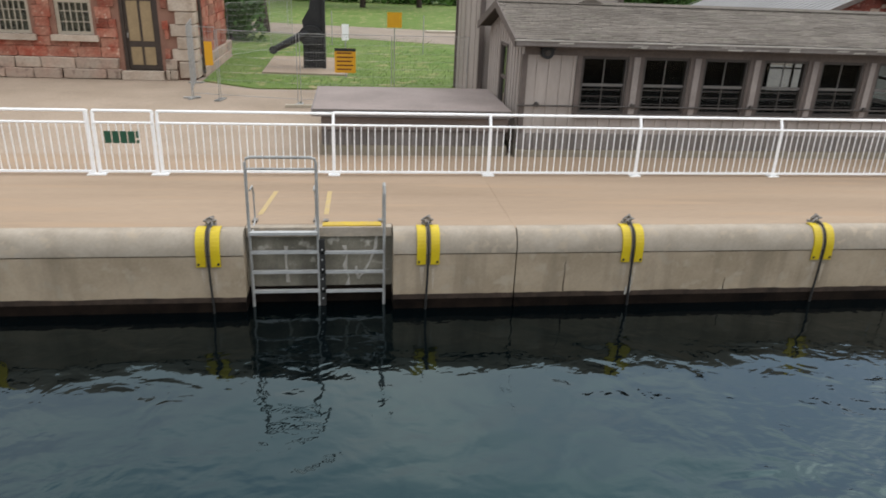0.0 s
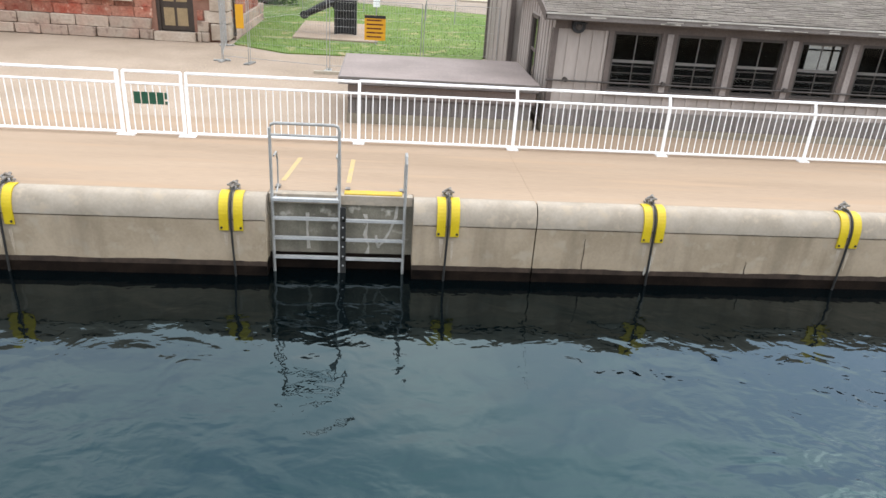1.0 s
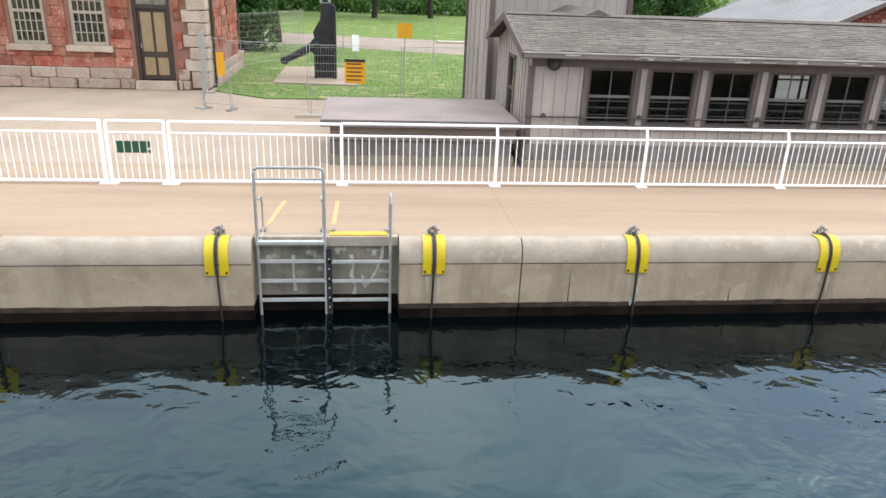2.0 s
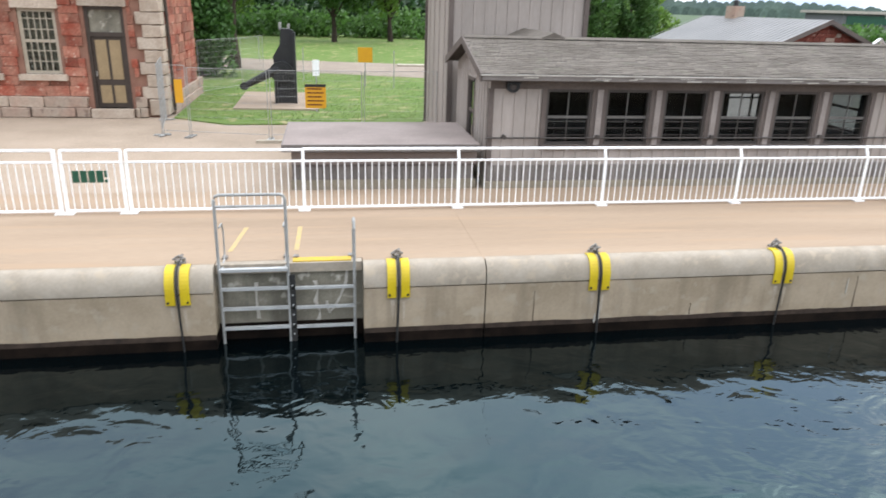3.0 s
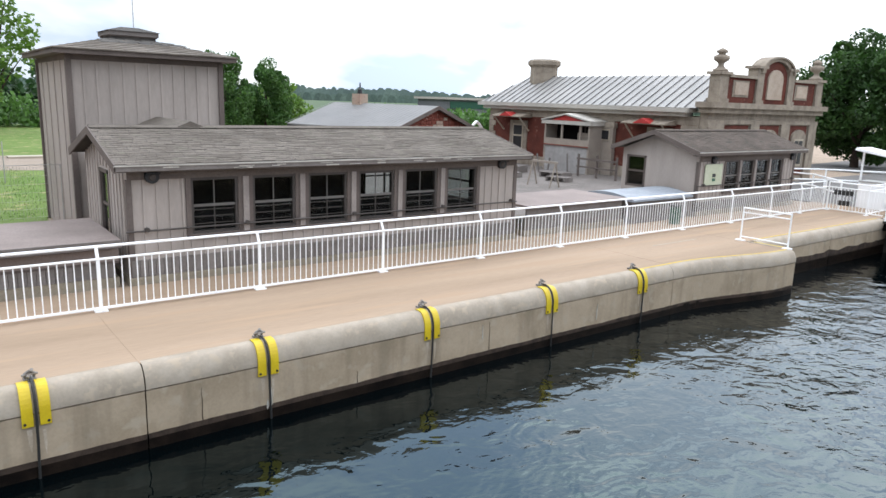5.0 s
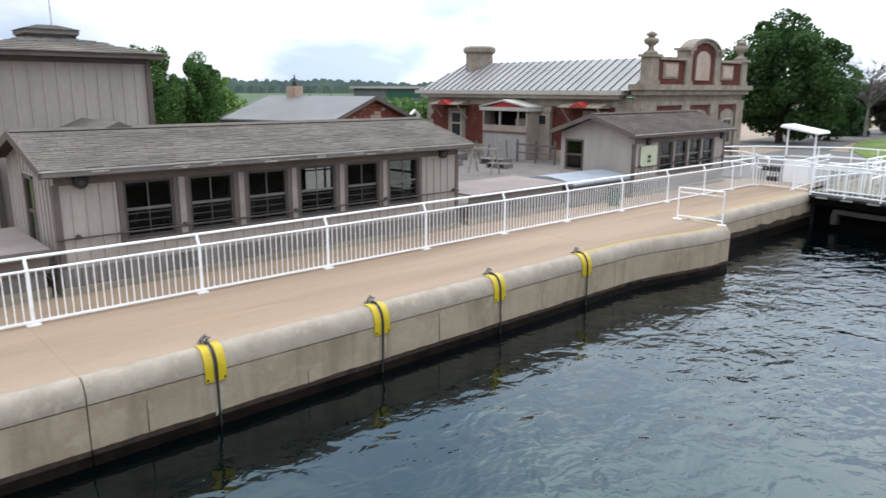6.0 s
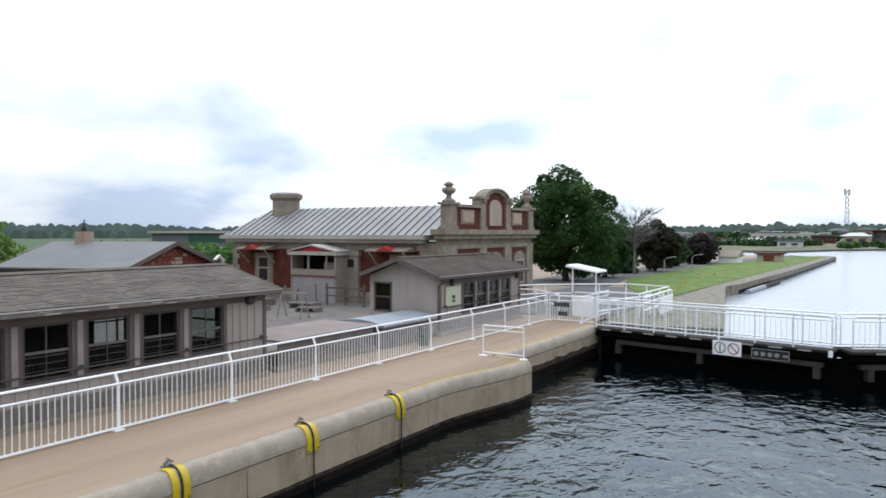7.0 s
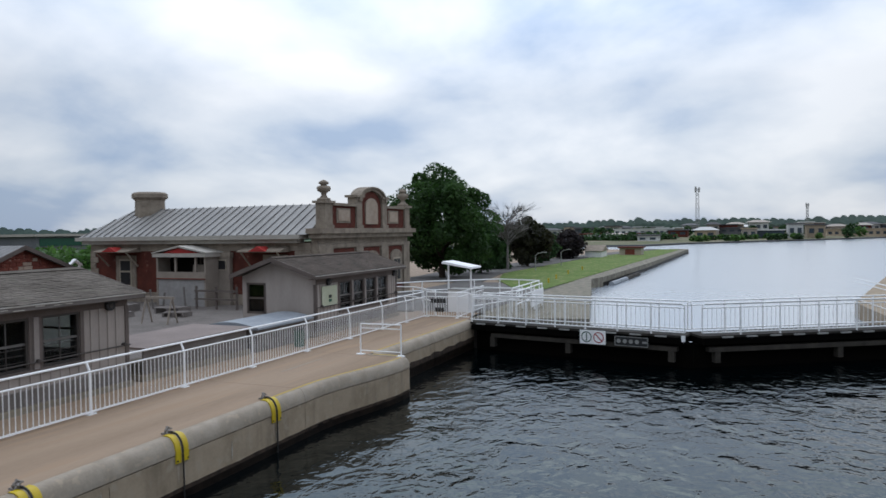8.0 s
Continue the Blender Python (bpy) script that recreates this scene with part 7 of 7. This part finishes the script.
def far_building(x, y, w, z0, h, wall, roof, label, hip=0.0, depth=8.0, over=0.4):
    b = thing("far_building", label, "building", (x, y, z0), "town on the far shore")
    part("wall", B((0, depth, -w / 2, w / 2, -2.5, h)), wall, b)
    bm = bmesh.new()
    if hip:
        vs = [bm.verts.new(p) for p in ((-over * 2, -w / 2 - over * 3, h), (depth, -w / 2 - over * 3, h), (depth, w / 2 + over * 3, h), (-over * 2, w / 2 + over * 3, h), (depth / 2, -w / 4, h + hip), (depth / 2, w / 4, h + hip))]
        for q in ((0, 1, 4), (1, 2, 5, 4), (2, 3, 5), (3, 0, 4, 5), (3, 2, 1, 0)):
            bm.faces.new([vs[i] for i in q])
    else:
        box(bm, -over, depth + over, -w / 2 - over, w / 2 + over, h, h + 0.35)
    part("roof", bm, roof, b)
    n = max(1, int(w / 2.2))
    for j in range(n):
        yc = -w / 2 + w * (j + 0.5) / n
        part("window", B((-0.06, 0.0, yc - w / n * 0.28, yc + w / n * 0.28, h * 0.4, h * 0.75)), M_FARGLASS, b)


far_building(262, 20, 20, 1.2, 2.3, M_FARWHITE, M_FARWHITE, "long white low town building")
far_building(258, 7.6, 6.4, 0.6, 2.4, M_BRICK, M_FARDARK, "red brick town building on the waterfront")
far_building(250, -1.6, 6.6, -0.3, 3.3, M_FARTAN, M_FARWHITE, "waterfront pavilion with a wide pale hip roof", hip=1.1)
far_building(254, -15.2, 4.6, -0.4, 3.6, M_FARWALL, M_FARTAN, "tan flat-roofed waterfront building")
far_building(256, -21.5, 8.8, -0.4, 3.0, M_FARGLASS, M_FARWHITE, "dark glazed waterfront building with a pale roof")
far_building(262, -29.6, 4.6, -0.4, 5.0, M_FARWHITE, M_FARDARK, "pale three-storey waterfront building")
far_building(270, -36.5, 5.6, -0.4, 4.6, M_FARTAN, M_FARDARK, "pale three-storey waterfront building")
far_building(300, -53, 20, -0.5, 2.9, M_FARTAN, M_FARTAN, "long tan waterfront shed")
rng = random.Random(21)
for k in range(46):
    far_building(rng.uniform(285, 350), 62 - 3.4 * k + rng.uniform(-2, 2), rng.uniform(3, 11), rng.uniform(0.3, 2.2), rng.uniform(2.0, 4.0), rng.choice([M_FARWALL, M_FARTAN, M_FARWHITE, M_FARWHITE, M_BRICK, M_FARDARK]),
                 rng.choice([M_FARDARK, M_FARDARK, M_FARWALL, M_FARWHITE]), "low town building on the far shore", hip=rng.choice([0, 0, 0.9]))
for k in range(18):
    far_building(rng.uniform(205, 262), 14 + 2.9 * k + rng.uniform(-1, 1), rng.uniform(2.5, 6), -0.3, rng.uniform(1.4, 2.6), rng.choice([M_FARWALL, M_FARTAN, M_FARWHITE, M_BRICK]),
                 rng.choice([M_FARDARK, M_FARWALL, M_BRICK]), "small waterfront house in the far town", hip=rng.choice([0, 0.8]))
thicket("thicket", "dark green trees between the far town's houses", [(200, 70), (205, 40), (216, 20), (236, 8)], 2.6, 2200, 0.8, M_LEAF3, 72)
for k in range(26):
    x = rng.uniform(215, 262)
    tree("far_tree", "small rounded green tree on the far waterfront", (x, 6 - (x - 200) * 0.78 + rng.uniform(2, 18), CANAL), 0.5, 0.12, (0, 0, 1.3), (rng.uniform(0.7, 1.3), rng.uniform(0.8, 1.6), 1.0), 160, 0.4, rng.choice([M_LEAF4, M_LEAF3, M_LEAF4]), 100 + k, group="far waterfront trees")
for k in range(30):
    y = rng.uniform(-60, 45)
    tree("far_tree", "dark green tree among the far town's houses", (rng.uniform(268, 330), y, 0), 0.6, 0.15, (0, 0, rng.uniform(1.5, 3.0)), (1.6, rng.uniform(1.4, 2.6), rng.uniform(1.2, 1.9)), 220, 0.55, rng.choice([M_LEAF3, M_LEAF3, M_LEAF4]), 140 + k, group="far town trees")


def mast(at, h, w, label):
    th = thing("lattice_mast", label, "mast", at, "far masts")
    bm = bmesh.new()
    for sx, sy in ((-1, -1), (1, -1), (1, 1), (-1, 1)):
        tube(bm, [(sx * w, sy * w, 0), (sx * w * 0.6, sy * w * 0.6, h)], 0.16, 4)
    k = 10
    for i in range(k):
        z0, z1 = h * i / k, h * (i + 1) / k
        q0, q1 = w * (1 - 0.4 * i / k), w * (1 - 0.4 * (i + 1) / k)
        tube(bm, [(-q0, -q0, z0), (-q1, q1, z1)], 0.1, 4)
        tube(bm, [(-q0, q0, z0), (-q1, -q1, z1)], 0.1, 4)
    part("lattice", bm, M_GALV, th)
    part("aerial", B((-w, w, -w * 1.3, -w * 0.5, h * 0.9, h * 1.0), (-w, w, w * 0.5, w * 1.3, h * 0.9, h * 1.02)), M_GALV, th)


mast((400, 7.0, 0), 25.5, 1.0, "tall pale lattice communications mast")
mast((400, -45.5, 0), 15.5, 0.6, "slim pale communications mast")
# hut and cottage on the pier
hut = thing("pier_hut", "small red and cream hut on the canal pier", "hut", (103, 3.6, 0))
part("wall", B((-1.5, 1.5, -1.5, 1.5, 0, 1.0)), M_CREAM, hut)
part("red_panel", B((-1.53, -1.5, -0.6, 0.7, 0.1, 0.85)), M_BARNBRICK, hut)
part("roof", B((-1.8, 1.8, -1.75, 1.75, 1.0, 1.18)), M_BRICK, hut)
cot = thing("pier_shed", "white gabled shed beside the service road", "shed", (95.5, 7.3, 0))
part("wall", B((-2, 2, -1.1, 1.1, 0, 0.85)), M_WHITE, cot)
bm = bmesh.new()
prism(bm, [(-2.3, 0.85), (2.3, 0.85), (0, 1.6)], "y", -1.3, 1.3)
part("roof", bm, M_VSTONE, cot)
for x, y in ((62.7, 7.0), (71.8, 6.7)):
    lp = thing("street_lamp", "grey curved-arm lamp beside the service road", "street lamp", (x, y, 0), "road lamps")
    part("pole", T(([(0, 0, 0), (0, 0, 1.35), (0, -0.2, 1.55), (0, -0.75, 1.68)], 0.045), n=6), M_GALV, lp)
    part("head", B((-0.12, 0.12, -1.0, -0.7, 1.63, 1.71)), M_GALV, lp)
for x, y in ((48, 2.2), (52, 2.6), (58, 3.0), (64, 3.0)):
    bo = thing("marker_post", "small yellow marker post on the lawn", "marker", (x, y, 0), "lawn markers")
    part("post", T(([(0, 0, 0), (0, 0, 0.35)], 0.06), n=6), M_YELLOW, bo)
far_block = thing("far_building", "wide pale flat-roofed building beyond the brick store", "building", (150, 175, 0))
part("wall", B((-14, 14, -8, 8, 0, 3.9)), M_FARDARK, far_block)
part("roof", B((-15, 15, -9, 9, 3.9, 4.6)), M_FARWALL, far_block)
part("glazing", B((-13, 14, -8.2, -8, 1.2, 3.4)), M_GREEN, far_block, "green glazed front")
